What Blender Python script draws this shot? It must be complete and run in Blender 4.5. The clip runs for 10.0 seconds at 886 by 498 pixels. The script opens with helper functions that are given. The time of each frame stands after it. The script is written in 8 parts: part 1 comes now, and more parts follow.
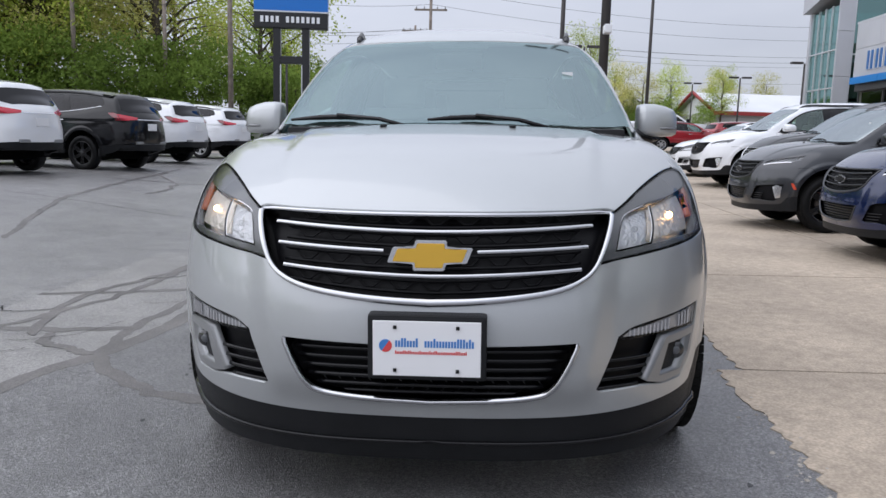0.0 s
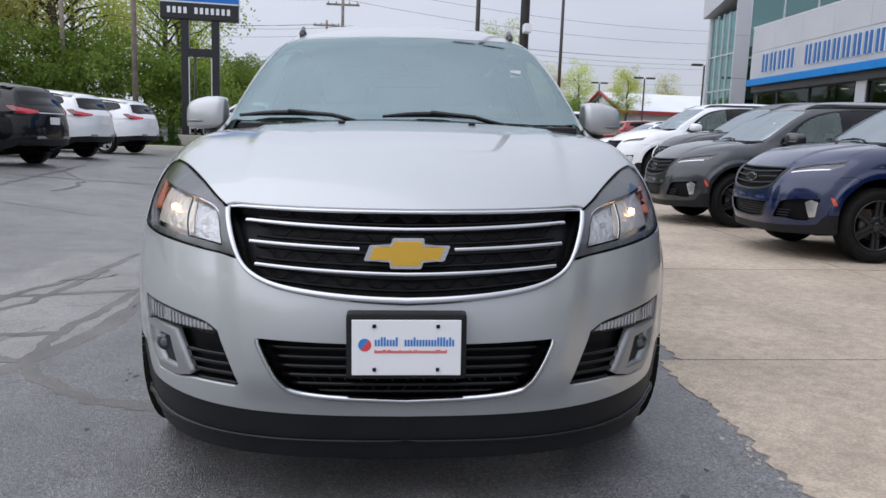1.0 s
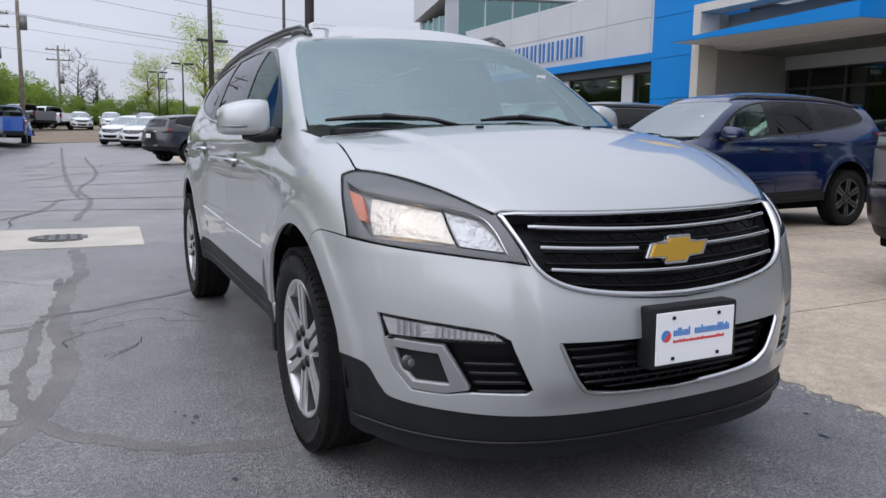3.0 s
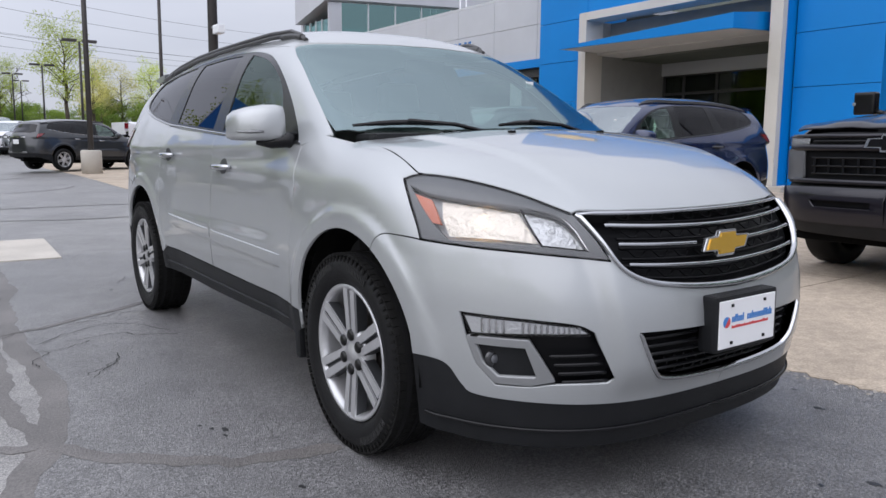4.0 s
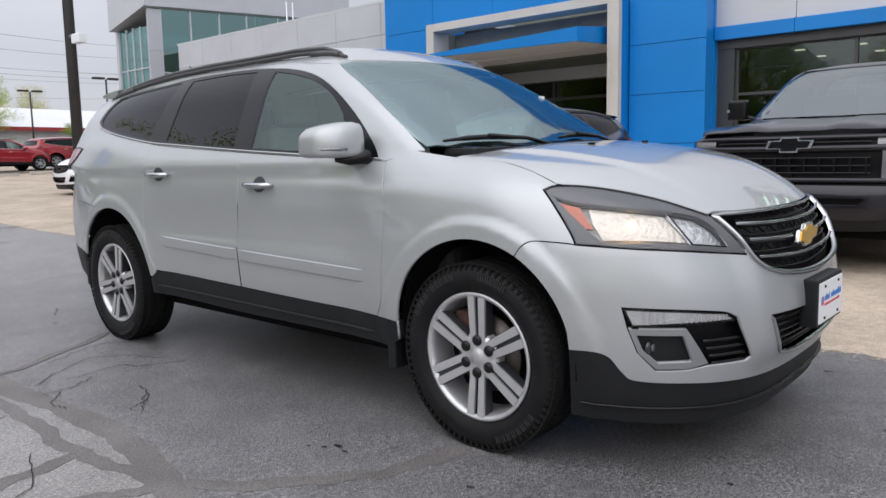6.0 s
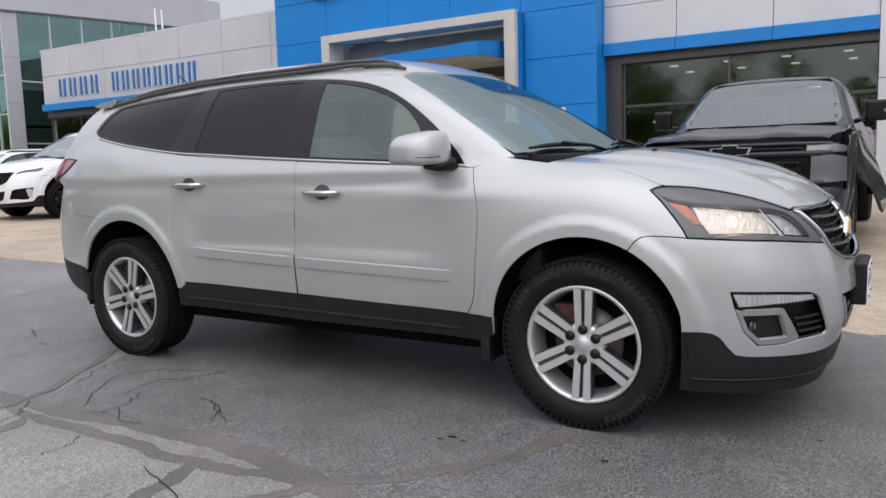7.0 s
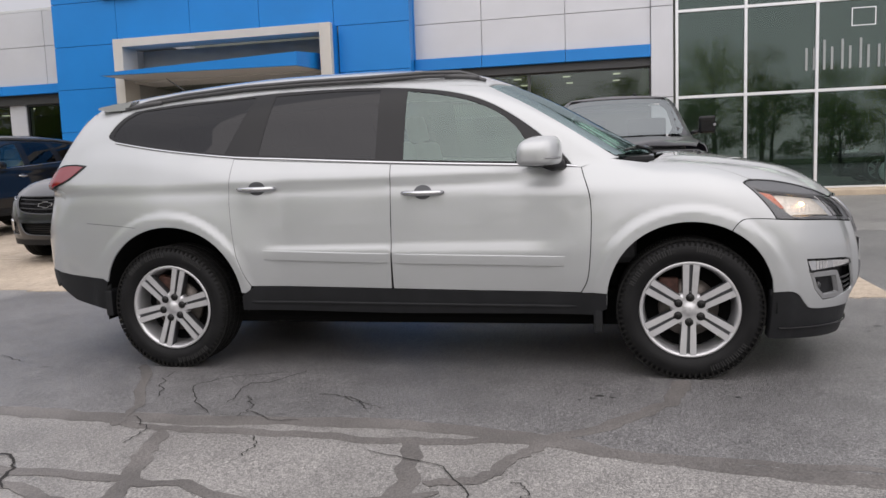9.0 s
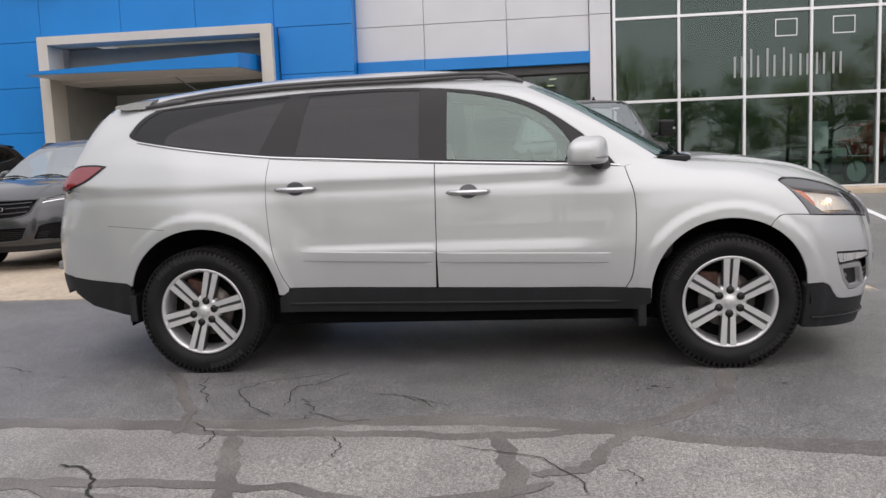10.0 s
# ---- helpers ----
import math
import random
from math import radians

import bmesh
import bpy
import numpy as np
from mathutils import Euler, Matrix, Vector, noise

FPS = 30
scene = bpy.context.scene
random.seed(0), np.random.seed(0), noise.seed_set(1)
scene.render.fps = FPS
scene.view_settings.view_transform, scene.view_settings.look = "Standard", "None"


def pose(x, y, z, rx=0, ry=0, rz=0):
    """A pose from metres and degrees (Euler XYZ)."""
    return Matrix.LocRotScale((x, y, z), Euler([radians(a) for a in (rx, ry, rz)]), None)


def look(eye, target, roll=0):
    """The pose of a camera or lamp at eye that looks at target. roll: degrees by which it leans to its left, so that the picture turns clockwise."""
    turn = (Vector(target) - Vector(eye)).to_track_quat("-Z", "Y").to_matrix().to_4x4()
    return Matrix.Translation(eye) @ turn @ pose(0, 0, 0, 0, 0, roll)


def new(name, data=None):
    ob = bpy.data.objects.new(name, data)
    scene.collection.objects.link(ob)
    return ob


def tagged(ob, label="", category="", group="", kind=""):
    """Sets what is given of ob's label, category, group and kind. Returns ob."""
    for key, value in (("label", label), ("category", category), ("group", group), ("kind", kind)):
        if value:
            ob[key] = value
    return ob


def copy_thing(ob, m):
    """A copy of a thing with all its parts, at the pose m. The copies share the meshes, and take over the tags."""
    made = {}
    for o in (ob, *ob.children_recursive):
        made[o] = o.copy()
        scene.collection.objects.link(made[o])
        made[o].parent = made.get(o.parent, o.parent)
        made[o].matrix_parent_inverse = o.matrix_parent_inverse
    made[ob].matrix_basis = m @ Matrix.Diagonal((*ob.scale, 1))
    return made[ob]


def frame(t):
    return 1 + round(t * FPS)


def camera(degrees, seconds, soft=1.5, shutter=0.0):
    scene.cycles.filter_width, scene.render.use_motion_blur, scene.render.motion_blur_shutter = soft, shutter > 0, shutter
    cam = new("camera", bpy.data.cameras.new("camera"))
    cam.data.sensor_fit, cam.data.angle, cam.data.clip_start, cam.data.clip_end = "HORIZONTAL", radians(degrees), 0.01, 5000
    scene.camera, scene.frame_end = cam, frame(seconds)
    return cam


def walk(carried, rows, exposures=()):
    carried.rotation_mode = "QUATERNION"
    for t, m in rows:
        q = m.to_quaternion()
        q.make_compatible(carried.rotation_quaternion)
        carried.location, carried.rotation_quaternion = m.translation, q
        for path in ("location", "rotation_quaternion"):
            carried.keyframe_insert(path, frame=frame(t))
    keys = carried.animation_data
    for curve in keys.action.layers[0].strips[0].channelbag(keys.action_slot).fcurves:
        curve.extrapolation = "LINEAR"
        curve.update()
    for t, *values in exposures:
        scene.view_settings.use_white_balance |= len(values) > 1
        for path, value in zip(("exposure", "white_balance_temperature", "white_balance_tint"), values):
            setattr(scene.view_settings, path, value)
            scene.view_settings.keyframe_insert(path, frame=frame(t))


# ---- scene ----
cam = camera(60.3, 10.0)
PATH = [
    (0, (0.171, -3.067, 1.15), (0.047, -1.092, 0.864), 0.5),
    (0.5, (0.077, -3.069, 1.155), (0.065, -1.09, 0.866), 0.7),
    (1, (-0.012, -3.062, 1.15), (0.093, -1.086, 0.858), 0.9),
    (1.5, (-0.392, -3.071, 1.169), (-0.136, -1.11, 0.873), 0.9),
    (2, (-0.801, -2.97, 1.163), (-0.353, -1.044, 0.866), 0.9),
    (2.5, (-1.233, -2.854, 1.171), (-0.579, -0.987, 0.877), 0.4),
    (3, (-1.629, -2.708, 1.162), (-0.782, -0.921, 0.87), -0.1),
    (4.5, (-2.337, -2.41, 1.169), (-1.12, -0.848, 0.888), -0.6),
    (5, (-2.441, -2.355, 1.168), (-1.148, -0.855, 0.887), -0.9),
    (5.5, (-2.824, -2.163, 1.208), (-1.447, -0.74, 0.929), -1.3),
    (6, (-3.168, -1.846, 1.214), (-1.69, -0.526, 0.942), -1.8),
    (7.5, (-4.323, -0.821, 1.238), (-2.545, 0.058, 0.988), -2.2),
    (8, (-4.636, -0.441, 1.24), (-2.787, 0.281, 0.991), -2.2),
    (8.5, (-4.839, -0.021, 1.245), (-2.939, 0.55, 0.997), -2.2),
    (9, (-5.038, 0.396, 1.255), (-3.101, 0.828, 1.005), -2.3),
    (9.5, (-5.104, 0.782, 1.254), (-3.144, 1.095, 1.007), -2.4),
    (10, (-5.197, 1.112, 1.256), (-3.224, 1.327, 1.009), -2.3),
]
# the lot falls away from the showroom, so the parked car leans with it
LEAN = pose(0, 0, 0, 0, -1.13, 0)
walk(cam, [(t, LEAN @ look(eye, target, roll)) for t, eye, target, roll in PATH],
     [(0.0, 0.0, 6200, 13), (2.5, 0.02, 6200, 13), (4.5, 0.12, 6300, 14), (6.0, 0.12, 6500, 13), (7.5, 0.10, 6700, 14), (10.0, 0.12, 6950, 15)])

# ---------- overcast daylight ----------
world = bpy.data.worlds.new("overcast_sky")
scene.world = world
world.use_nodes = True
wn, wl = world.node_tree.nodes, world.node_tree.links
wn.clear()
w_out, w_bg = wn.new("ShaderNodeOutputWorld"), wn.new("ShaderNodeBackground")
w_sky = wn.new("ShaderNodeTexSky")
w_sky.sky_type, w_sky.sun_disc = "NISHITA", False
w_sky.sun_elevation, w_sky.sun_rotation = radians(40), radians(246)
w_tc, w_sep = wn.new("ShaderNodeTexCoord"), wn.new("ShaderNodeSeparateXYZ")
w_ramp = wn.new("ShaderNodeValToRGB")
w_ramp.color_ramp.elements[0].position, w_ramp.color_ramp.elements[0].color = 0.0, (0.52, 0.535, 0.58, 1)
w_ramp.color_ramp.elements[1].position, w_ramp.color_ramp.elements[1].color = 0.95, (1.38, 1.43, 1.52, 1)
w_mid = w_ramp.color_ramp.elements.new(0.35)
w_mid.color = (0.80, 0.825, 0.89, 1)
w_noise, w_map = wn.new("ShaderNodeTexNoise"), wn.new("ShaderNodeMapping")
w_map.inputs["Scale"].default_value = (2.2, 2.2, 7.0)
w_noise.inputs["Scale"].default_value, w_noise.inputs["Detail"].default_value = 1.6, 5.0
w_mul = wn.new("ShaderNodeMix")
w_mul.data_type, w_mul.blend_type = "RGBA", "MULTIPLY"
w_mul.inputs["Factor"].default_value = 0.35
w_n2 = wn.new("ShaderNodeValToRGB")
w_n2.color_ramp.elements[0].position, w_n2.color_ramp.elements[0].color = 0.3, (0.72, 0.74, 0.79, 1)
w_n2.color_ramp.elements[1].position, w_n2.color_ramp.elements[1].color = 0.7, (1.12, 1.12, 1.11, 1)
w_scale = wn.new("ShaderNodeMix")
w_scale.data_type, w_scale.blend_type = "RGBA", "ADD"
w_scale.inputs["Factor"].default_value = 0.012
wl.new(w_tc.outputs["Generated"], w_sep.inputs[0])
wl.new(w_sep.outputs["Z"], w_ramp.inputs["Fac"])
wl.new(w_tc.outputs["Generated"], w_map.inputs["Vector"])
wl.new(w_map.outputs["Vector"], w_noise.inputs["Vector"])
wl.new(w_noise.outputs["Fac"], w_n2.inputs["Fac"])
wl.new(w_ramp.outputs["Color"], w_mul.inputs["A"])
wl.new(w_n2.outputs["Color"], w_mul.inputs["B"])
wl.new(w_mul.outputs["Result"], w_scale.inputs["A"])
wl.new(w_sky.outputs["Color"], w_scale.inputs["B"])
wl.new(w_scale.outputs["Result"], w_bg.inputs["Color"])
w_side = wn.new("ShaderNodeMath")
w_side.operation = "MULTIPLY_ADD"
w_side.inputs[1].default_value, w_side.inputs[2].default_value = -0.30, 1.0
wl.new(w_sep.outputs["X"], w_side.inputs[0])
wl.new(w_side.outputs[0], w_bg.inputs["Strength"])
wl.new(w_bg.outputs["Background"], w_out.inputs["Surface"])
sun = new("sun", bpy.data.lights.new("sun", "SUN"))
sun.data.energy, sun.data.angle, sun.data.color = 1.35, radians(100), (1.0, 0.97, 0.94)
sun.matrix_world = look((-46, -20, 42), (0, 2, 0))

# ---------- materials ----------
def material(name, colour, rough=0.5, metal=0.0, coat=0.0, spec=0.5, vary=0.0, scale=5.0, bump=0.0, bump_scale=60.0, emit=0.0, speckle=0.0, speckle_scale=300.0, coat_rough=0.03, island=0.0):
    """Principled surface with stains at a large scale, grain at a fine one and a fine relief."""
    m = bpy.data.materials.new(name)
    m.use_nodes = True
    n, l = m.node_tree.nodes, m.node_tree.links
    b = n["Principled BSDF"]
    b.inputs["Roughness"].default_value, b.inputs["Metallic"].default_value = rough, metal
    b.inputs["Coat Weight"].default_value, b.inputs["Coat Roughness"].default_value = coat, coat_rough
    b.inputs["Specular IOR Level"].default_value = spec
    b.inputs["Base Color"].default_value = (*colour, 1)
    tc = n.new("ShaderNodeTexCoord")
    last = None
    if vary or speckle or island:
        rgb = n.new("ShaderNodeRGB")
        rgb.outputs[0].default_value = (*colour, 1)
        last = rgb.outputs[0]
        for amount, s, detail in ((vary, scale, 6.0), (speckle, speckle_scale, 2.0)):
            if not amount:
                continue
            t = n.new("ShaderNodeTexNoise")
            t.inputs["Scale"].default_value, t.inputs["Detail"].default_value = s, detail
            l.new(tc.outputs["Object"], t.inputs["Vector"])
            r = n.new("ShaderNodeMapRange")
            r.inputs["From Min"].default_value, r.inputs["From Max"].default_value = 0.3, 0.7
            r.inputs["To Min"].default_value, r.inputs["To Max"].default_value = 1 - amount, 1 + amount
            l.new(t.outputs["Fac"], r.inputs["Value"])
            x = n.new("ShaderNodeMix")
            x.data_type, x.blend_type = "RGBA", "MULTIPLY"
            x.inputs["Factor"].default_value = 1
            l.new(last, x.inputs["A"])
            l.new(r.outputs["Result"], x.inputs["B"])
            last = x.outputs["Result"]
        if island:
            g = n.new("ShaderNodeNewGeometry")
            r = n.new("ShaderNodeMapRange")
            r.inputs["To Min"].default_value, r.inputs["To Max"].default_value = 1 - island, 1 + island
            l.new(g.outputs["Random Per Island"], r.inputs["Value"])
            x = n.new("ShaderNodeMix")
            x.data_type, x.blend_type = "RGBA", "MULTIPLY"
            x.inputs["Factor"].default_value = 1
            l.new(last, x.inputs["A"])
            l.new(r.outputs["Result"], x.inputs["B"])
            last = x.outputs["Result"]
        l.new(last, b.inputs["Base Color"])
    if bump:
        t = n.new("ShaderNodeTexNoise")
        t.inputs["Scale"].default_value, t.inputs["Detail"].default_value = bump_scale, 4.0
        l.new(tc.outputs["Object"], t.inputs["Vector"])
        u = n.new("ShaderNodeBump")
        u.inputs["Strength"].default_value, u.inputs["Distance"].default_value = bump, 0.01
        l.new(t.outputs["Fac"], u.inputs["Height"])
        l.new(u.outputs["Normal"], b.inputs["Normal"])
    if emit:
        b.inputs["Emission Color"].default_value = (*colour, 1)
        b.inputs["Emission Strength"].default_value = emit
    return m


def glass(name, tint, gloss=(1, 1, 1), base=0.04, fresnel_ior=1.5, rough=0.0):
    """A thin pane: tinted see-through with a mirror sheen that grows towards grazing."""
    m = bpy.data.materials.new(name)
    m.use_nodes = True
    n, l = m.node_tree.nodes, m.node_tree.links
    n.clear()
    out, mix = n.new("ShaderNodeOutputMaterial"), n.new("ShaderNodeMixShader")
    tr, gl, fr = n.new("ShaderNodeBsdfTransparent"), n.new("ShaderNodeBsdfGlossy"), n.new("ShaderNodeLayerWeight")
    tr.inputs["Color"].default_value = (*tint, 1)
    gl.inputs["Color"].default_value, gl.inputs["Roughness"].default_value = (*gloss, 1), rough
    fr.inputs["Blend"].default_value = 0.5
    r0 = ((fresnel_ior - 1) / (fresnel_ior + 1)) ** 2 + base
    rise, add = n.new("ShaderNodeMath"), n.new("ShaderNodeMath")
    rise.operation, add.operation = "POWER", "MULTIPLY_ADD"
    rise.inputs[1].default_value = 5.0
    add.inputs[1].default_value, add.inputs[2].default_value = 1 - r0, r0
    add.use_clamp = True
    l.new(fr.outputs["Facing"], rise.inputs[0])
    l.new(rise.outputs[0], add.inputs[0])
    l.new(add.outputs[0], mix.inputs["Fac"])
    l.new(tr.outputs[0], mix.inputs[1])
    l.new(gl.outputs[0], mix.inputs[2])
    l.new(mix.outputs[0], out.inputs["Surface"])
    return m


def leafy(name, colour, vary=0.35):
    """Leaves that let some light through; every clump has its own tone."""
    m = bpy.data.materials.new(name)
    m.use_nodes = True
    n, l = m.node_tree.nodes, m.node_tree.links
    n.clear()
    out, mix = n.new("ShaderNodeOutputMaterial"), n.new("ShaderNodeMixShader")
    di, tr = n.new("ShaderNodeBsdfDiffuse"), n.new("ShaderNodeBsdfTranslucent")
    geo, ob = n.new("ShaderNodeNewGeometry"), n.new("ShaderNodeObjectInfo")
    add, rng = n.new("ShaderNodeMath"), n.new("ShaderNodeMapRange")
    l.new(geo.outputs["Random Per Island"], add.inputs[0])
    l.new(ob.outputs["Random"], add.inputs[1])
    l.new(add.outputs[0], rng.inputs["Value"])
    rng.inputs["From Max"].default_value = 2.0
    hue = n.new("ShaderNodeValToRGB")
    r, g, b = colour
    hue.color_ramp.elements[0].color = (r * (1 - vary), g * (1 - vary), b * (1 - vary), 1)
    hue.color_ramp.elements[1].color = (r * (1 + vary * 1.3), g * (1 + vary), b * (1 + vary * 0.6), 1)
    l.new(rng.outputs[0], hue.inputs["Fac"])
    l.new(hue.outputs["Color"], di.inputs["Color"])
    l.new(hue.outputs["Color"], tr.inputs["Color"])
    mix.inputs["Fac"].default_value = 0.55
    l.new(di.outputs[0], mix.inputs[1])
    l.new(tr.outputs[0], mix.inputs[2])
    l.new(mix.outputs[0], out.inputs["Surface"])
    return m


def flake_paint(name, colour, metal=0.75, rough=0.32):
    """Metallic car paint: fine flakes under a clear coat, a little road dust."""
    return material(name, colour, rough, metal, coat=1.0, coat_rough=0.025, vary=0.03, scale=2.0, speckle=0.06, speckle_scale=900.0)


M_SILVER = flake_paint("silver_paint", (0.405, 0.418, 0.424), 0.52, 0.40)
M_SMOKE = material("smoky_lamp_border", (0.095, 0.098, 0.105), 0.25, coat=0.5, spec=0.3)
M_BLACKTRIM = material("black_trim", (0.006, 0.006, 0.007), 0.22, spec=0.3)
M_PLASTIC = material("grey_black_plastic", (0.012, 0.0126, 0.014), 0.5, spec=0.22, vary=0.15, scale=8, bump=0.15, bump_scale=900)
M_GRILLE = material("black_grille_plastic", (0.004, 0.004, 0.005), 0.4, spec=0.15)
M_CHROME = material("chrome", (0.50, 0.505, 0.52), 0.12, 1.0)
M_RAIL = material("dark_grey_rail", (0.055, 0.055, 0.057), 0.4, vary=0.1, scale=8)
M_SATIN = material("satin_chrome", (0.72, 0.73, 0.75), 0.22, 1.0)
M_GOLD = material("gold_emblem", (0.80, 0.48, 0.06), 0.3, 0.75, coat=0.5, bump=0.2, bump_scale=700)
M_RUBBER = material("tyre_rubber", (0.008, 0.008, 0.0085), 0.5, spec=0.18, vary=0.25, scale=9, bump=0.25, bump_scale=260)
M_TREAD = material("tyre_tread", (0.011, 0.0108, 0.0105), 0.85, spec=0.1, vary=0.3, scale=14, bump=0.3, bump_scale=200)
M_WORD = material("raised_tyre_lettering", (0.016, 0.016, 0.016), 0.7)
M_ALLOY = material("machined_alloy", (0.54, 0.54, 0.55), 0.32, 0.6, vary=0.04, scale=30)
M_ALLOYDARK = material("grey_alloy_pocket", (0.085, 0.088, 0.094), 0.4, 0.7)
M_DISC = material("brake_disc", (0.13, 0.115, 0.105), 0.5, 0.8, vary=0.25, scale=20)
M_RUST = material("rusty_hub", (0.07, 0.03, 0.022), 0.8, vary=0.4, scale=30)
M_NUT = material("dark_lug_nut", (0.012, 0.012, 0.012), 0.3, 0.5)
# near-black that stands in for deep shade in seams, inside and under the cars
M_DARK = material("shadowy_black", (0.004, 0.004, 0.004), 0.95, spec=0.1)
M_WELL = material("wheel_well_felt", (0.006, 0.006, 0.006), 0.95, spec=0.1, vary=0.3, scale=10)
M_SEAT = material("light_grey_cloth", (0.30, 0.29, 0.28), 0.9, vary=0.1, scale=12, bump=0.2, bump_scale=500)
M_DASH = material("dark_dashboard", (0.03, 0.03, 0.032), 0.7, bump=0.2, bump_scale=400)
M_WSGLASS = glass("windscreen_glass", (0.55, 0.70, 0.64), (0.46, 0.57, 0.59), 0.40, 1.52, 0.06)
M_SKYGLASS = glass("bright_windscreen_glass", (0.42, 0.50, 0.48), (0.85, 0.92, 0.95), 0.30)
M_TRUCKGLASS = glass("truck_windscreen_glass", (0.38, 0.44, 0.43), (0.72, 0.77, 0.78), 0.24)
M_SIDEGLASS = glass("clear_side_glass", (0.70, 0.86, 0.79), (0.31, 0.37, 0.35), 0.26)
M_PRIVACY = glass("privacy_glass", (0.03, 0.03, 0.032), (0.70, 0.70, 0.72), 0.012)
M_LENS = glass("lamp_lens", (1.0, 1.0, 1.0), (0.25, 0.25, 0.25), 0.09)
M_REFLECT = material("lamp_reflector", (0.82, 0.82, 0.83), 0.16, 0.95)
M_LAMPGREY = material("lamp_housing_grey", (0.13, 0.135, 0.145), 0.35, 0.3)
M_LAMPSILVER = material("lamp_silver_housing", (0.74, 0.75, 0.77), 0.35, 0.1)
M_DRL = material("fluted_clear_reflector", (0.60, 0.61, 0.63), 0.22, 0.6, bump=0.4, bump_scale=90)
M_FOG = material("dark_fog_lens", (0.020, 0.020, 0.022), 0.12, coat=1.0)
M_FOGTRIM = material("satin_silver_plastic", (0.27, 0.275, 0.28), 0.35, 0.5)
# the lit bulb's warm glow is put into this reflector's colour
M_FACET = material("glow_tinted_reflector", (0.70, 0.64, 0.56), 0.30, 0.55, bump=1.0, bump_scale=42)
M_FACETGREY = material("faceted_grey_reflector", (0.58, 0.59, 0.605), 0.28, 0.55, bump=0.9, bump_scale=60)
M_AMBER = material("amber_reflector", (0.48, 0.10, 0.03), 0.2, coat=0.8, bump=0.3, bump_scale=300)
M_BULB = material("warm_bulb", (1.0, 0.58, 0.22), 0.3, emit=26.0)
M_TAIL = material("red_lamp", (0.18, 0.006, 0.013), 0.12, coat=1.0)
M_WHITE = material("white_plastic", (0.78, 0.78, 0.79), 0.4)
M_TYREBLACK = material("black_wheel_paint", (0.012, 0.012, 0.013), 0.25, coat=0.6)
M_BLUEINK = material("blue_ink", (0.05, 0.20, 0.52), 0.5)
M_REDINK = material("red_ink", (0.62, 0.06, 0.06), 0.5)


def add_grain(m, amount, scale, detail=1.0):
    """One more scale of light and dark grains in a surface's colour."""
    n, l = m.node_tree.nodes, m.node_tree.links
    b = n["Principled BSDF"]
    last = b.inputs["Base Color"].links[0].from_socket
    tc, t, r, x = n.new("ShaderNodeTexCoord"), n.new("ShaderNodeTexNoise"), n.new("ShaderNodeMapRange"), n.new("ShaderNodeMix")
    t.inputs["Scale"].default_value, t.inputs["Detail"].default_value = scale, detail
    r.inputs["From Min"].default_value, r.inputs["From Max"].default_value = 0.3, 0.7
    r.inputs["To Min"].default_value, r.inputs["To Max"].default_value = 1 - amount, 1 + amount
    x.data_type, x.blend_type = "RGBA", "MULTIPLY"
    x.inputs["Factor"].default_value = 1
    l.new(tc.outputs["Object"], t.inputs["Vector"])
    l.new(t.outputs["Fac"], r.inputs["Value"])
    l.new(last, x.inputs["A"])
    l.new(r.outputs["Result"], x.inputs["B"])
    l.new(x.outputs["Result"], b.inputs["Base Color"])


# ---------- mesh helpers ----------
def mesh_object(name, verts, faces, mat, parent=None, label="", smooth=True, normals=None):
    me = bpy.data.meshes.new(name)
    me.from_pydata([tuple(map(float, v)) for v in verts], [], [tuple(int(i) for i in f) for f in faces])
    me.update()
    for m in (mat if isinstance(mat, (list, tuple)) else (mat,)):
        me.materials.append(m)
    if smooth:
        me.polygons.foreach_set("use_smooth", [True] * len(me.polygons))
    if normals is not None:
        me.normals_split_custom_set_from_vertices([tuple(map(float, v)) for v in normals])
    ob = new(name, me)
    if parent is not None:
        ob.parent = parent
    if label:
        tagged(ob, label)
    return ob


def part(name, bm, mat, parent=None, label="", smooth=False):
    me = bpy.data.meshes.new(name)
    bm.normal_update()
    bm.to_mesh(me)
    bm.free()
    me.materials.append(mat)
    if smooth:
        me.polygons.foreach_set("use_smooth", [True] * len(me.polygons))
    ob = new(name, me)
    if parent is not None:
        ob.parent = parent
    if label:
        tagged(ob, label)
    return ob


def empty(name, m, label, category, group=""):
    ob = new(name)
    ob.empty_display_size = 0.1
    ob.matrix_basis = m
    return tagged(ob, label, category, group)


def add_box(bm, lo, hi, bevel=0.0, segments=2, m=None):
    """A box from corner lo to corner hi, its edges rounded."""
    lo, hi = Vector(lo), Vector(hi)
    made = bmesh.ops.create_cube(bm, size=1.0)
    vs = made["verts"]
    for v in vs:
        v.co = Vector(((lo[i] + hi[i]) / 2 + v.co[i] * (hi[i] - lo[i])) for i in range(3))
    if bevel:
        es = list({e for v in vs for e in v.link_edges})
        got = bmesh.ops.bevel(bm, geom=es, offset=bevel, segments=segments, affect="EDGES", profile=0.7)
        vs = list({v for f in got["faces"] for v in f.verts} | {v for v in vs if v.is_valid})
    if m is not None:
        for v in vs:
            v.co = m @ v.co
    return vs


def box(name, lo, hi, mat, parent=None, bevel=0.01, label="", m=None):
    bm = bmesh.new()
    add_box(bm, lo, hi, bevel, 2, m)
    return part(name, bm, mat, parent, label)


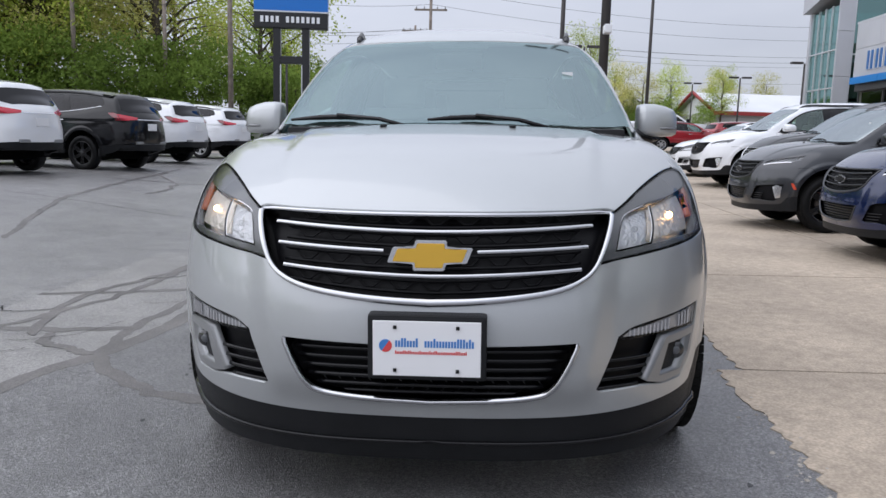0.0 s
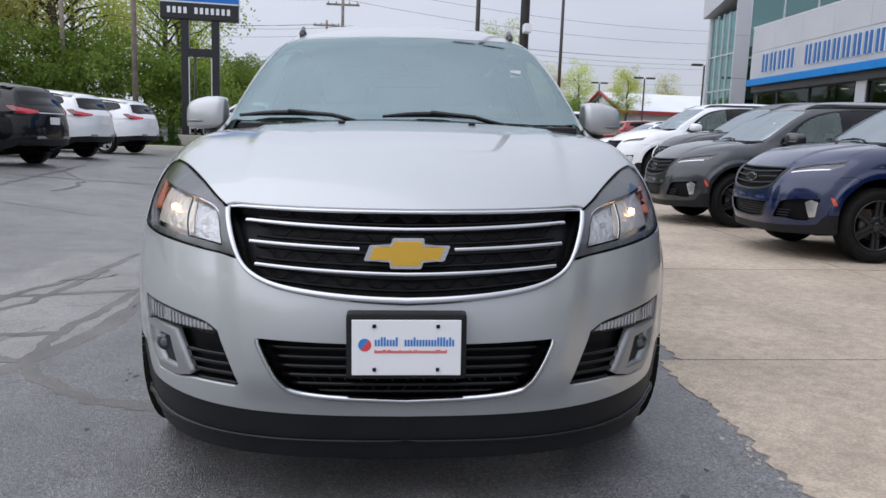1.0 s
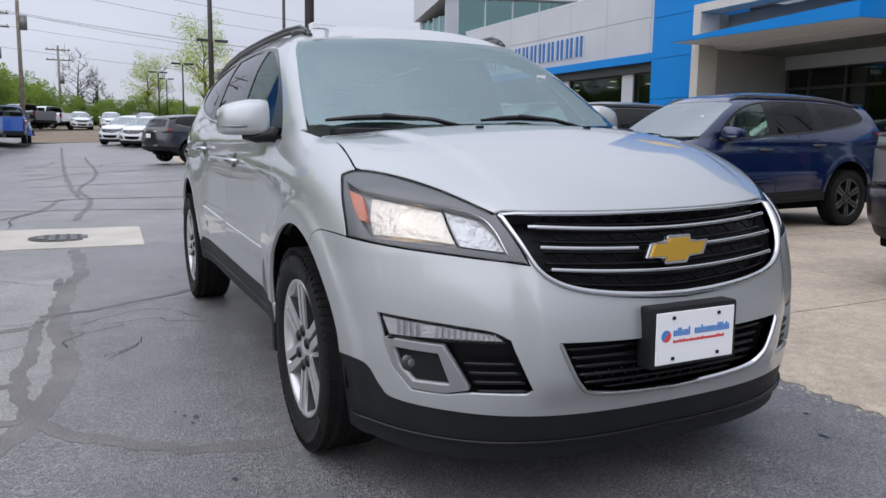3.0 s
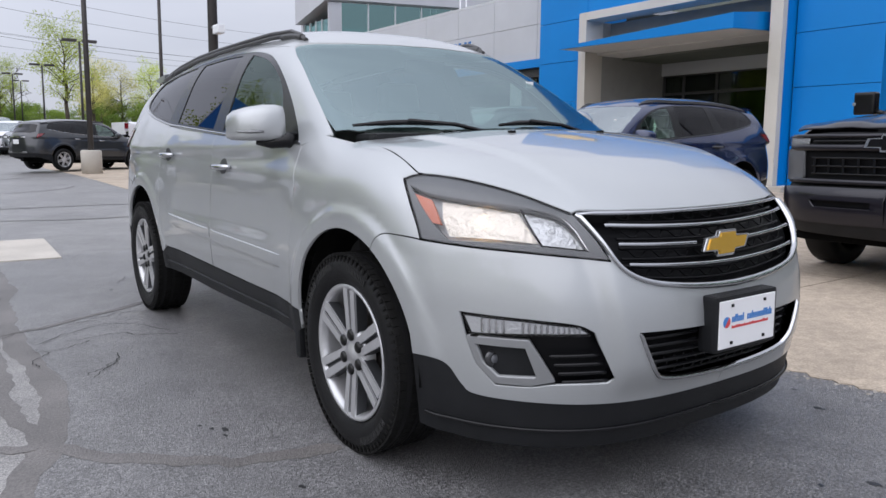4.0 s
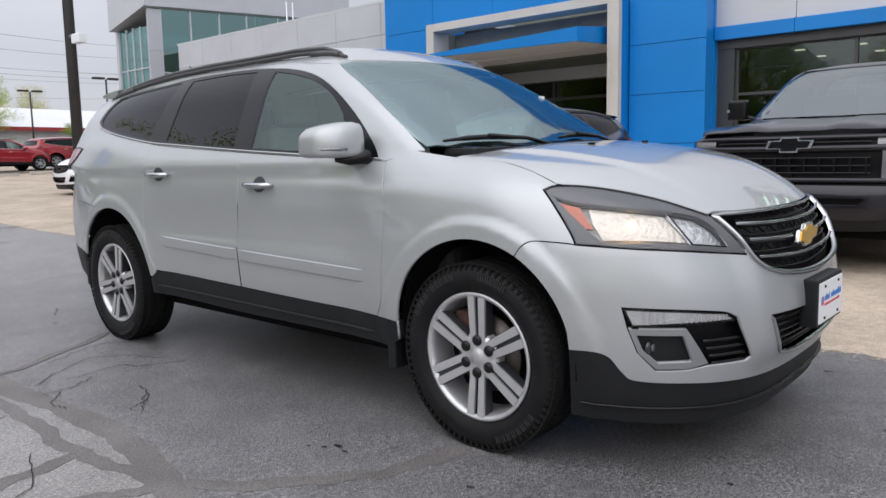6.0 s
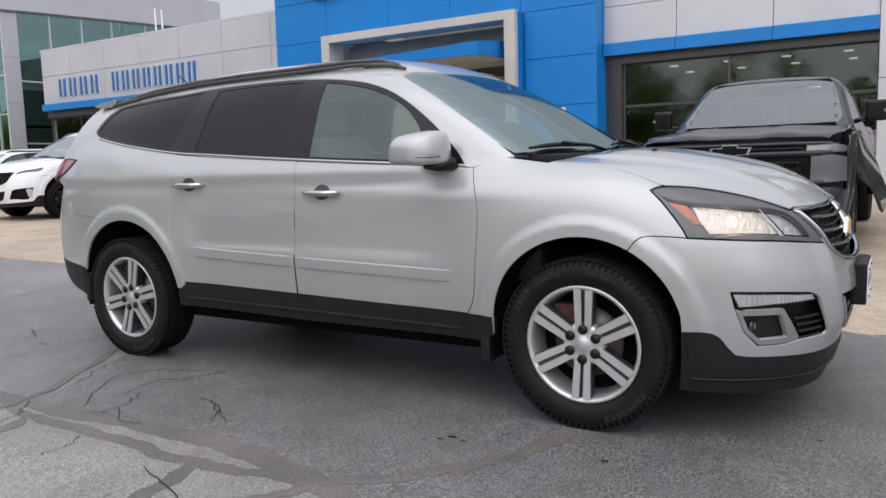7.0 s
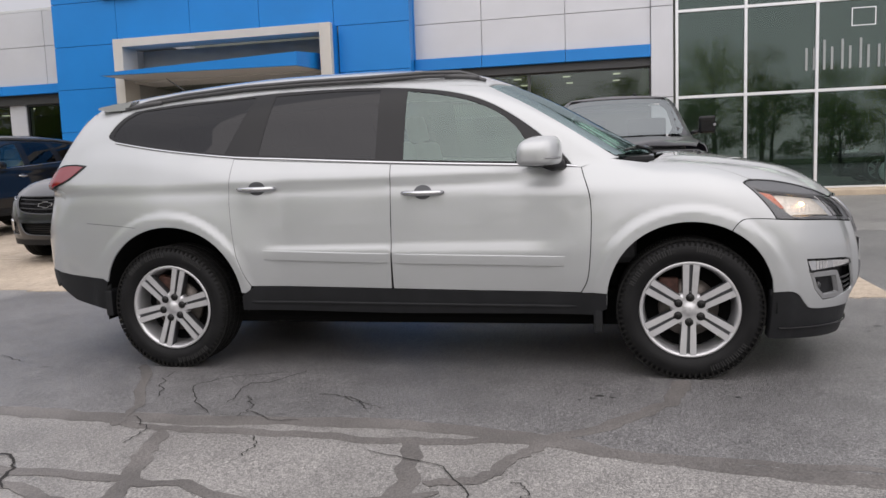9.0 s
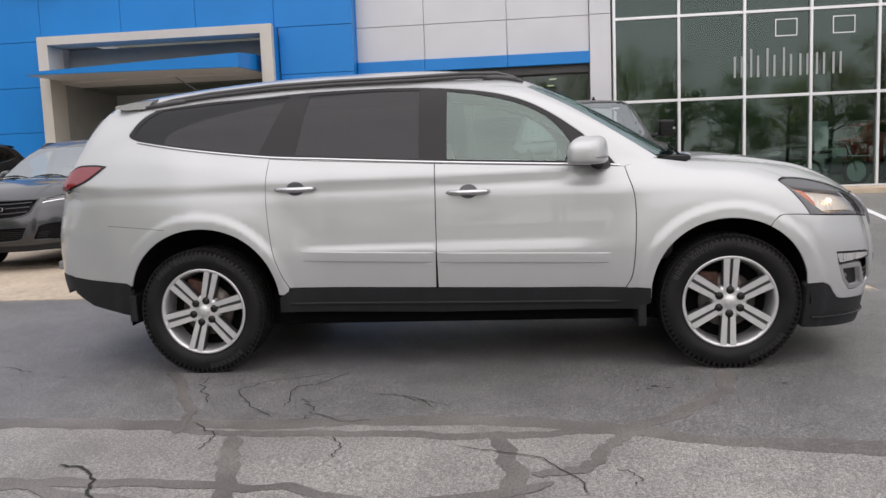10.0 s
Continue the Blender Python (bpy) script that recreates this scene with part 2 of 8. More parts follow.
def add_tube(bm, path, radius, sides=10, cap=True):
    """A round bar along a line of points; radius may be one number or one for each point."""
    pts = [Vector(p) for p in path]
    rs = radius if isinstance(radius, (list, tuple)) else [radius] * len(pts)
    rings = []
    up = None
    for i, p in enumerate(pts):
        d = (pts[min(i + 1, len(pts) - 1)] - pts[max(i - 1, 0)]).normalized()
        if up is None:
            up = d.orthogonal().normalized()
        up = (up - d * up.dot(d)).normalized()
        side = d.cross(up)
        rings.append([bm.verts.new(p + (up * math.cos(a) + side * math.sin(a)) * rs[i]) for a in (2 * math.pi * k / sides for k in range(sides))])
    for a, b in zip(rings, rings[1:]):
        for k in range(sides):
            f = bm.faces.new((a[k], b[k], b[(k + 1) % sides], a[(k + 1) % sides]))
            f.smooth = True
    if cap:
        bm.faces.new(rings[0])
        bm.faces.new(rings[-1][::-1])


def tube(name, path, radius, mat, parent=None, sides=10, label=""):
    bm = bmesh.new()
    add_tube(bm, path, radius, sides)
    return part(name, bm, mat, parent, label)


def add_lathe(bm, profile, axis, sides=48, closed=False):
    """Turn a profile of (radius, offset along the axis) round the x axis (axis: centre)."""
    c = Vector(axis)
    rings = [[bm.verts.new(c + Vector((o, r * math.cos(a), r * math.sin(a)))) for a in (2 * math.pi * k / sides for k in range(sides))] for r, o in profile]
    pairs = list(zip(rings, rings[1:])) + ([(rings[-1], rings[0])] if closed else [])
    for a, b in pairs:
        for k in range(sides):
            f = bm.faces.new((a[k], a[(k + 1) % sides], b[(k + 1) % sides], b[k]))
            f.smooth = True


def add_prism(bm, outline, depth, m=None):
    """A flat outline of (x, y) points, raised by depth along z, then laid by m."""
    m = m or Matrix.Identity(4)
    low = [bm.verts.new(m @ Vector((x, y, 0))) for x, y in outline]
    top = [bm.verts.new(m @ Vector((x, y, depth))) for x, y in outline]
    n = len(outline)
    bm.faces.new(low[::-1])
    bm.faces.new(top)
    for i in range(n):
        bm.faces.new((low[i], low[(i + 1) % n], top[(i + 1) % n], top[i]))


def smoothstep(v, a, b):
    t = np.clip((v - a) / (b - a), 0, 1)
    return t * t * (3 - 2 * t)

# ---------- ground ----------
def lot_height(x, y):
    """The lot rises gently to the showroom, to the row by the trees and up to the far end."""
    x, y = np.asarray(x, float), np.asarray(y, float)
    z = 0.0198 * np.clip(x, -4, 14.5) + 0.012
    z = z + 0.37 * smoothstep(-x, 3, 8)
    z = z + 0.20 * smoothstep(y, 9, 24) * smoothstep(x, -7, -1)
    return z + 0.036 * np.clip(y - 27, 0, 60) * smoothstep(y, 24, 36)


def ground_sheet(name, x0, x1, y0, y1, step, mat, lift, label):
    xs = np.unique(np.concatenate([np.arange(x0, x1, step), [x1]]))
    ys = np.unique(np.concatenate([np.arange(y0, y1, step), [y1]]))
    gx, gy = np.meshgrid(xs, ys, indexing="ij")
    gz = lot_height(gx, gy) + lift
    idx = np.arange(gx.size).reshape(gx.shape)
    faces = np.stack([idx[:-1, :-1], idx[1:, :-1], idx[1:, 1:], idx[:-1, 1:]], -1).reshape(-1, 4)
    ob = mesh_object(name, np.stack([gx, gy, gz], -1).reshape(-1, 3), faces, mat)
    return tagged(ob, label, "ground", kind="structure")


M_ASPHALT = material("old_grey_asphalt", (0.172, 0.166, 0.161), 0.38, spec=1.0, vary=0.2, scale=0.8, speckle=0.62, speckle_scale=170, bump=0.55, bump_scale=200)
add_grain(M_ASPHALT, 0.38, 75)
add_grain(M_ASPHALT, 0.18, 4.0, 4.0)
# paler tone for the lane on the far side of the sealed crack
M_PALEASPHALT = material("pale_asphalt", (0.214, 0.204, 0.194), 0.40, spec=1.0, vary=0.2, scale=0.9, speckle=0.62, speckle_scale=170, bump=0.5, bump_scale=200)
add_grain(M_PALEASPHALT, 0.34, 75)
add_grain(M_PALEASPHALT, 0.16, 4.0, 4.0)
# Darker paving tone, with shade and reflections beside the car put into the colour.
M_SHADEASPHALT = material("darker_shaded_asphalt", (0.142, 0.138, 0.138), 0.31, spec=1.0, vary=0.16, scale=1.1, speckle=0.75, speckle_scale=150, bump=0.7, bump_scale=170)
add_grain(M_SHADEASPHALT, 0.40, 70)
add_grain(M_SHADEASPHALT, 0.16, 5.0, 4.0)
M_CONCRETE = material("weathered_concrete", (0.46, 0.425, 0.375), 0.85, vary=0.12, scale=1.3, speckle=0.14, speckle_scale=90, bump=0.3, bump_scale=130)
far = 1600
rim_x = np.array([-far, -300, -80, -40, *np.arange(-20, 26, 1.0), 40, 80, 300, far])
rim_y = np.array([-far, -300, -60, -20, *np.arange(-10, 45, 1.0), 60, 100, 300, far])
gx, gy = np.meshgrid(rim_x, rim_y, indexing="ij")
idx = np.arange(gx.size).reshape(gx.shape)
faces = np.stack([idx[:-1, :-1], idx[1:, :-1], idx[1:, 1:], idx[:-1, 1:]], -1).reshape(-1, 4)
ground = mesh_object("ground", np.stack([gx, gy, lot_height(gx, gy)], -1).reshape(-1, 3), faces, M_ASPHALT)
tagged(ground, "dark grey patched asphalt of a car lot", "ground", kind="structure")


# dark strip along the concrete, pale lane beside it; their shared edge follows the sealed crack
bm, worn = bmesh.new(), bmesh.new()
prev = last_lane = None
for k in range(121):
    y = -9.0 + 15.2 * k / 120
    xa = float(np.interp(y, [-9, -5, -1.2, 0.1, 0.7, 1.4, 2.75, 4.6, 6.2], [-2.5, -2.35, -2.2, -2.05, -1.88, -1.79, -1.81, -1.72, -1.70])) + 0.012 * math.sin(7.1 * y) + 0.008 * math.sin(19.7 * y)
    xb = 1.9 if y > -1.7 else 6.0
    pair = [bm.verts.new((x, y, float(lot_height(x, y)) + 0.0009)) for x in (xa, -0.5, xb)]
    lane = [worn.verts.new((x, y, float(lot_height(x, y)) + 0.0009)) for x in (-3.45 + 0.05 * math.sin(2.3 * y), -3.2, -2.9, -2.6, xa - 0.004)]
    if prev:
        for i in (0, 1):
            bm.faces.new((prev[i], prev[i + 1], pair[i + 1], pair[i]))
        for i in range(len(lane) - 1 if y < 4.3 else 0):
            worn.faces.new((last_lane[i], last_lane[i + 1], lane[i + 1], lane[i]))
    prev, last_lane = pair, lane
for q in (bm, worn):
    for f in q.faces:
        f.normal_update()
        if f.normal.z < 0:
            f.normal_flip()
tagged(part("worn_lane", worn, M_PALEASPHALT, None), "pale asphalt lane beside the dark strip", "ground", kind="structure")
tagged(part("asphalt_patch", bm, M_SHADEASPHALT, None), "darker asphalt strip beside the concrete, shade by the car in its colour", "ground", kind="structure")


# ---------- concrete apron ----------
apron = new("pavement")
apron.empty_display_size = 0.1
tagged(apron, "pale weathered concrete slabs with dark joints", "pavement", kind="structure")
rnd = random.Random(5)


def slab(x0, x1, y0, y1, jag_low=0.0):
    """One slab on the slope; jag_low breaks its edge towards -x."""
    n = max(2, int((y1 - y0) / 0.045)) if jag_low else 2
    left = [(x0 + (rnd.uniform(-jag_low, jag_low) if jag_low else 0), y0 + (y1 - y0) * k / (n - 1)) for k in range(n)]
    ring = left + [(x1, y1), (x1, y0)]
    bm = bmesh.new()
    tilt = rnd.uniform(-0.002, 0.002)
    top = [bm.verts.new((x, y, float(lot_height(x, y)) + 0.006 + tilt)) for x, y in ring]
    low = [bm.verts.new((x, y, float(lot_height(x, y)) - 0.1)) for x, y in ring]
    bm.faces.new(top)
    for i in range(len(ring)):
        j = (i + 1) % len(ring)
        bm.faces.new((top[i], low[i], low[j], top[j]))
    bmesh.ops.recalc_face_normals(bm, faces=bm.faces)
    part("slab", bm, M_SLAB, apron)


M_SLAB = material("weathered_concrete_slab", (0.40, 0.33, 0.255), 0.85, vary=0.18, scale=1.1, speckle=0.2, speckle_scale=80, bump=0.35, bump_scale=120)
add_grain(M_SLAB, 0.14, 14.0, 5.0)
rows_y = [-1.75, 0.72] + [0.72 + 2.78 * k for k in range(1, 16)]
cols_x = [None, 3.98, 6.72, 9.46, 12.72]
for y0, y1 in zip(rows_y, rows_y[1:]):
    ym = (y0 + y1) / 2
    edge = float(np.interp(ym, [-1, 0, 3, 6, 16], [1.30, 1.33, 1.48, 1.64, 1.76]))
    for i in range(4):
        a, b = (edge if i == 0 else cols_x[i]), cols_x[i + 1]
        slab(a + (0.0 if i == 0 else 0.008), b - 0.008, y0 + 0.008, y1 - 0.008, 0.016 if (i == 0 and y0 > 0) else (0.026 if i == 0 else 0))
bm = bmesh.new()
for k in range(520):
    y = rnd.uniform(-1.78, 2.6) if k % 3 else rnd.uniform(-1.78, -0.3)
    x = 1.28 + rnd.gauss(0.01, 0.045) + 0.05 * max(0, y)
    r = rnd.uniform(0.002, 0.006) if k % 5 else rnd.uniform(0.005, 0.013)
    got = bmesh.ops.create_icosphere(bm, subdivisions=1, radius=r)
    z = float(lot_height(x, y))
    for v in got["verts"]:
        v.co = Vector((x + v.co.x * rnd.uniform(0.7, 1.3), y + v.co.y * rnd.uniform(0.7, 1.3), z + max(-0.004, v.co.z * 0.7)))
rub = part("broken_concrete", bm, material("broken_concrete", (0.36, 0.33, 0.29), 0.9, vary=0.2, scale=20, island=0.25), None)
tagged(rub, "crumbs of broken concrete along the slab edge", "rubble", kind="stuff")

# ---------- showroom ----------
M_PANEL = material("grey_metal_panel", (0.50, 0.51, 0.54), 0.42, 0.25, vary=0.05, scale=0.8)
M_BLUE = material("blue_metal_panel", (0.001, 0.178, 0.52), 0.38, spec=0.35, vary=0.05, scale=0.7)


# ---------- car bodies: one smooth solid, cut into panels ----------
from mathutils import geometry


class Line:
    """A smooth curve through (place, value) pairs."""

    def __init__(self, *pairs):
        self.x, self.y = np.array([p[0] for p in pairs], float), np.array([p[1] for p in pairs], float)
        s = np.diff(self.y) / np.diff(self.x)
        m = np.concatenate([[s[0]], (s[1:] + s[:-1]) / 2, [s[-1]]])
        for i in range(1, len(m) - 1):
            if s[i - 1] * s[i] <= 0:
                m[i] = 0
        self.m = m

    def __call__(self, v):
        v = np.clip(v, self.x[0], self.x[-1])
        i = np.clip(np.searchsorted(self.x, v) - 1, 0, len(self.x) - 2)
        h = self.x[i + 1] - self.x[i]
        t = (v - self.x[i]) / h
        a, b = self.y[i], self.y[i + 1]
        return a * (1 + 2 * t) * (1 - t) ** 2 + b * t * t * (3 - 2 * t) + h * (self.m[i] * t * (1 - t) ** 2 - self.m[i + 1] * t * t * (1 - t))


def smax(a, b, k):
    h = np.maximum(k - np.abs(a - b), 0) / k
    return np.maximum(a, b) + h * h * k * 0.25


def smin(a, b, k):
    return -smax(-a, -b, k)


class SuvShape:
    """Family SUV: x is left and right, the nose points to -y, front axle at y = 0, wheelbase 3.02 m."""
    SIDE = Line((0.1, 0.84), (0.25, 0.868), (0.36, 0.888), (0.46, 0.902), (0.55, 0.911), (0.64, 0.917), (0.72, 0.9205), (0.80, 0.9175), (0.90, 0.912), (0.98, 0.9065), (1.025, 0.9025), (1.06, 0.8965), (1.12, 0.883), (1.18, 0.866), (1.28, 0.83), (1.5, 0.72))
    NOSE = Line((0.1, 0.83), (0.22, 0.895), (0.32, 0.922), (0.42, 0.948), (0.55, 0.962), (0.66, 0.952), (0.74, 0.932), (0.80, 0.913), (0.86, 0.899), (0.92, 0.886), (0.97, 0.862), (1.02, 0.82), (1.10, 0.72), (1.2, 0.6), (1.5, 0.4))
    BLUNT = Line((0.1, 3.5), (0.3, 3.2), (0.45, 3.0), (0.6, 2.9), (0.75, 2.9), (0.85, 2.85), (0.95, 2.5), (1.1, 2.05), (1.5, 2.0))
    TAIL = Line((0.1, 0.86), (0.3, 0.97), (0.5, 1.06), (0.7, 1.08), (0.9, 1.08), (1.1, 1.08), (1.3, 0.97), (1.5, 0.78))
    TOP = Line((-1.2, 0.70), (-0.98, 0.86), (-0.90, 0.945), (-0.82, 1.002), (-0.70, 1.055), (-0.52, 1.108), (-0.37, 1.142), (-0.12, 1.183), (0.1, 1.203), (0.3, 1.208), (0.6, 1.207), (1.1, 1.235), (1.62, 1.262), (2.1, 1.29), (2.6, 1.33), (3.0, 1.39), (3.4, 1.45), (3.8, 1.44), (4.4, 1.36))
    ROOF = Line((0.4, 1.50), (0.75, 1.605), (0.95, 1.668), (1.2, 1.735), (1.6, 1.780), (2.0, 1.79), (2.5, 1.785), (3.0, 1.755), (3.4, 1.715), (3.75, 1.665), (4.2, 1.58))
    SCREEN = Line((1.0, -0.22), (1.10, -0.03), (1.19, 0.13), (1.30, 0.31), (1.42, 0.51), (1.54, 0.72), (1.64, 0.91), (1.74, 1.12), (1.9, 1.5))
    HATCH = Line((0.9, 4.15), (1.1, 4.10), (1.3, 3.99), (1.5, 3.86), (1.64, 3.76), (1.9, 3.6))
    hubs, flare = ((0.0, 0.385), (3.021, 0.385)), 0.037

    def __init__(self, sx=1.0, sy=1.0, sz=1.0):
        self.scale = np.array([sx, sy, sz])

    def field(self, p):
        p = np.asarray(p) / self.scale
        x, y, z = np.abs(p[..., 0]), p[..., 1], p[..., 2]
        w = self.SIDE(z)
        for hy, hz in self.hubs:
            r = np.hypot(y - hy, (z - hz) * 0.97)
            lip = 0.520 if hy < 1 else 0.545
            w = w + (self.flare if hy < 1 else self.flare * 0.8) * (0.58 * smoothstep(-r, -0.80, -0.50) + 0.36 * smoothstep(-r, -lip - 0.030, -lip + 0.024)) * smoothstep(-z, -1.20, -0.92)
        # door skins: tucked in above the moulding
        w = w - 0.012 * smoothstep(y, 0.56, 0.90) * smoothstep(-y, -2.48, -2.25) * smoothstep(z, 0.706, 0.756)
        w = w * (1 - 0.022 * smoothstep(y, 3.05, 3.5))
        n = self.BLUNT(z)
        ahead, behind = np.maximum(-y, 0), np.maximum(y - 3.1, 0)
        snout = 0.027 * smoothstep(-x, -0.555 + 0.12 * (0.72 - z), -0.475 + 0.12 * (0.72 - z)) * smoothstep(z, 0.36, 0.47) * smoothstep(-z, -1.0, -0.84)
        u = (np.power(x / w, n) + np.power(ahead / (self.NOSE(z) + snout), n) + np.power(behind / self.TAIL(z), 4.0))
        plan = (np.power(np.maximum(u, 1e-9), 1 / n) - 1) * 0.92
        top = z - (self.TOP(y) - 0.055 * (x / 0.85) ** 2 + 0.015 * smoothstep(-x, -0.60 - 0.12 * y, -0.55 - 0.12 * y) * smoothstep(-y, -0.2, 0.05) * smoothstep(y, -0.86, -0.55))
        body = smax(plan, top, 0.15)
        g = 0.862 - (z - 1.18) * 0.375 - 0.05 * (z - 1.18) ** 2 - 0.055 * smoothstep(-y, -1.2, -0.2) - 0.055 * np.maximum((y - 2.5) / 1.3, 0) ** 2
        pane = (x - g) * 0.92
        roof = (z - (self.ROOF(y) - (0.045 + 0.035 * smoothstep(y, 0.9, 1.5)) * (x / 0.6) ** (2 + 1.5 * smoothstep(y, 0.9, 1.5)))) * 0.97
        screen = (self.SCREEN(z) + 0.30 * x * x - y) * 0.5
        hatch = (y - (self.HATCH(z) - 0.25 * x * x)) * 0.9
        green = smax(smax(pane, roof, 0.13), smax(screen, hatch, 0.05), 0.07)
        green = smax(green, (1.12 - z) * 0.9, 0.04)
        return smin(body, green, 0.05)

    def normal(self, p):
        e = 0.004
        g = np.stack([self.field(p + np.eye(3)[i] * e) - self.field(p - np.eye(3)[i] * e) for i in range(3)], -1)
        return g / np.maximum(np.linalg.norm(g, axis=-1, keepdims=True), 1e-9)

    def cast(self, origins, aim, reach=5.5, steps=160):
        """Where lines along aim enter the solid from outside."""
        o, d = np.asarray(origins, float), np.asarray(aim, float)
        s = np.linspace(reach, -reach, steps)
        hit, low, high = np.zeros(len(o), bool), np.zeros(len(o)), np.full(len(o), reach)
        best, best_f = np.zeros(len(o)), np.full(len(o), 1e9)
        for k in range(1, steps):
            todo = ~hit
            if not todo.any():
                break
            f = self.field(o[todo] + s[k] * d)
            i = np.where(todo)[0]
            better = f < best_f[i]
            best_f[i[better]], best[i[better]] = f[better], s[k]
            now = i[f < 0]
            hit[now], low[now], high[now] = True, s[k], s[k - 1]
        for _ in range(26):
            mid = (low + high) / 2
            inside = self.field(o + mid[:, None] * d) < 0
            low, high = np.where(inside, mid, low), np.where(inside, high, mid)
        t = np.where(hit, (low + high) / 2, best)
        return o + t[:, None] * d

    def front(self, x, z):
        return self.cast([(x, 0, z)], (0, -1, 0))[0]

    def side(self, y, z):
        return self.cast([(0, y, z)], (-1, 0, 0))[0]

    def top(self, x, y):
        return self.cast([(x, y, 0)], (0, 0, 1))[0]


def bend(points, every=6, closed=False):
    """A smooth line through points."""
    p = [np.asarray(v, float) for v in points]
    out = []
    n = len(p)
    for i in range(n if closed else n - 1):
        a, b = p[i], p[(i + 1) % n]
        a0 = p[i - 1] if (i > 0 or closed) else 2 * a - b
        b0 = p[(i + 2) % n] if (i + 2 < n or closed) else 2 * b - a
        for k in range(every):
            t = k / every
            out.append(0.5 * (2 * a + (b - a0) * t + (2 * a0 - 5 * a + 4 * b - b0) * t * t + (3 * a - a0 - 3 * b + b0) * t ** 3))
    if not closed:
        out.append(p[-1])
    return out


def inside(poly, pts):
    x, y = pts[:, 0], pts[:, 1]
    got = np.zeros(len(pts), bool)
    j = len(poly) - 1
    for i in range(len(poly)):
        (xi, yi), (xj, yj) = poly[i], poly[j]
        if yi != yj:
            got ^= ((yi > y) != (yj > y)) & (x < (xj - xi) * (y - yi) / (yj - yi) + xi)
        j = i
    return got


def spaced(poly, step):
    out = []
    for i in range(len(poly)):
        a, b = poly[i], poly[(i + 1) % len(poly)]
        d = np.linalg.norm(b - a)
        if d < 1e-6:
            continue
        n = max(1, int(math.ceil(d / step)))
        out += [a + (b - a) * k / n for k in range(n)]
    return np.array(out)


def shrink(poly, gap):
    """Moves a closed 2D outline inwards by gap."""
    poly = np.asarray(poly)
    area = np.sum(poly[:, 0] * np.roll(poly[:, 1], -1) - np.roll(poly[:, 0], -1) * poly[:, 1])
    s = np.sign(area)
    a, b = np.roll(poly, 1, 0), np.roll(poly, -1, 0)
    t1, t2 = poly - a, b - poly
    t1 /= np.maximum(np.linalg.norm(t1, axis=1, keepdims=True), 1e-9)
    t2 /= np.maximum(np.linalg.norm(t2, axis=1, keepdims=True), 1e-9)
    n = np.stack([-(t1 + t2)[:, 1], (t1 + t2)[:, 0]], 1) * s
    ln = np.linalg.norm(n, axis=1, keepdims=True)
    n = n / np.maximum(ln, 1e-9) / np.maximum(ln / 2, 0.5)
    return poly + n * gap


def plane_axes(aim):
    d = Vector(aim).normalized()
    e1 = d.cross(Vector((0, 0, 1))) if abs(d.z) < 0.95 else Vector((1, 0, 0))
    e1.normalize()
    e2 = e1.cross(d).normalized()
    return np.array(d), np.array(e1), np.array(e2)


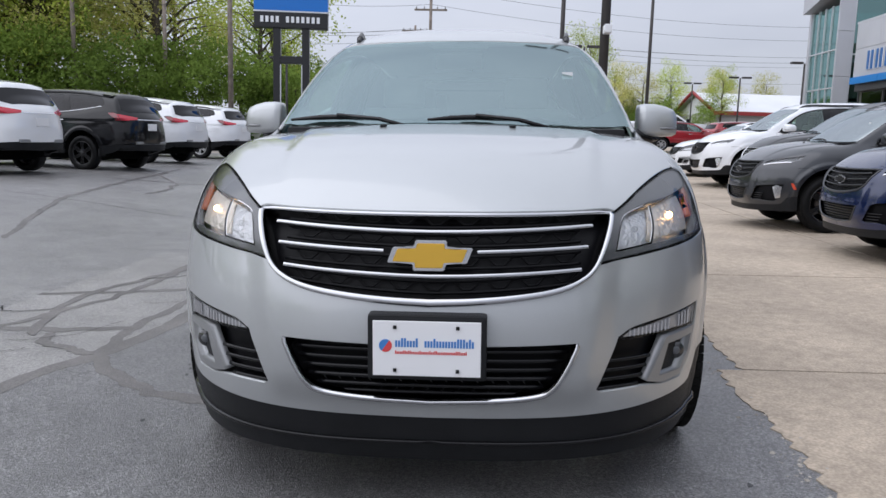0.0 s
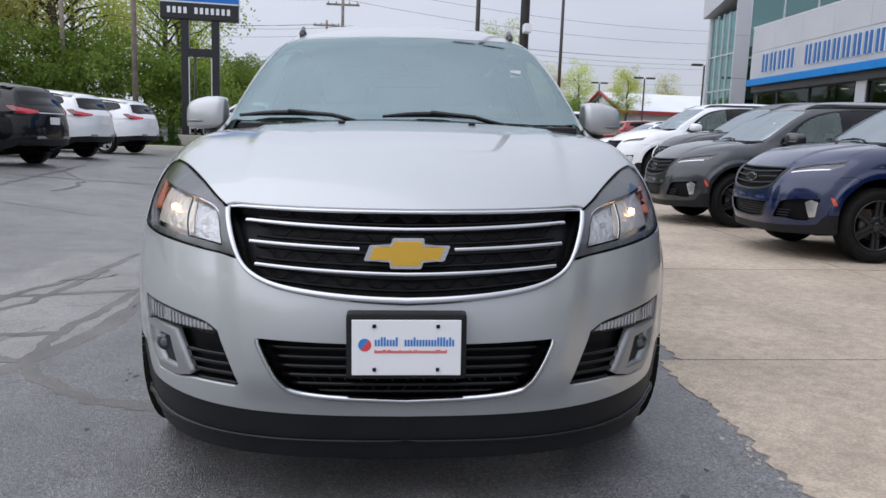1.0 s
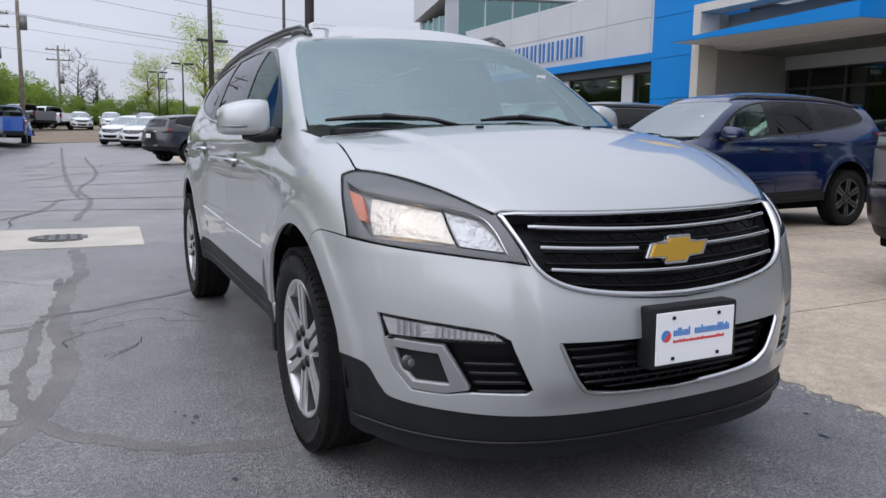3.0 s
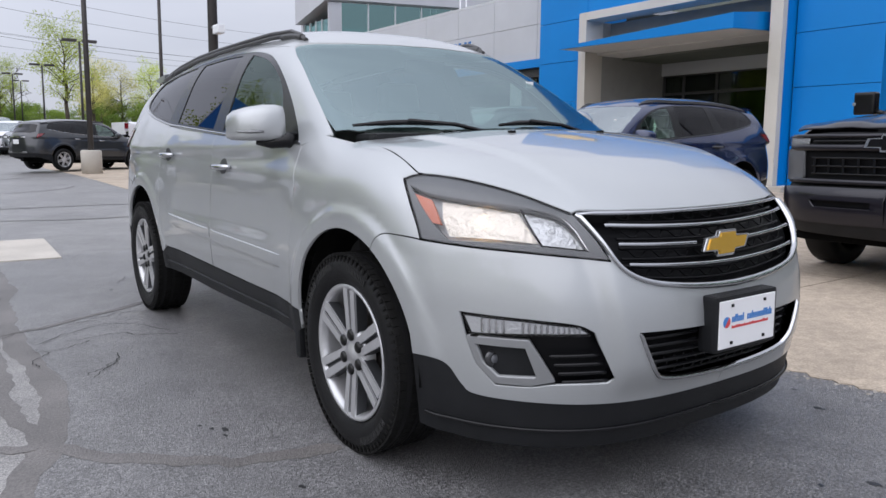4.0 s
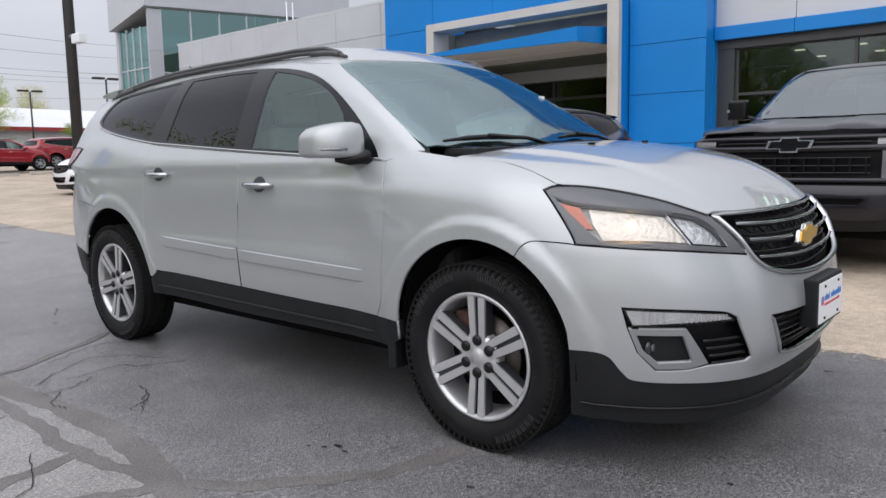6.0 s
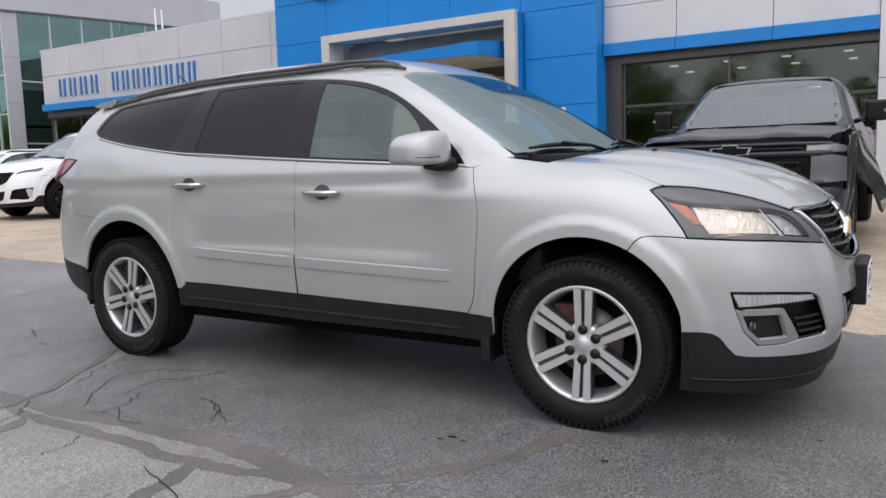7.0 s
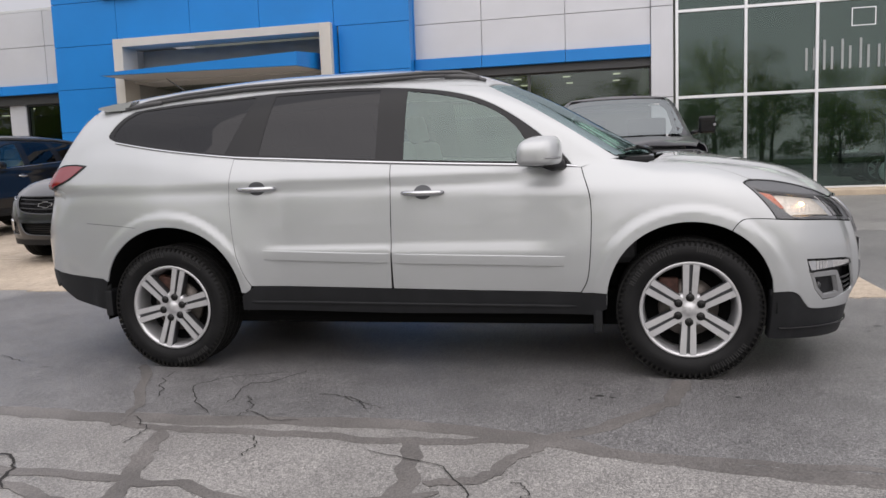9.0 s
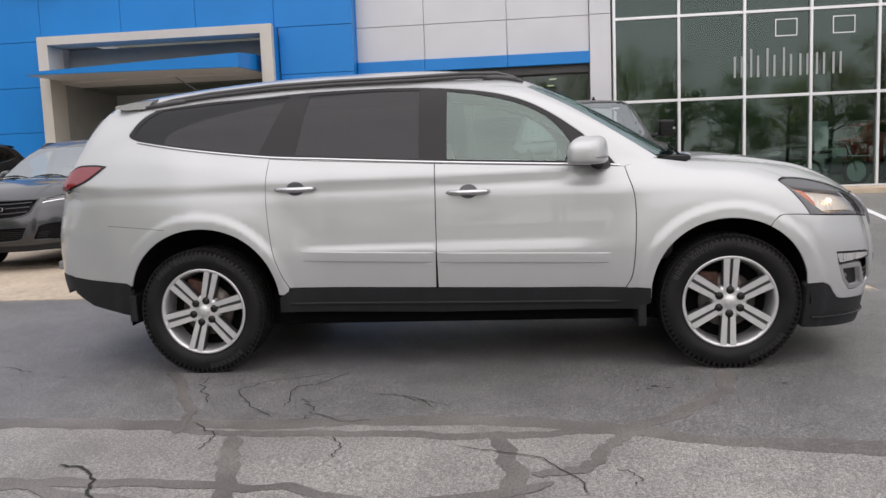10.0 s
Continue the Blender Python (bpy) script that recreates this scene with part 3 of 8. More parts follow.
def panel_mesh(shape, aim, outline, holes=(), step=0.03, gap=0.0, lift=0.0, fold=0.015):
    """Triangles of one panel of the solid, seen along aim; returns places, normals and faces with edges folded inwards."""
    d, e1, e2 = plane_axes(aim)
    flat = lambda q: np.stack([np.asarray(q) @ e1, np.asarray(q) @ e2], -1)
    ring = spaced(shrink(flat(outline), gap), step)
    rings = [ring] + [spaced(shrink(flat(h), -gap), step) for h in holes]
    lo, hi = ring.min(0), ring.max(0)
    gxs, gys = np.arange(lo[0] + step / 2, hi[0], step), np.arange(lo[1] + step / 2, hi[1], step * 0.9)
    grid = np.array([(a + (step / 2 if k % 2 else 0), b) for k, b in enumerate(gys) for a in gxs]).reshape(-1, 2)
    keep = inside(ring, grid)
    for h in rings[1:]:
        keep &= ~inside(h, grid)
    grid = grid[keep]
    edge_pts = np.concatenate(rings)
    if len(grid):
        near = np.ones(len(grid), bool)
        for k in range(0, len(grid), 2000):
            near[k:k + 2000] = np.min(np.hypot(grid[k:k + 2000, None, 0] - edge_pts[None, :, 0], grid[k:k + 2000, None, 1] - edge_pts[None, :, 1]), 1) > step * 0.45
        grid = grid[near]
    pts = np.concatenate([edge_pts, grid])
    edges, start = [], 0
    for h in rings:
        edges += [(start + i, start + (i + 1) % len(h)) for i in range(len(h))]
        start += len(h)
    vs, es, fs, ov, oe, of = geometry.delaunay_2d_cdt([Vector(v) for v in pts], edges, [], 0, 1e-7)
    v2 = np.array([(v.x, v.y) for v in vs])
    tri = np.array([f for f in fs if len(f) == 3])
    mid = v2[tri].mean(1)
    keep = inside(ring, mid)
    for h in rings[1:]:
        keep &= ~inside(h, mid)
    tri = tri[keep]
    place = shape.cast(v2[:, :1] * e1 + v2[:, 1:] * e2, d)
    nor = shape.normal(place)
    a = np.cross(place[tri[:, 1]] - place[tri[:, 0]], place[tri[:, 2]] - place[tri[:, 0]])
    flip = np.sum(a * nor[tri[:, 0]], 1) < 0
    tri[flip] = tri[flip][:, ::-1]
    mid_line = np.abs(place[:, 0]) < 0.0045
    place[mid_line, 0], nor[mid_line, 0] = 0, 0
    place = place + nor * lift
    verts, normals, faces = list(place), list(nor), [tuple(t) for t in tri]
    if fold:
        count = {}
        for t in tri:
            for i in range(3):
                k = (int(t[i]), int(t[(i + 1) % 3]))
                count[k] = 1
        rim = [k for k in count if (k[1], k[0]) not in count and not (mid_line[k[0]] and mid_line[k[1]])]
        outer = {}
        for k in rim:
            t = place[k[1]] - place[k[0]]
            o = np.cross(t, nor[k[0]])
            ln = np.linalg.norm(o)
            for i in k:
                outer[i] = outer.get(i, np.zeros(3)) + (o / ln if ln > 1e-9 else 0)
        made = {}
        for i, o in outer.items():
            ln = np.linalg.norm(o)
            o = o / ln if ln > 1e-6 else nor[i]
            bevel_n = nor[i] * 0.95 + o * 0.25
            made[i] = (len(verts), len(verts) + 1)
            verts += [place[i], place[i] - nor[i] * fold]
            normals += [bevel_n / np.linalg.norm(bevel_n), o]
        for a, b in rim:
            faces.append((made[b][0], made[a][0], made[a][1], made[b][1]))
    return np.array(verts), np.array(normals), faces


def mirrored(v, n, f):
    s = np.array([-1, 1, 1])
    return v * s, n * s, [tuple(reversed(t)) for t in f]


def joined(*sets):
    v, n, f, base = [], [], [], 0
    for a, b, c in sets:
        v.append(a), n.append(b)
        f += [tuple(i + base for i in t) for t in c]
        base += len(a)
    return np.concatenate(v), np.concatenate(n), f


def panel(name, shape, aim, outline, mat, parent, holes=(), step=0.03, gap=0.0, lift=0.0, fold=0.015, both="pair", label=""):
    """One panel as an object; both: 'pair' makes the mirrored one too, 'join' joins the two halves, '' makes one."""
    got = panel_mesh(shape, aim, outline, holes, step, gap, lift, fold)
    if both == "join":
        got = joined(got, mirrored(*got))
    obs = [mesh_object(name, got[0], got[2], mat, parent, label, True, got[1])]
    if both == "pair":
        v, n, f = mirrored(*got)
        obs.append(mesh_object(name, v, f, mat, parent, label, True, n))
    return obs


def strip_mesh(shape, aim, line, width, lift=0.004, across=(0, 0, 1), crown=0.0, centred=False):
    """A narrow raised band along a line on the solid."""
    d, _, _ = plane_axes(aim)
    line = np.asarray(line)
    widths = np.asarray(width if np.ndim(width) else [width] * len(line), float)
    c = shape.cast(line, d)
    n = shape.normal(c)
    t = np.gradient(c, axis=0)
    t /= np.linalg.norm(t, axis=1, keepdims=True)
    if centred:
        c[0, 0], n[0, 0] = 0.0, 0.0
        t[0] = (math.copysign(1.0, t[0, 0]), 0, 0)
    s = np.cross(n, t)
    s *= np.sign(np.sum(s * np.asarray(across), 1, keepdims=True) + 1e-9)
    prof = [(-0.5, -0.006, -1), (-0.5, lift * 0.6, -0.7), (-0.3, lift + crown * 0.7, -0.3), (0, lift + crown, 0), (0.3, lift + crown * 0.7, 0.3), (0.5, lift * 0.6, 0.7), (0.5, -0.006, 1)]
    if not crown:
        prof = [(-0.5, -0.006, -1), (-0.5, lift * 0.5, -0.6), (-0.44, lift, -0.04), (0, lift, 0), (0.44, lift, 0.04), (0.5, lift * 0.5, 0.6), (0.5, -0.006, 1)]
    ease = np.ones(len(c))
    ease[-1] = -0.2
    if not centred:
        ease[0] = -0.2
    v = np.concatenate([c + s * (k * widths)[:, None] + n * (h * (ease if h > 0 else 1 + 0 * ease))[:, None] for k, h, _ in prof])
    nn = np.concatenate([n * (1 - abs(b)) + s * b for _, _, b in prof])
    m = len(c)
    sgn = np.sign(np.sum(np.cross(t, s) * n, 1))[0]
    f = []
    for k in range(len(prof) - 1):
        for i in range(m - 1):
            q = (k * m + i, k * m + i + 1, (k + 1) * m + i + 1, (k + 1) * m + i)
            f.append(q if sgn > 0 else q[::-1])
    return v, nn / np.linalg.norm(nn, axis=1, keepdims=True), f


def strip(name, shape, aim, line, width, mat, parent, lift=0.004, across=(0, 0, 1), both="pair", label="", crown=0.0):
    got = strip_mesh(shape, aim, line, width, lift, across, crown, both == "join")
    if both == "join":
        got = joined(got, mirrored(*got))
    obs = [mesh_object(name, got[0], got[2], mat, parent, label, True, got[1])]
    if both == "pair":
        v, n, f = mirrored(*got)
        obs.append(mesh_object(name, v, f, mat, parent, label, True, n))
    return obs

# ---------- the silver SUV ----------
def arc(cy, cz, ry, rz, a0, a1, n=24):
    """Points (y, z) of an arch; angles in degrees, 0 towards the nose, 90 up."""
    return [(cy - ry * math.cos(radians(a0 + (a1 - a0) * k / n)), cz + rz * abs(math.sin(radians(a0 + (a1 - a0) * k / n))) ** 0.85) for k in range(n + 1)]


S = SuvShape()
suv = empty("silver_suv", LEAN @ pose(0, 0, 0), "clean silver family SUV parked with its headlamps on", "car")
on = lambda pts: [S.side(y, z) for y, z in pts]
fr = lambda pts: [S.front(x, z) for x, z in pts]
DX = (-1, 0, 0)
AIM_LAMP = (-0.62, -0.72, 0.3)

# shared seam lines, right half of the car (x < 0)
hood_front = bend(fr([(0.0, 0.938), (-0.14, 0.939), (-0.28, 0.941), (-0.42, 0.944), (-0.535, 0.947)]))
snap = lambda pts: [S.cast([q], (-0.45, -0.25, 0.857))[0] for q in pts]
lamp_top = bend(snap([(-0.845, -0.270, 1.040), (-0.81, -0.31, 1.058), (-0.745, -0.42, 1.045), (-0.645, -0.605, 1.005), (-0.585, -0.70, 0.965), (-0.54, -0.76, 0.937)]))
hood_side = bend(snap([(-0.785, 0.20, 1.18), (-0.782, -0.02, 1.145), (-0.795, -0.18, 1.10), (-0.808, -0.295, 1.062)]))
hood_edge = [*hood_side, *lamp_top[7:]]
lamp_inner = bend(fr([(-0.537, 0.937), (-0.517, 0.87), (-0.49, 0.798)]))
lamp_bottom = bend([*fr([(-0.49, 0.798), (-0.60, 0.812), (-0.70, 0.825)]), *on([(-0.60, 0.837), (-0.43, 0.85)])])
lamp_back = bend(on([(-0.43, 0.85), (-0.40, 0.90), (-0.33, 0.985), (-0.265, 1.045)]))
bump_seam = bend(on([(-0.43, 0.852), (-0.34, 0.858), (-0.27, 0.858), (-0.235, 0.838), (-0.206, 0.800)]))
arch_f = arc(0.0, 0.385, 0.425, 0.465, 16, 180, 40)
arch_r = arc(3.01, 0.385, 0.465, 0.49, 8, 165, 40)

hood = panel("hood", S, (0, -0.45, 0.89), [*hood_front[:-1], *hood_edge[::-1], S.top(-0.70, 0.17), S.top(-0.4, 0.10), S.top(0.0, 0.075)], M_SILVER, suv, step=0.023, gap=0.0026, both="join", label="silver engine hood")
# front half of the arch belongs to the bumper, the rest to the fender
af_front = [q for q in arch_f if q[0] < -0.205]
af_back = [q for q in arch_f if q[0] >= -0.205]
panel("front_fender", S, (-0.9, 0, 0.43), [*hood_side, *lamp_top[:7][::-1], *lamp_back[::-1][1:], *bump_seam[1:], *on(af_back), *on([(0.425, 0.47)]), *bend(on([(0.56, 0.475), (0.52, 0.57), (0.502, 0.80), (0.505, 0.98), (0.54, 1.11), (0.55, 1.150)])), (-0.80, 0.42, 1.19)], M_SILVER, suv, step=0.021, gap=0.0026)
grille_low = bend(fr([(0.0, 0.692), (-0.12, 0.697), (-0.25, 0.709), (-0.36, 0.727), (-0.43, 0.753), (-0.472, 0.79), (-0.505, 0.86), (-0.53, 0.938)]))
skirt_top = bend([*on([(-0.413, 0.475), (-0.50, 0.475), (-0.545, 0.455), (-0.585, 0.40), (-0.63, 0.372)]), *fr([(-0.66, 0.358), (-0.45, 0.346), (-0.22, 0.34), (0.0, 0.337)])])
low_grille = [*bend(fr([(0.0, 0.570), (-0.2, 0.572), (-0.425, 0.578)])), *bend(fr([(-0.39, 0.50), (-0.355, 0.445), (-0.315, 0.418), (-0.2, 0.402), (0.0, 0.392)]))]
pocket = [*bend([(-0.828, -0.562, 0.637), (-0.771, -0.646, 0.632), (-0.68, -0.756, 0.623), (-0.586, -0.834, 0.608), (-0.54, -0.866, 0.583)]), *bend([(-0.532, -0.872, 0.556), (-0.482, -0.898, 0.432)]), *bend([(-0.50, -0.89, 0.420), (-0.64, -0.816, 0.422), (-0.70, -0.759, 0.412), (-0.775, -0.68, 0.412)]), *bend([(-0.815, -0.632, 0.476), (-0.832, -0.60, 0.563)])]
bump_out = [*grille_low[:-6], *lamp_bottom, *bump_seam[1:], *on(af_front[::-1][1:]), *skirt_top, *low_grille[::-1]]
panel("front_bumper", S, (-0.55, -0.835, 0), bump_out, M_SILVER, suv, holes=[pocket], step=0.028, gap=0.002, both="join", label="silver front bumper cover")

# doors
belt = [(0.55, 1.150), (0.9, 1.168), (1.25, 1.185), (1.615, 1.205), (2.0, 1.227), (2.3, 1.245), (2.59, 1.268)]
seam_f = bend(on([(0.56, 0.475), (0.52, 0.57), (0.502, 0.80), (0.505, 0.98), (0.54, 1.11), (0.55, 1.150)]))
seam_r = bend(on([(2.59, 1.268), (2.605, 1.10), (2.60, 0.95), (2.575, 0.74), (2.53, 0.60), (2.485, 0.515)]))
belt_front, belt_rear = bend(on(belt[:4])), bend(on(belt[3:]))
door_low_f, door_low_r = on([(1.615, 0.497), (1.1, 0.485), (0.56, 0.475)]), on([(2.485, 0.515), (2.1, 0.508), (1.625, 0.497)])
door_f = panel("front_door", S, DX, [*seam_f[:-1], *belt_front, *on([(1.615, 1.0), (1.617, 0.75)]), *door_low_f], M_SILVER, suv, step=0.035, gap=0.0026)
door_r = panel("rear_door", S, DX, [*on([(1.617, 0.75), (1.615, 1.0)]), *belt_rear, *seam_r[1:], *door_low_r[1:]], M_SILVER, suv, step=0.035, gap=0.0026)

# dark gaps between the panels
for line, aim in ((seam_f, DX), (seam_r, DX), (bend(on([(1.617, 0.50), (1.617, 0.75), (1.615, 1.0), (1.615, 1.20)])), DX), (bump_seam, (-0.9, 0, 0.43)), (hood_side, (-0.45, -0.25, 0.857)), (lamp_top, AIM_LAMP), (lamp_bottom, AIM_LAMP), (lamp_back, AIM_LAMP)):
    strip("panel_gap", S, aim, line, 0.012, M_DARK, suv, lift=-0.004, across=(0, 0.7, 0.7))

# side frame: pillars, roof edge and rear quarter in one panel round the window band
dlo_low = bend(on([(0.60, 1.165), (0.9, 1.182), (1.25, 1.20), (1.62, 1.22), (2.1, 1.25), (2.59, 1.283), (2.95, 1.325), (3.2, 1.362), (3.43, 1.405)]))
dlo_back = bend(on([(3.43, 1.405), (3.49, 1.435), (3.48, 1.475), (3.42, 1.55), (3.33, 1.605)]))
dlo_top = bend(on([(3.33, 1.605), (3.0, 1.628), (2.7, 1.638), (2.4, 1.655), (2.0, 1.662), (1.6, 1.645), (1.35, 1.615), (1.15, 1.565), (0.98, 1.485), (0.80, 1.36), (0.66, 1.235), (0.60, 1.165)]))
dlo = [*dlo_low[:-1], *dlo_back[:-1], *dlo_top[:-1]]
screen_side = bend([(-0.795, 0.36, 1.195), (-0.78, 0.47, 1.27), (-0.752, 0.65, 1.39), (-0.722, 0.84, 1.51), (-0.69, 0.99, 1.59), (-0.65, 1.085, 1.64)])
roof_edge = bend([S.top(-0.635, y) for y in (1.09, 1.3, 1.6, 2.0, 2.5, 3.0, 3.4, 3.62)])
rear_edge = bend(on([(3.70, 1.60), (3.76, 1.5), (3.84, 1.35), (3.89, 1.15), (3.90, 0.95), (3.91, 0.75), (3.90, 0.59)]))
panel("side_frame", S, (-0.97, 0, 0.24), [S.side(0.555, 1.150), *bend(on(belt))[1:], *seam_r[1:], *on([(2.50, 0.47)]), *on(arch_r), *on([(3.49, 0.56), (3.75, 0.577)]), *rear_edge[::-1], *roof_edge[::-1], *screen_side[::-1][1:]], M_SILVER, suv, holes=[dlo], step=0.024, gap=0.0015)
panel("roof", S, (0, 0, 1), [S.top(0, 0.955), S.top(-0.3, 0.98), S.top(-0.5, 1.035), *roof_edge, S.top(-0.3, 3.72), S.top(0, 3.75)], M_SILVER, suv, step=0.05, both="join", label="silver roof")
panel("tailgate", S, (0, 1, 0.1), [(0, 3.75, 1.66), (-0.55, 3.6, 1.63), (-0.70, 3.75, 1.5), (-0.78, 3.85, 1.3), (-0.82, 3.95, 1.0), (-0.80, 3.95, 0.6), (0, 4.1, 0.6)], M_SILVER, suv, step=0.06, both="join")

# glass
pane_q = [*bend(on([(2.66, 1.30), (2.95, 1.338), (3.2, 1.374), (3.41, 1.413)])), *bend(on([(3.455, 1.44), (3.445, 1.475), (3.385, 1.545), (3.30, 1.59)])), *bend(on([(3.0, 1.612), (2.75, 1.625), (2.50, 1.636)]))]
pane_r = [*bend(on([(1.71, 1.238), (2.1, 1.262), (2.44, 1.286)])), *bend(on([(2.42, 1.40), (2.39, 1.55), (2.37, 1.637)])), *bend(on([(2.0, 1.645), (1.71, 1.637)]))]
pane_f = [*bend(on([(0.80, 1.190), (1.15, 1.207), (1.545, 1.228)])), *bend(on([(1.545, 1.625), (1.37, 1.597), (1.18, 1.55), (1.02, 1.478), (0.92, 1.40), (0.86, 1.32), (0.82, 1.25)]))]
panel("window_trim", S, (-0.97, 0, 0.24), dlo, M_BLACKTRIM, suv, holes=[pane_q, pane_r, pane_f], step=0.035, gap=0.001, lift=-0.004, fold=0.012)
panel("quarter_window", S, (-0.97, 0, 0.24), pane_q, M_PRIVACY, suv, step=0.05, lift=-0.008, fold=0)
panel("rear_door_window", S, (-0.97, 0, 0.24), pane_r, M_PRIVACY, suv, step=0.05, lift=-0.008, fold=0)
panel("front_door_window", S, (-0.97, 0, 0.24), pane_f, M_SIDEGLASS, suv, step=0.05, lift=-0.008, fold=0)
screen_out = [*[(0, 0.14, 1.215), (-0.3, 0.17, 1.215), (-0.55, 0.24, 1.21), (-0.70, 0.31, 1.205), (-0.775, 0.37, 1.205)], *[(p[0] + 0.012, p[1] - 0.012, p[2]) for p in screen_side[6:-2]], S.top(-0.612, 1.06), S.top(-0.45, 1.0), S.top(-0.2, 0.965), S.top(0, 0.955)]
panel("windscreen", S, (0, -0.5, 0.866), screen_out, M_WSGLASS, suv, step=0.05, lift=-0.003, fold=0, both="join")

# dark lower cladding
panel("sill_cladding", S, DX, on([(0.50, 0.355), (0.425, 0.39), (0.425, 0.468), (0.57, 0.472), (1.1, 0.48), (1.62, 0.492), (2.1, 0.503), (2.47, 0.51), (2.545, 0.46), (2.55, 0.372), (1.6, 0.352)]), M_PLASTIC, suv, step=0.05, lift=0.002, fold=0.05)
skirt_low = bend([*on([(-0.40, 0.225), (-0.55, 0.215)]), *fr([(-0.68, 0.205), (-0.45, 0.195), (-0.22, 0.187), (0.0, 0.185)])])
panel("front_skirt", S, (-0.55, -0.835, 0), [*skirt_top, *skirt_low[::-1]], M_PLASTIC, suv, step=0.035, lift=-0.004, fold=0.06, both="join", label="black plastic front air dam")
panel("rear_skirt", S, (-0.9, 0.44, 0), on([(3.475, 0.555), (3.75, 0.572), (3.90, 0.585), (3.90, 0.49), (3.76, 0.415), (3.48, 0.36)]), M_PLASTIC, suv, step=0.05, lift=0.002, fold=0.05)
strip("rocker_lip", S, DX, bend(on([(0.56, 0.398), (1.1, 0.402), (1.6, 0.408), (2.1, 0.414), (2.5, 0.42)])), 0.016, M_PLASTIC, suv, lift=0.008, crown=0.004)
strip("air_dam_lip", S, (-0.55, -0.835, 0), bend([*on([(-0.42, 0.283), (-0.55, 0.275)]), *fr([(-0.68, 0.268), (-0.45, 0.260), (-0.22, 0.256), (0.0, 0.255)])]), 0.010, M_BLACKTRIM, suv, lift=0.005, both="join", crown=0.003)

# ---------- SUV: grille, lamps and trim ----------
AIM_N = (-0.4, -0.91, 0)
grille_out = [*bend(fr([(0.0, 0.936), (-0.26, 0.938), (-0.53, 0.944)])), *grille_low[::-1][1:]]
panel("grille_backing", S, (0, -1, 0), grille_out, M_GRILLE, suv, step=0.06, lift=-0.055, fold=-0.05, both="join", label="black honeycomb radiator grille")
strip("grille_surround", S, AIM_N, grille_low, [0.024 - 0.012 * min(1.0, k / 30) for k in range(len(grille_low))], M_CHROME, suv, lift=0.007, across=(0, 0, 1), both="join", crown=0.007, label="chrome grille surround")
strip("grille_top_strip", S, AIM_N, bend(fr([(0.0, 0.930), (-0.26, 0.932), (-0.53, 0.938)])), 0.009, M_CHROME, suv, lift=0.004, both="join", crown=0.004, label="chrome strip")
for zc, ze, xe, x_in in ((0.886, 0.905, -0.468, 0.0), (0.830, 0.848, -0.452, -0.135), (0.765, 0.786, -0.432, 0.0)):
    line = bend(fr([(x_in + (xe - x_in) * k / 5, zc + (ze - zc) * ((x_in + (xe - x_in) * k / 5) / xe) ** 1.6) for k in range(6)]))
    strip("grille_bar", S, AIM_N, line, 0.011, M_CHROME, suv, lift=-0.004, both="join" if x_in == 0 else "pair", crown=0.008, label="chrome grille bar")
# dark honeycomb between the bars
bm = bmesh.new()
for zc, ze, h in ((0.909, 0.925, 0.016), (0.857, 0.876, 0.018), (0.797, 0.816, 0.02), (0.73, 0.765, 0.018)):
    pts = []
    for k in range(-19, 20):
        x = k * 0.0235
        z = zc + (ze - zc) * abs(x / 0.46) ** 1.6
        up = (k // 2) % 2
        z += h * (0.55 if up else -0.55)
        if abs(x) < 0.44 - 0.35 * max(0, 0.75 - z) * 2:
            p = S.front(-abs(x), z)
            pts.append(Vector((x, p[1] + 0.036, p[2])))
    add_tube(bm, pts, 0.0032, 5)
    for off in (-0.016, 0.016):
        line = []
        for k in range(-16, 17):
            x = k * 0.027
            z = zc + (ze - zc) * abs(x / 0.46) ** 1.6 + off
            p = S.front(-abs(x), z)
            line.append(Vector((x, p[1] + 0.030, p[2])))
        add_tube(bm, line, 0.005, 5)
part("grille_mesh", bm, M_GRILLE, suv, "glossy black honeycomb bars")


def tie_outline(w, h, k=1.0):
    a, b, c = 0.40 * w, 0.48 * h, 0.30 * h
    pts = [(-0.17 * w, 0.5 * h), (0.20 * w, 0.5 * h), (0.19 * w, 0.27 * h), (0.5 * w, 0.27 * h), (0.43 * w, -0.25 * h), (0.18 * w, -0.25 * h), (0.17 * w, -0.5 * h), (-0.20 * w, -0.5 * h), (-0.19 * w, -0.25 * h), (-0.5 * w, -0.25 * h), (-0.43 * w, 0.27 * h), (-0.18 * w, 0.27 * h)]
    return [(x * k, y * k) for x, y in pts]


def badge(parent, m, w, h, rim, face):
    bm = bmesh.new()
    add_prism(bm, tie_outline(w, h), 0.014, m)
    bmesh.ops.bevel(bm, geom=list(bm.edges), offset=0.003, segments=2, affect="EDGES")
    b = part("badge", bm, rim, parent, "cross-shaped maker's badge")
    bm = bmesh.new()
    add_prism(bm, [(x * 0.87, y * 0.80) for x, y in tie_outline(w, h)], 0.006, m @ pose(0, 0, 0.012))
    bmesh.ops.bevel(bm, geom=[e for e in bm.edges], offset=0.002, segments=2, affect="EDGES")
    part("badge_face", bm, face, b, "")
    return b


c = S.front(0, 0.815)
badge(suv, pose(0, c[1] + 0.004, 0.822, 90, 0, 0), 0.245, 0.088, M_SATIN, M_GOLD)

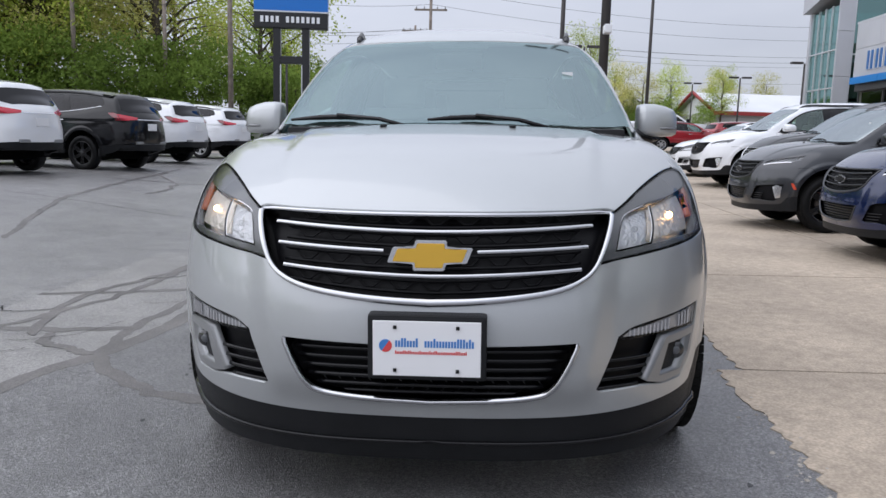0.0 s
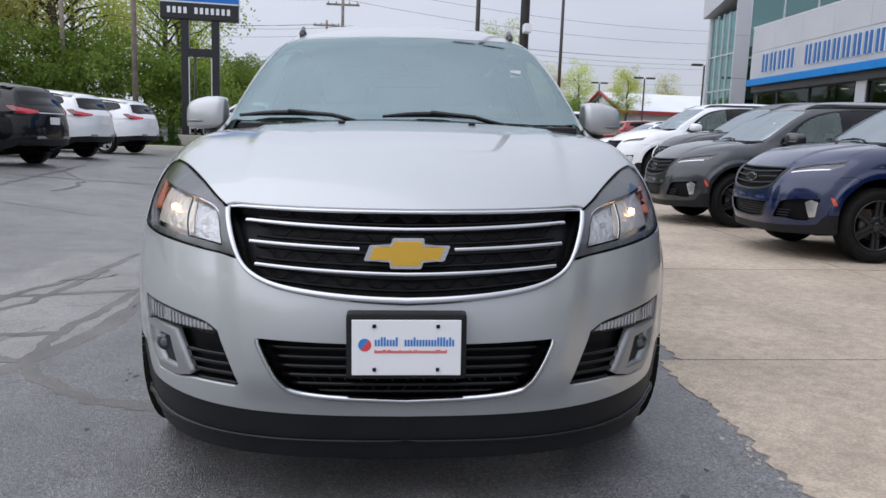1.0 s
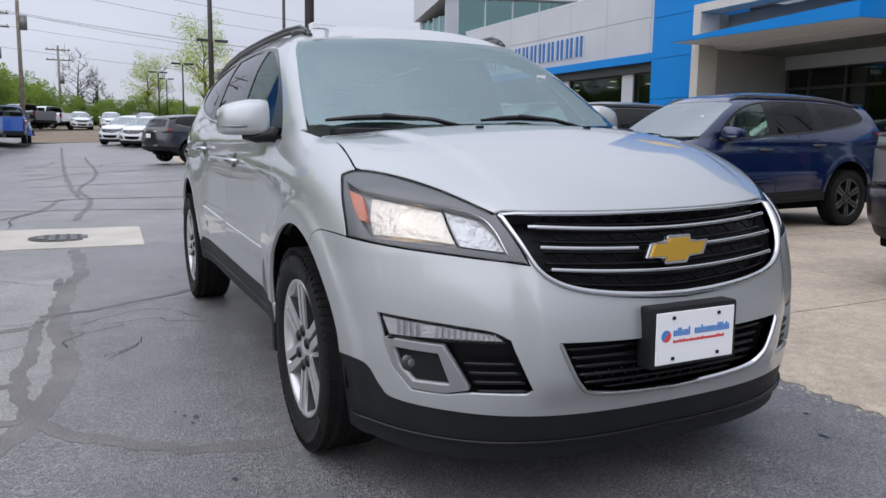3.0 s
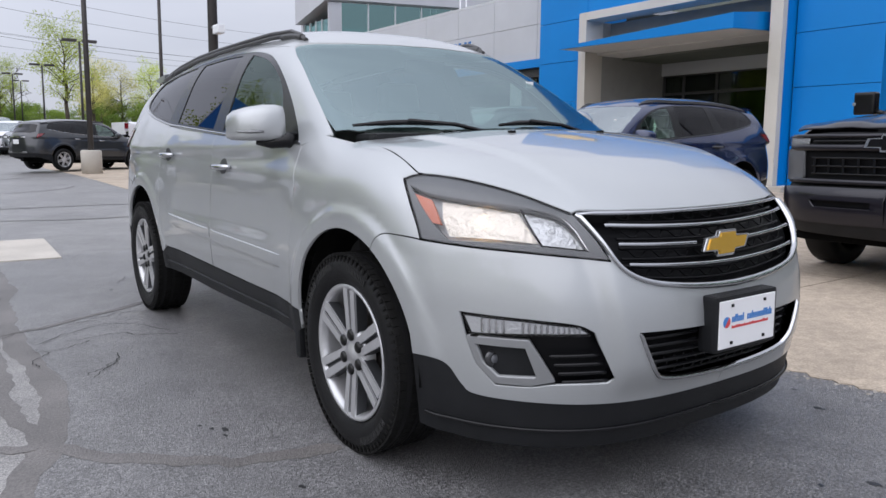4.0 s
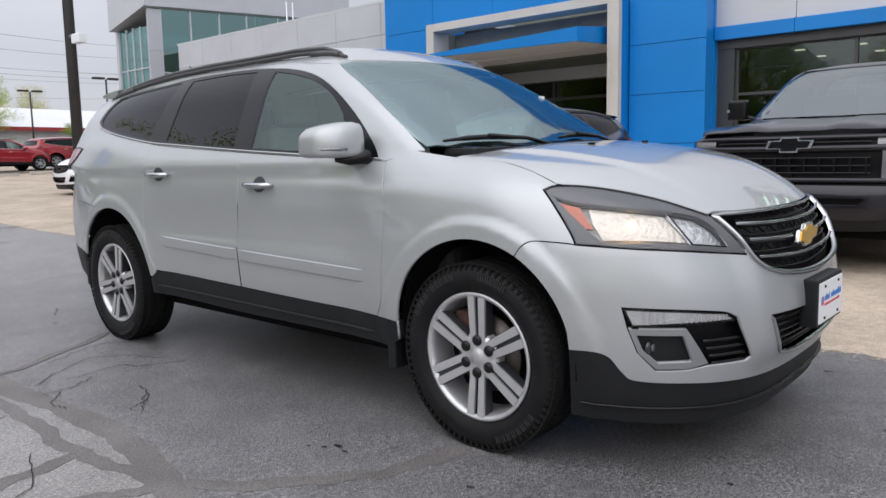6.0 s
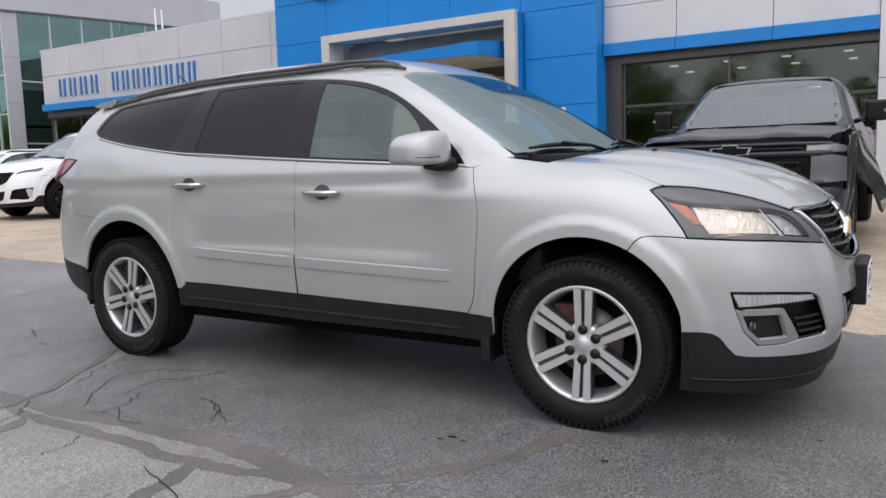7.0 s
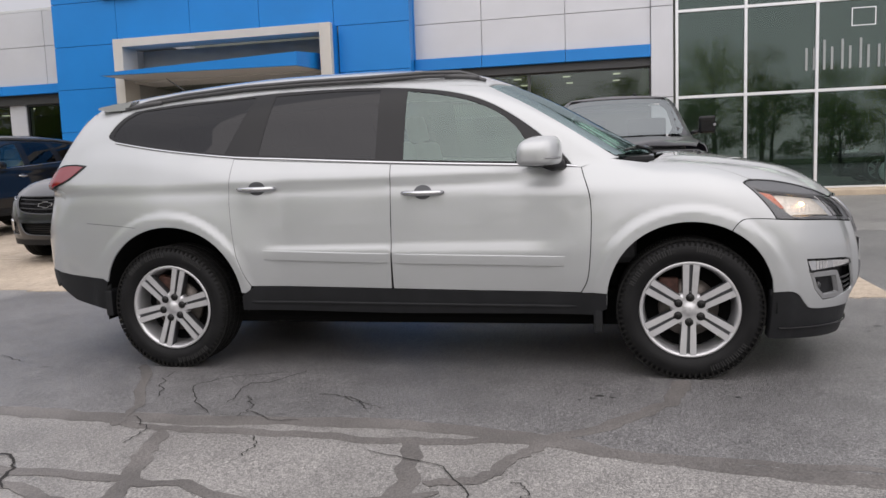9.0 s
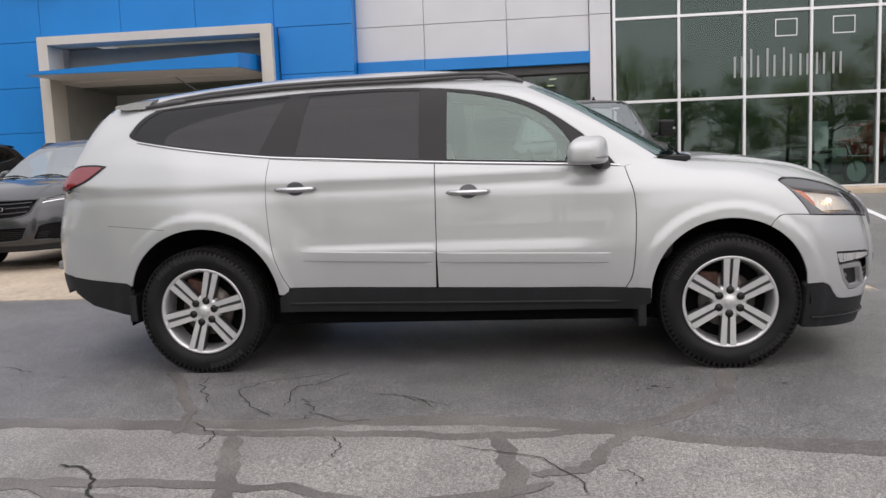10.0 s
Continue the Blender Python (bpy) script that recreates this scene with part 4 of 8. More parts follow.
# lower intake
panel("lower_intake", S, (0, -1, 0), low_grille, M_GRILLE, suv, step=0.05, lift=-0.07, fold=-0.062, both="join")
strip("intake_strip", S, AIM_N, bend(fr([(0.0, 0.394), (-0.2, 0.404), (-0.315, 0.420), (-0.357, 0.447), (-0.392, 0.502), (-0.425, 0.577)])), [0.013] * 31, M_CHROME, suv, lift=0.006, both="join", crown=0.003, label="chrome strip round the lower intake")
bm = bmesh.new()
for z, xe in ((0.55, 0.40), (0.523, 0.385), (0.496, 0.37), (0.469, 0.355), (0.442, 0.33), (0.417, 0.28)):
    add_tube(bm, [Vector((x, S.front(-abs(x), z)[1] + 0.035, z)) for x in np.linspace(-xe, xe, 19)], 0.0075, 6)
for k in range(-7, 8):
    add_tube(bm, [Vector((k * 0.045 + s * 0.012, S.front(-abs(k * 0.045), 0.43)[1] + 0.04, z)) for z, s in ((0.475, -1), (0.445, 1), (0.42, -1))], 0.004, 5)
part("intake_slats", bm, M_BLACKTRIM, suv, "black intake slats")

# lamp strip, fog lamp and side vent in each pocket
panel("lamp_pocket", S, (-0.6, -0.8, 0), pocket, M_GRILLE, suv, step=0.05, gap=-0.006, lift=-0.05, fold=-0.033)
drl = [*bend([(-0.825, -0.563, 0.633), (-0.771, -0.646, 0.628), (-0.68, -0.756, 0.619), (-0.586, -0.834, 0.604), (-0.553, -0.857, 0.587)]), *bend([(-0.552, -0.862, 0.573), (-0.669, -0.77, 0.574), (-0.762, -0.662, 0.569), (-0.809, -0.591, 0.567)])]
panel("daytime_lamp", S, (-0.6, -0.8, 0), drl, M_LENS, suv, step=0.03, lift=-0.002, fold=0.02, label="clear lamp strip")
panel("lamp_reflector", S, (-0.6, -0.8, 0), drl, M_DRL, suv, step=0.02, gap=0.007, lift=-0.010, fold=0)
bm = bmesh.new()
for k in range(17):
    x = -0.585 - k * 0.0135
    z = 0.590 + (-x - 0.585) * 0.045
    half_h = 0.010 + (-x - 0.585) * 0.055
    p = S.front(x, z)
    if k not in (11, 12):
        for s in (1, -1):
            add_box(bm, (p[0] * s - 0.0022, p[1] + 0.006, z - half_h), (p[0] * s + 0.0022, p[1] + 0.016, z + half_h))
tagged(part("lamp_fluting", bm, M_REFLECT, suv), kind="stuff")
fog_out = [(-0.828, -0.600, 0.563), (-0.706, -0.757, 0.559), (-0.68, -0.786, 0.5), (-0.645, -0.811, 0.432), (-0.70, -0.759, 0.416), (-0.775, -0.68, 0.418), (-0.812, -0.632, 0.476)]
fog_in = [(-0.815, -0.625, 0.540), (-0.714, -0.750, 0.536), (-0.690, -0.778, 0.440), (-0.771, -0.684, 0.438), (-0.802, -0.645, 0.483)]
panel("fog_trim", S, (-0.7, -0.71, 0), fog_out, M_FOGTRIM, suv, holes=[fog_in], step=0.012, lift=0.0, fold=0.035, label="silver fog lamp surround")
panel("fog_insert", S, (-0.7, -0.71, 0), fog_in, M_PLASTIC, suv, step=0.03, gap=-0.005, lift=-0.028, fold=-0.012)
for s in (-1, 1):
    for name, r, mat, back in (("fog_lamp", 0.030, M_FOG, 0.022), ("fog_reflector", 0.014, M_LAMPGREY, 0.010)):
        bm = bmesh.new()
        got = bmesh.ops.create_uvsphere(bm, u_segments=20, v_segments=10, radius=r)
        for v in got["verts"]:
            v.co = Vector((s * 0.765 + v.co.x, -0.675 + back + v.co.y * 0.35, 0.490 + v.co.z))
        part(name, bm, mat, suv, "round dark fog lamp" if r > 0.022 else "", True)
    bm = bmesh.new()
    for z in (0.425, 0.453, 0.481, 0.509):
        xa, xb = -0.485 - (z - 0.425) * 0.42, -0.620 - (z - 0.425) * 0.42
        add_tube(bm, [Vector((-s * x, S.front(x, z)[1] + 0.022, z)) for x in np.linspace(xa, xb, 8)], 0.007, 6)
    part("vent_slats", bm, M_BLACKTRIM, suv, "black side vent slats")
# headlamps
lamp = [*lamp_top[:-1], *lamp_inner[:-1], *lamp_bottom[:-1], *lamp_back[:-1]]
panel("headlamp_housing", S, AIM_LAMP, lamp, M_LAMPSILVER, suv, step=0.03, gap=0.003, lift=-0.06, fold=-0.05, label="headlamp with a lit warm bulb")
mid_low = bend([(-0.846, -0.309, 1.022), (-0.831, -0.377, 1.0), (-0.797, -0.454, 0.987), (-0.737, -0.554, 0.973), (-0.64, -0.67, 0.956), (-0.578, -0.745, 0.934), (-0.556, -0.79, 0.897), (-0.543, -0.815, 0.856), (-0.530, -0.826, 0.824)])
cell_low = bend([(-0.530, -0.826, 0.824), (-0.665, -0.727, 0.842), (-0.766, -0.614, 0.851), (-0.826, -0.519, 0.853), (-0.841, -0.476, 0.876), (-0.85, -0.422, 0.924), (-0.852, -0.357, 0.983)])
panel("headlamp_border", S, AIM_LAMP, lamp, M_SMOKE, suv, holes=[[*mid_low[:-1], *cell_low[:-1]]], step=0.025, gap=0.002, lift=-0.006, fold=0.03, label="smoky dark lamp border")
strip("headlamp_blade", S, AIM_LAMP, [*mid_low[24:], *cell_low[1:6], *bend([(-0.644, -0.74, 0.842), (-0.652, -0.70, 0.89), (-0.661, -0.658, 0.955)])], 0.007, M_REFLECT, suv, lift=-0.012, crown=0.002, label="bright inner bezel")
amber = [(-0.850, -0.340, 0.997), (-0.832, -0.412, 0.981), (-0.838, -0.468, 0.902), (-0.850, -0.430, 0.904)]
panel("side_reflector", S, AIM_LAMP, amber, M_AMBER, suv, step=0.02, lift=-0.012, fold=0.02, label="amber side reflector")
low_cell = [(-0.815, -0.440, 0.984), (-0.665, -0.655, 0.953), (-0.656, -0.70, 0.897), (-0.650, -0.735, 0.853), (-0.832, -0.50, 0.866), (-0.834, -0.465, 0.924)]
high_cell = [(-0.657, -0.662, 0.953), (-0.587, -0.738, 0.934), (-0.563, -0.785, 0.895), (-0.540, -0.822, 0.830), (-0.640, -0.745, 0.842)]
panel("low_beam", S, AIM_LAMP, low_cell, M_FACET, suv, step=0.02, lift=-0.030, fold=0.006, label="faceted low beam reflector tinted with the bulb's glow")
panel("high_beam", S, AIM_LAMP, high_cell, M_FACETGREY, suv, step=0.02, lift=-0.030, fold=0.006, label="faceted high beam reflector")
for s in (-1, 1):
    for kind, x, y, z, r in (("low_bulb", -0.745, -0.572, 0.914, 0.010), ("high_bulb", -0.605, -0.745, 0.885, 0.009)):
        bm = bmesh.new()
        got = bmesh.ops.create_uvsphere(bm, u_segments=14, v_segments=8, radius=r)
        for v in got["verts"]:
            v.co = Vector((-s * x, y, z)) + Vector((v.co.x, v.co.y * 1.6, v.co.z))
        part(kind, bm, M_BULB if kind == "low_bulb" else M_LENS, suv, "", True)
panel("headlamp_lens", S, AIM_LAMP, lamp, M_LENS, suv, step=0.03, gap=0.003, lift=-0.001, fold=0, label="clear headlamp cover")

# number plate holder
py = S.front(0, 0.575)[1] - 0.004
holder = box("plate_holder", (-0.166, py - 0.035, 0.484), (0.166, py + 0.03, 0.668), M_PLASTIC, suv, 0.012, "black plate holder")
box("plate", (-0.150, py - 0.039, 0.497), (0.150, py - 0.033, 0.653), M_WHITE, suv, 0.003, "white dealer plate with blue and red lines")
for x, z in ((-0.088, 0.636), (0.086, 0.636), (-0.088, 0.514), (0.086, 0.514)):
    box("screw", (x - 0.005, py - 0.044, z - 0.005), (x + 0.005, py - 0.038, z + 0.005), M_NUT, suv, 0.002)


def word_bars(bm, x0, x1, z0, z1, y, n, skip=(), seed=1, thick=0.0012):
    """Stands for writing: a row of upright bars of the letters' size."""
    rnd = random.Random(seed)
    w = (x1 - x0) / n
    for k in range(n):
        if k in skip:
            continue
        top = z1 if rnd.random() < 0.35 else z0 + (z1 - z0) * 0.72
        add_box(bm, (x0 + k * w + w * 0.12, y - thick, z0), (x0 + k * w + w * 0.82, y, top))


bm = bmesh.new()
word_bars(bm, -0.088, 0.132, 0.580, 0.605, py - 0.039, 27, (8, 9), 2)
tagged(part("plate_writing", bm, M_BLUEINK, suv), kind="stuff")
bm = bmesh.new()
word_bars(bm, -0.088, 0.112, 0.560, 0.570, py - 0.039, 44, (), 3)
tagged(part("plate_small_writing", bm, M_REDINK, suv), kind="stuff")
for s, mat in ((0, M_REDINK), (1, M_BLUEINK)):
    bm = bmesh.new()
    pts = [(0.018 * math.cos(a), 0.018 * math.sin(a)) for a in (radians(-125 + 180 * s + 180 * k / 14) for k in range(15))]
    add_prism(bm, pts, 0.0012, pose(-0.114, py - 0.039, 0.583, 90, 0, 0))
    part("plate_roundel", bm, mat, suv)

# ---------- SUV: sides ----------
strip("belt_trim", S, DX, bend(on([(0.565, 1.157), (0.9, 1.174), (1.25, 1.192), (1.615, 1.212), (2.0, 1.236), (2.3, 1.256), (2.59, 1.275), (2.95, 1.317), (3.2, 1.354), (3.44, 1.398)])), 0.013, M_CHROME, suv, lift=0.007, crown=0.002, label="chrome window trim")
strip("side_moulding", S, DX, bend(on([(0.635, 0.648), (1.1, 0.66), (1.608, 0.672)])), 0.056, M_SILVER, suv, lift=0.012, label="silver door moulding")
strip("side_moulding", S, DX, bend(on([(1.628, 0.674), (2.0, 0.686), (2.40, 0.700)])), 0.056, M_SILVER, suv, lift=0.012, label="silver door moulding")
for yc, zc in ((1.425, 1.037), (2.425, 1.086)):
    for s in (-1, 1):
        c = S.side(yc, zc)
        bm = bmesh.new()
        pts = [Vector((s * (-c[0] + o), yc + dy, zc + dz)) for dy, o, dz in ((-0.118, 0.004, 0.002), (-0.10, 0.022, 0.002), (-0.05, 0.034, 0), (0, 0.037, 0), (0.05, 0.034, 0), (0.10, 0.022, 0.002), (0.118, 0.004, 0.002))]
        add_tube(bm, pts, [0.010, 0.014, 0.016, 0.016, 0.016, 0.014, 0.010], 10)
        part("door_handle", bm, M_CHROME, suv, "chrome door handle", True)
    # a slightly raised dark disc stands in for the shaded grip recess
    cup = [S.side(yc + 0.052 * math.cos(a), zc + 0.004 + 0.040 * math.sin(a)) for a in (2 * math.pi * k / 24 for k in range(24))]
    panel("handle_cup", S, DX, cup, M_ALLOYDARK, suv, step=0.02, lift=0.0025, fold=0.004, label="dark disc for the shade in the grip recess")

tail = [*bend(on([(3.612, 1.262), (3.70, 1.272), (3.80, 1.268), (3.865, 1.235)])), *bend(on([(3.91, 1.17), (3.92, 1.10)])), *bend(on([(3.86, 1.12), (3.75, 1.168), (3.66, 1.225)]))]
panel("tail_lamp", S, (-0.85, 0.53, 0), tail, M_BLACKTRIM, suv, step=0.03, lift=0.004, fold=0.02, label="dark red tail lamp")
panel("tail_lamp_lens", S, (-0.85, 0.53, 0), tail, M_TAIL, suv, step=0.03, gap=0.011, lift=0.007, fold=0.004, label="red lens")

# roof rails, spoiler and aerial
for s in (-1, 1):
    bm = bmesh.new()
    ys = [1.10, 1.16, 1.25, 1.45, 1.8, 2.2, 2.6, 3.0, 3.25, 3.38, 3.46]
    hs = [0.002, 0.020, 0.033, 0.039, 0.038, 0.036, 0.034, 0.031, 0.024, 0.012, 0.0]
    rail_x = lambda y: 0.55 + 0.065 * float(smoothstep(y, 1.05, 1.8))
    pts = [Vector((s * rail_x(y), y, S.top(-rail_x(y), y)[2] + h)) for y, h in zip(ys, hs)]
    add_tube(bm, pts, [0.008, 0.010, 0.0115, 0.0115, 0.0115, 0.0115, 0.0115, 0.0115, 0.011, 0.010, 0.007], 10)
    add_tube(bm, [Vector((s * rail_x(y), y, S.top(-rail_x(y), y)[2] + h * 0.5)) for y, h in zip(ys, hs)], 0.0125, 8)
    for a, b in ((1.14, 1.34), (3.16, 3.42)):
        add_tube(bm, [Vector((s * rail_x(y), y, S.top(-rail_x(y), y)[2] + 0.008)) for y in np.linspace(a, b, 5)], 0.018, 8)
    part("roof_rail", bm, M_RAIL, suv, "black roof rail")
bm = bmesh.new()
prof = [(3.42, 1.703), (3.56, 1.694), (3.665, 1.678), (3.67, 1.666), (3.60, 1.650), (3.46, 1.655)]
for sx in (-1,):
    rows = [[bm.verts.new((x, y - 0.05 * (x / 0.62) ** 2, z - 0.045 * (x / 0.6) ** 2)) for y, z in prof] for x in np.linspace(-0.63, 0.63, 21)]
    for a, b in zip(rows, rows[1:]):
        for i in range(len(prof)):
            j = (i + 1) % len(prof)
            bm.faces.new((a[i], a[j], b[j], b[i]))
    bm.faces.new(rows[0][::-1])
    bm.faces.new(rows[-1])
bmesh.ops.recalc_face_normals(bm, faces=bm.faces)
part("rear_spoiler", bm, M_SILVER, suv, "silver roof spoiler")
tube("aerial", [(0.0, 3.28, 1.70), (0.0, 3.33, 1.745), (0.0, 3.50, 1.86)], [0.012, 0.006, 0.003], M_BLACKTRIM, suv, 8)

# door mirrors
for s in (-1, 1):
    rows = []
    for k, (x, zc, hz, yc, hy) in enumerate(((-0.865, 1.240, 0.060, 0.72, 0.055), (-0.870, 1.242, 0.078, 0.725, 0.075), (-0.90, 1.242, 0.083, 0.735, 0.088), (-0.95, 1.240, 0.084, 0.75, 0.10), (-1.00, 1.236, 0.078, 0.768, 0.10), (-1.038, 1.231, 0.070, 0.785, 0.092), (-1.058, 1.226, 0.056, 0.80, 0.072), (-1.066, 1.222, 0.03, 0.805, 0.04))):
        ring = []
        for j in range(24):
            a = 2 * math.pi * j / 24
            ca, sa = math.cos(a), math.sin(a)
            ring.append((-s * x, yc + hy * math.copysign(abs(ca) ** 0.42, ca) * (1 - 0.16 * max(0, sa)), zc + hz * (abs(sa) ** 0.55 if sa > 0 else -(abs(sa) ** 0.30) * 0.86)))
        rows.append(ring)
    bm = bmesh.new()
    vr = [[bm.verts.new(p) for p in r] for r in rows]
    for a, b in zip(vr, vr[1:]):
        for j in range(24):
            bm.faces.new((a[j], a[(j + 1) % 24], b[(j + 1) % 24], b[j]))
    bm.faces.new(vr[0])
    bm.faces.new(vr[-1][::-1])
    bmesh.ops.recalc_face_normals(bm, faces=bm.faces)
    part("door_mirror", bm, M_SILVER, suv, "silver door mirror cap", True)
    for name, mat, grow in (("indicator_reflector", M_FOGTRIM, 0.0), ("mirror_indicator", M_LENS, 0.001)):
        bm = bmesh.new()
        add_tube(bm, [Vector((-s * x, y, 1.207)) for x, y in ((-0.965, 0.656 - grow), (-1.0, 0.668 - grow), (-1.03, 0.690 - grow), (-1.050 - grow, 0.722), (-1.061 - grow, 0.775))], [0.004 + grow, 0.006 + grow, 0.0065 + grow, 0.0065 + grow, 0.004 + grow], 8)
        part(name, bm, mat, suv, "clear indicator strip" if grow else "", True)
    bm = bmesh.new()
    add_tube(bm, [Vector((-s * x, y, z)) for x, y, z in ((-0.83, 0.66, 1.165), (-0.86, 0.67, 1.172), (-0.92, 0.70, 1.160), (-0.97, 0.735, 1.163))], [0.038, 0.034, 0.026, 0.012], 12)
    part("mirror_foot", bm, M_BLACKTRIM, suv, "black mirror foot", True)
    bm = bmesh.new()
    add_box(bm, (-1.03, 0.842, 1.180), (-0.90, 0.850, 1.290), 0.01, 2, Matrix.Scale(-s, 4, (1, 0, 0)))
    part("mirror_glass", bm, M_CHROME, suv, "mirror glass")

# wipers, washer jets, cowl
box("cowl", (-0.70, 0.16, 1.13), (0.72, 0.34, 1.196), M_PLASTIC, suv, 0.02, "black cowl panel")
for x0, x1 in ((0.30, -0.10), (-0.28, -0.72)):
    a = S.cast([(x1, 0, 1.225 + 0.004)], (0, -1, 0))[0]
    pts = []
    for k in range(9):
        x = x0 + (x1 - x0) * k / 8
        z = 1.218 + 0.012 * math.sin(k / 8 * math.pi)
        p = S.cast([(-abs(x), 0.6, z)], (0, -1, 0))[0]
        pts.append(Vector((x, p[1] - 0.012, z + 0.01)))
    tube("wiper_blade", pts, [0.006, 0.008, 0.011, 0.012, 0.012, 0.012, 0.011, 0.008, 0.006], M_BLACKTRIM, suv, 6, "black wiper blade")
    tube("wiper_arm", [pts[4] + Vector((0, -0.012, 0.008)), pts[1] + Vector((0.03, -0.02, -0.002)), pts[0] + Vector((0.10, -0.04, -0.03))], 0.009, M_BLACKTRIM, suv, 6, "black wiper arm")
for x in (-0.247, 0.247):
    c = S.top(x, -0.12)
    box("washer_jet", (x - 0.013, c[1] - 0.01, c[2] - 0.002), (x + 0.013, c[1] + 0.012, c[2] + 0.009), M_BLACKTRIM, suv, 0.004, "black washer jet")
# dark print round the windscreen's edge
scr_in = [np.asarray(p) for p in [(0, 0.20, 1.24), (-0.35, 0.235, 1.24), (-0.58, 0.32, 1.25), (-0.70, 0.45, 1.29), (-0.715, 0.55, 1.34), (-0.68, 0.80, 1.47), (-0.625, 0.97, 1.575), (-0.575, 1.005, 1.61), (-0.35, 0.945, 1.625), (-0.16, 0.92, 1.632), (-0.13, 0.86, 1.60), (0, 0.85, 1.60)]]
panel("screen_border", S, (0, -0.5, 0.866), [*screen_out, *bend(scr_in[::-1], 4)], M_BLACKTRIM, suv, step=0.04, lift=-0.009, fold=0, both="join", label="black printed border")

# ---------- SUV: wheels ----------
def road_wheel(parent, centre, r_tyre, r_rim, width, spokes, twin, rim_mat, pocket_mat, words=True, lugs=6, turn=90.0, face=0.0, tread=True):
    """Tyre, rim, spokes, nuts and brake; the outer face looks to -x."""
    cx, cy, cz = centre
    half = width / 2
    bm = bmesh.new()
    b, R = r_rim, r_tyre
    prof = [(b - 0.004, half * 0.72), (b + 0.008, half * 0.82), (b + 0.035, half * 0.97), ((b + R) / 2, half), (R - 0.035, half * 0.95), (R - 0.014, half * 0.86), (R - 0.003, half * 0.72)]
    full = [(r, -o) for r, o in prof] + [(r, o) for r, o in reversed(prof)]
    add_lathe(bm, full, (0, 0, 0), 64)
    wheel = part("wheel", bm, M_RUBBER, parent, "black road tyre")
    wheel.matrix_basis = pose(cx, cy, cz)
    if tread:
        bm = bmesh.new()
        n = 76
        for k in range(n):
            m = pose(0, 0, 0, 360 * k / n, 0, 0)
            for o, w in ((-half * 0.80, half * 0.24), (-half * 0.36, half * 0.30), (half * 0.10, half * 0.34), (half * 0.62, half * 0.34)):
                sh = 0.5 if o in (-half * 0.36, half * 0.62) else 0.0
                a = 2 * math.pi * R / n
                add_box(bm, (o - w / 2, -a * 0.44 + a * sh, R - 0.010), (o + w / 2, a * 0.44 + a * sh, R - 0.0005), 0, 1, m)
            add_box(bm, (-half * 0.945, -0.005, R - 0.034), (-half * 0.84, 0.006, R - 0.012), 0, 1, m)
        tagged(part("tread", bm, M_TREAD, wheel), "worn tread blocks", kind="stuff")
    if words:
        bm = bmesh.new()
        for a0, count, w in ((200, 8, 5.0), (18, 5, 5.0), (48, 4, 5.0), (-28, 6, 4.0)):
            for k in range(count):
                m = pose(0, 0, 0, -(a0 + k * w), 0, 0)
                rr = (b + R) / 2 + 0.012
                for q in range(2):
                    add_box(bm, (-half - 0.0012, (q - 0.55) * 0.012, rr - 0.014), (-half + 0.004, (q - 0.55) * 0.012 + 0.006, rr + 0.014), 0, 1, m)
        tagged(part("tyre_writing", bm, M_WORD, wheel), "raised letters", kind="stuff")
    bm = bmesh.new()
    add_lathe(bm, [(b + 0.004, -half * 0.80), (b + 0.006, -half * 0.86), (b - 0.004, -half * 0.87), (b - 0.014, -half * 0.80), (b - 0.020, -half * 0.55), (b - 0.03, half * 0.2), (b - 0.03, half * 0.9)], (0, 0, 0), 64)
    part("rim", bm, rim_mat, wheel, "alloy rim")
    xo = -half * 0.84 + face
    bm, bm2 = bmesh.new(), bmesh.new()
    for k in range(spokes):
        m = pose(0, 0, 0, turn + 360 * k / spokes, 0, 0)
        for s in ((-1, 1) if twin else (0,)):
            wi, wo = (0.027, 0.033) if twin else (0.034, 0.026)
            oi, oo = (s * 0.0205, s * 0.0262)
            pts = [(oi - wi / 2, 0.045), (oi + wi / 2, 0.045), (oo + wo / 2, b - 0.012), (oo - wo / 2, b - 0.012)]
            for target, x_lo, x_hi, grow in ((bm, xo - 0.004, xo + 0.006, 0.0), (bm2, xo + 0.004, xo + 0.045, 0.003)):
                quad = []
                for x in (x_lo, x_hi):
                    for y, z in pts:
                        dip = 0.016 * (1 - z / b)
                        quad.append(target.verts.new(m @ Vector((x + dip, y + math.copysign(grow, y - (oi + oo) / 2), z))))
                for f in ((0, 1, 2, 3), (7, 6, 5, 4), (0, 4, 5, 1), (1, 5, 6, 2), (2, 6, 7, 3), (3, 7, 4, 0)):
                    target.faces.new([quad[i] for i in f])
        if twin:
            quad = [bm2.verts.new(m @ Vector((xo + 0.012 + (0.018 if z < 0.1 else 0), y, z))) for y, z in ((-0.02, 0.04), (0.02, 0.04), (0.03, b - 0.012), (-0.03, b - 0.012))]
            bm2.faces.new(quad)
    for q in (bm, bm2):
        bmesh.ops.recalc_face_normals(q, faces=q.faces)
    part("spokes", bm, rim_mat, wheel, "bright machined spokes")
    part("spoke_sides", bm2, pocket_mat, wheel, "grey spoke flanks")
    bm = bmesh.new()
    add_lathe(bm, [(0.001, xo + 0.002), (0.026, xo + 0.002), (0.032, xo + 0.008), (0.048, xo + 0.008), (0.085, xo + 0.012), (0.095, xo + 0.022), (0.095, xo + 0.06)], (0, 0, 0), 36)
    part("hub", bm, rim_mat, wheel)
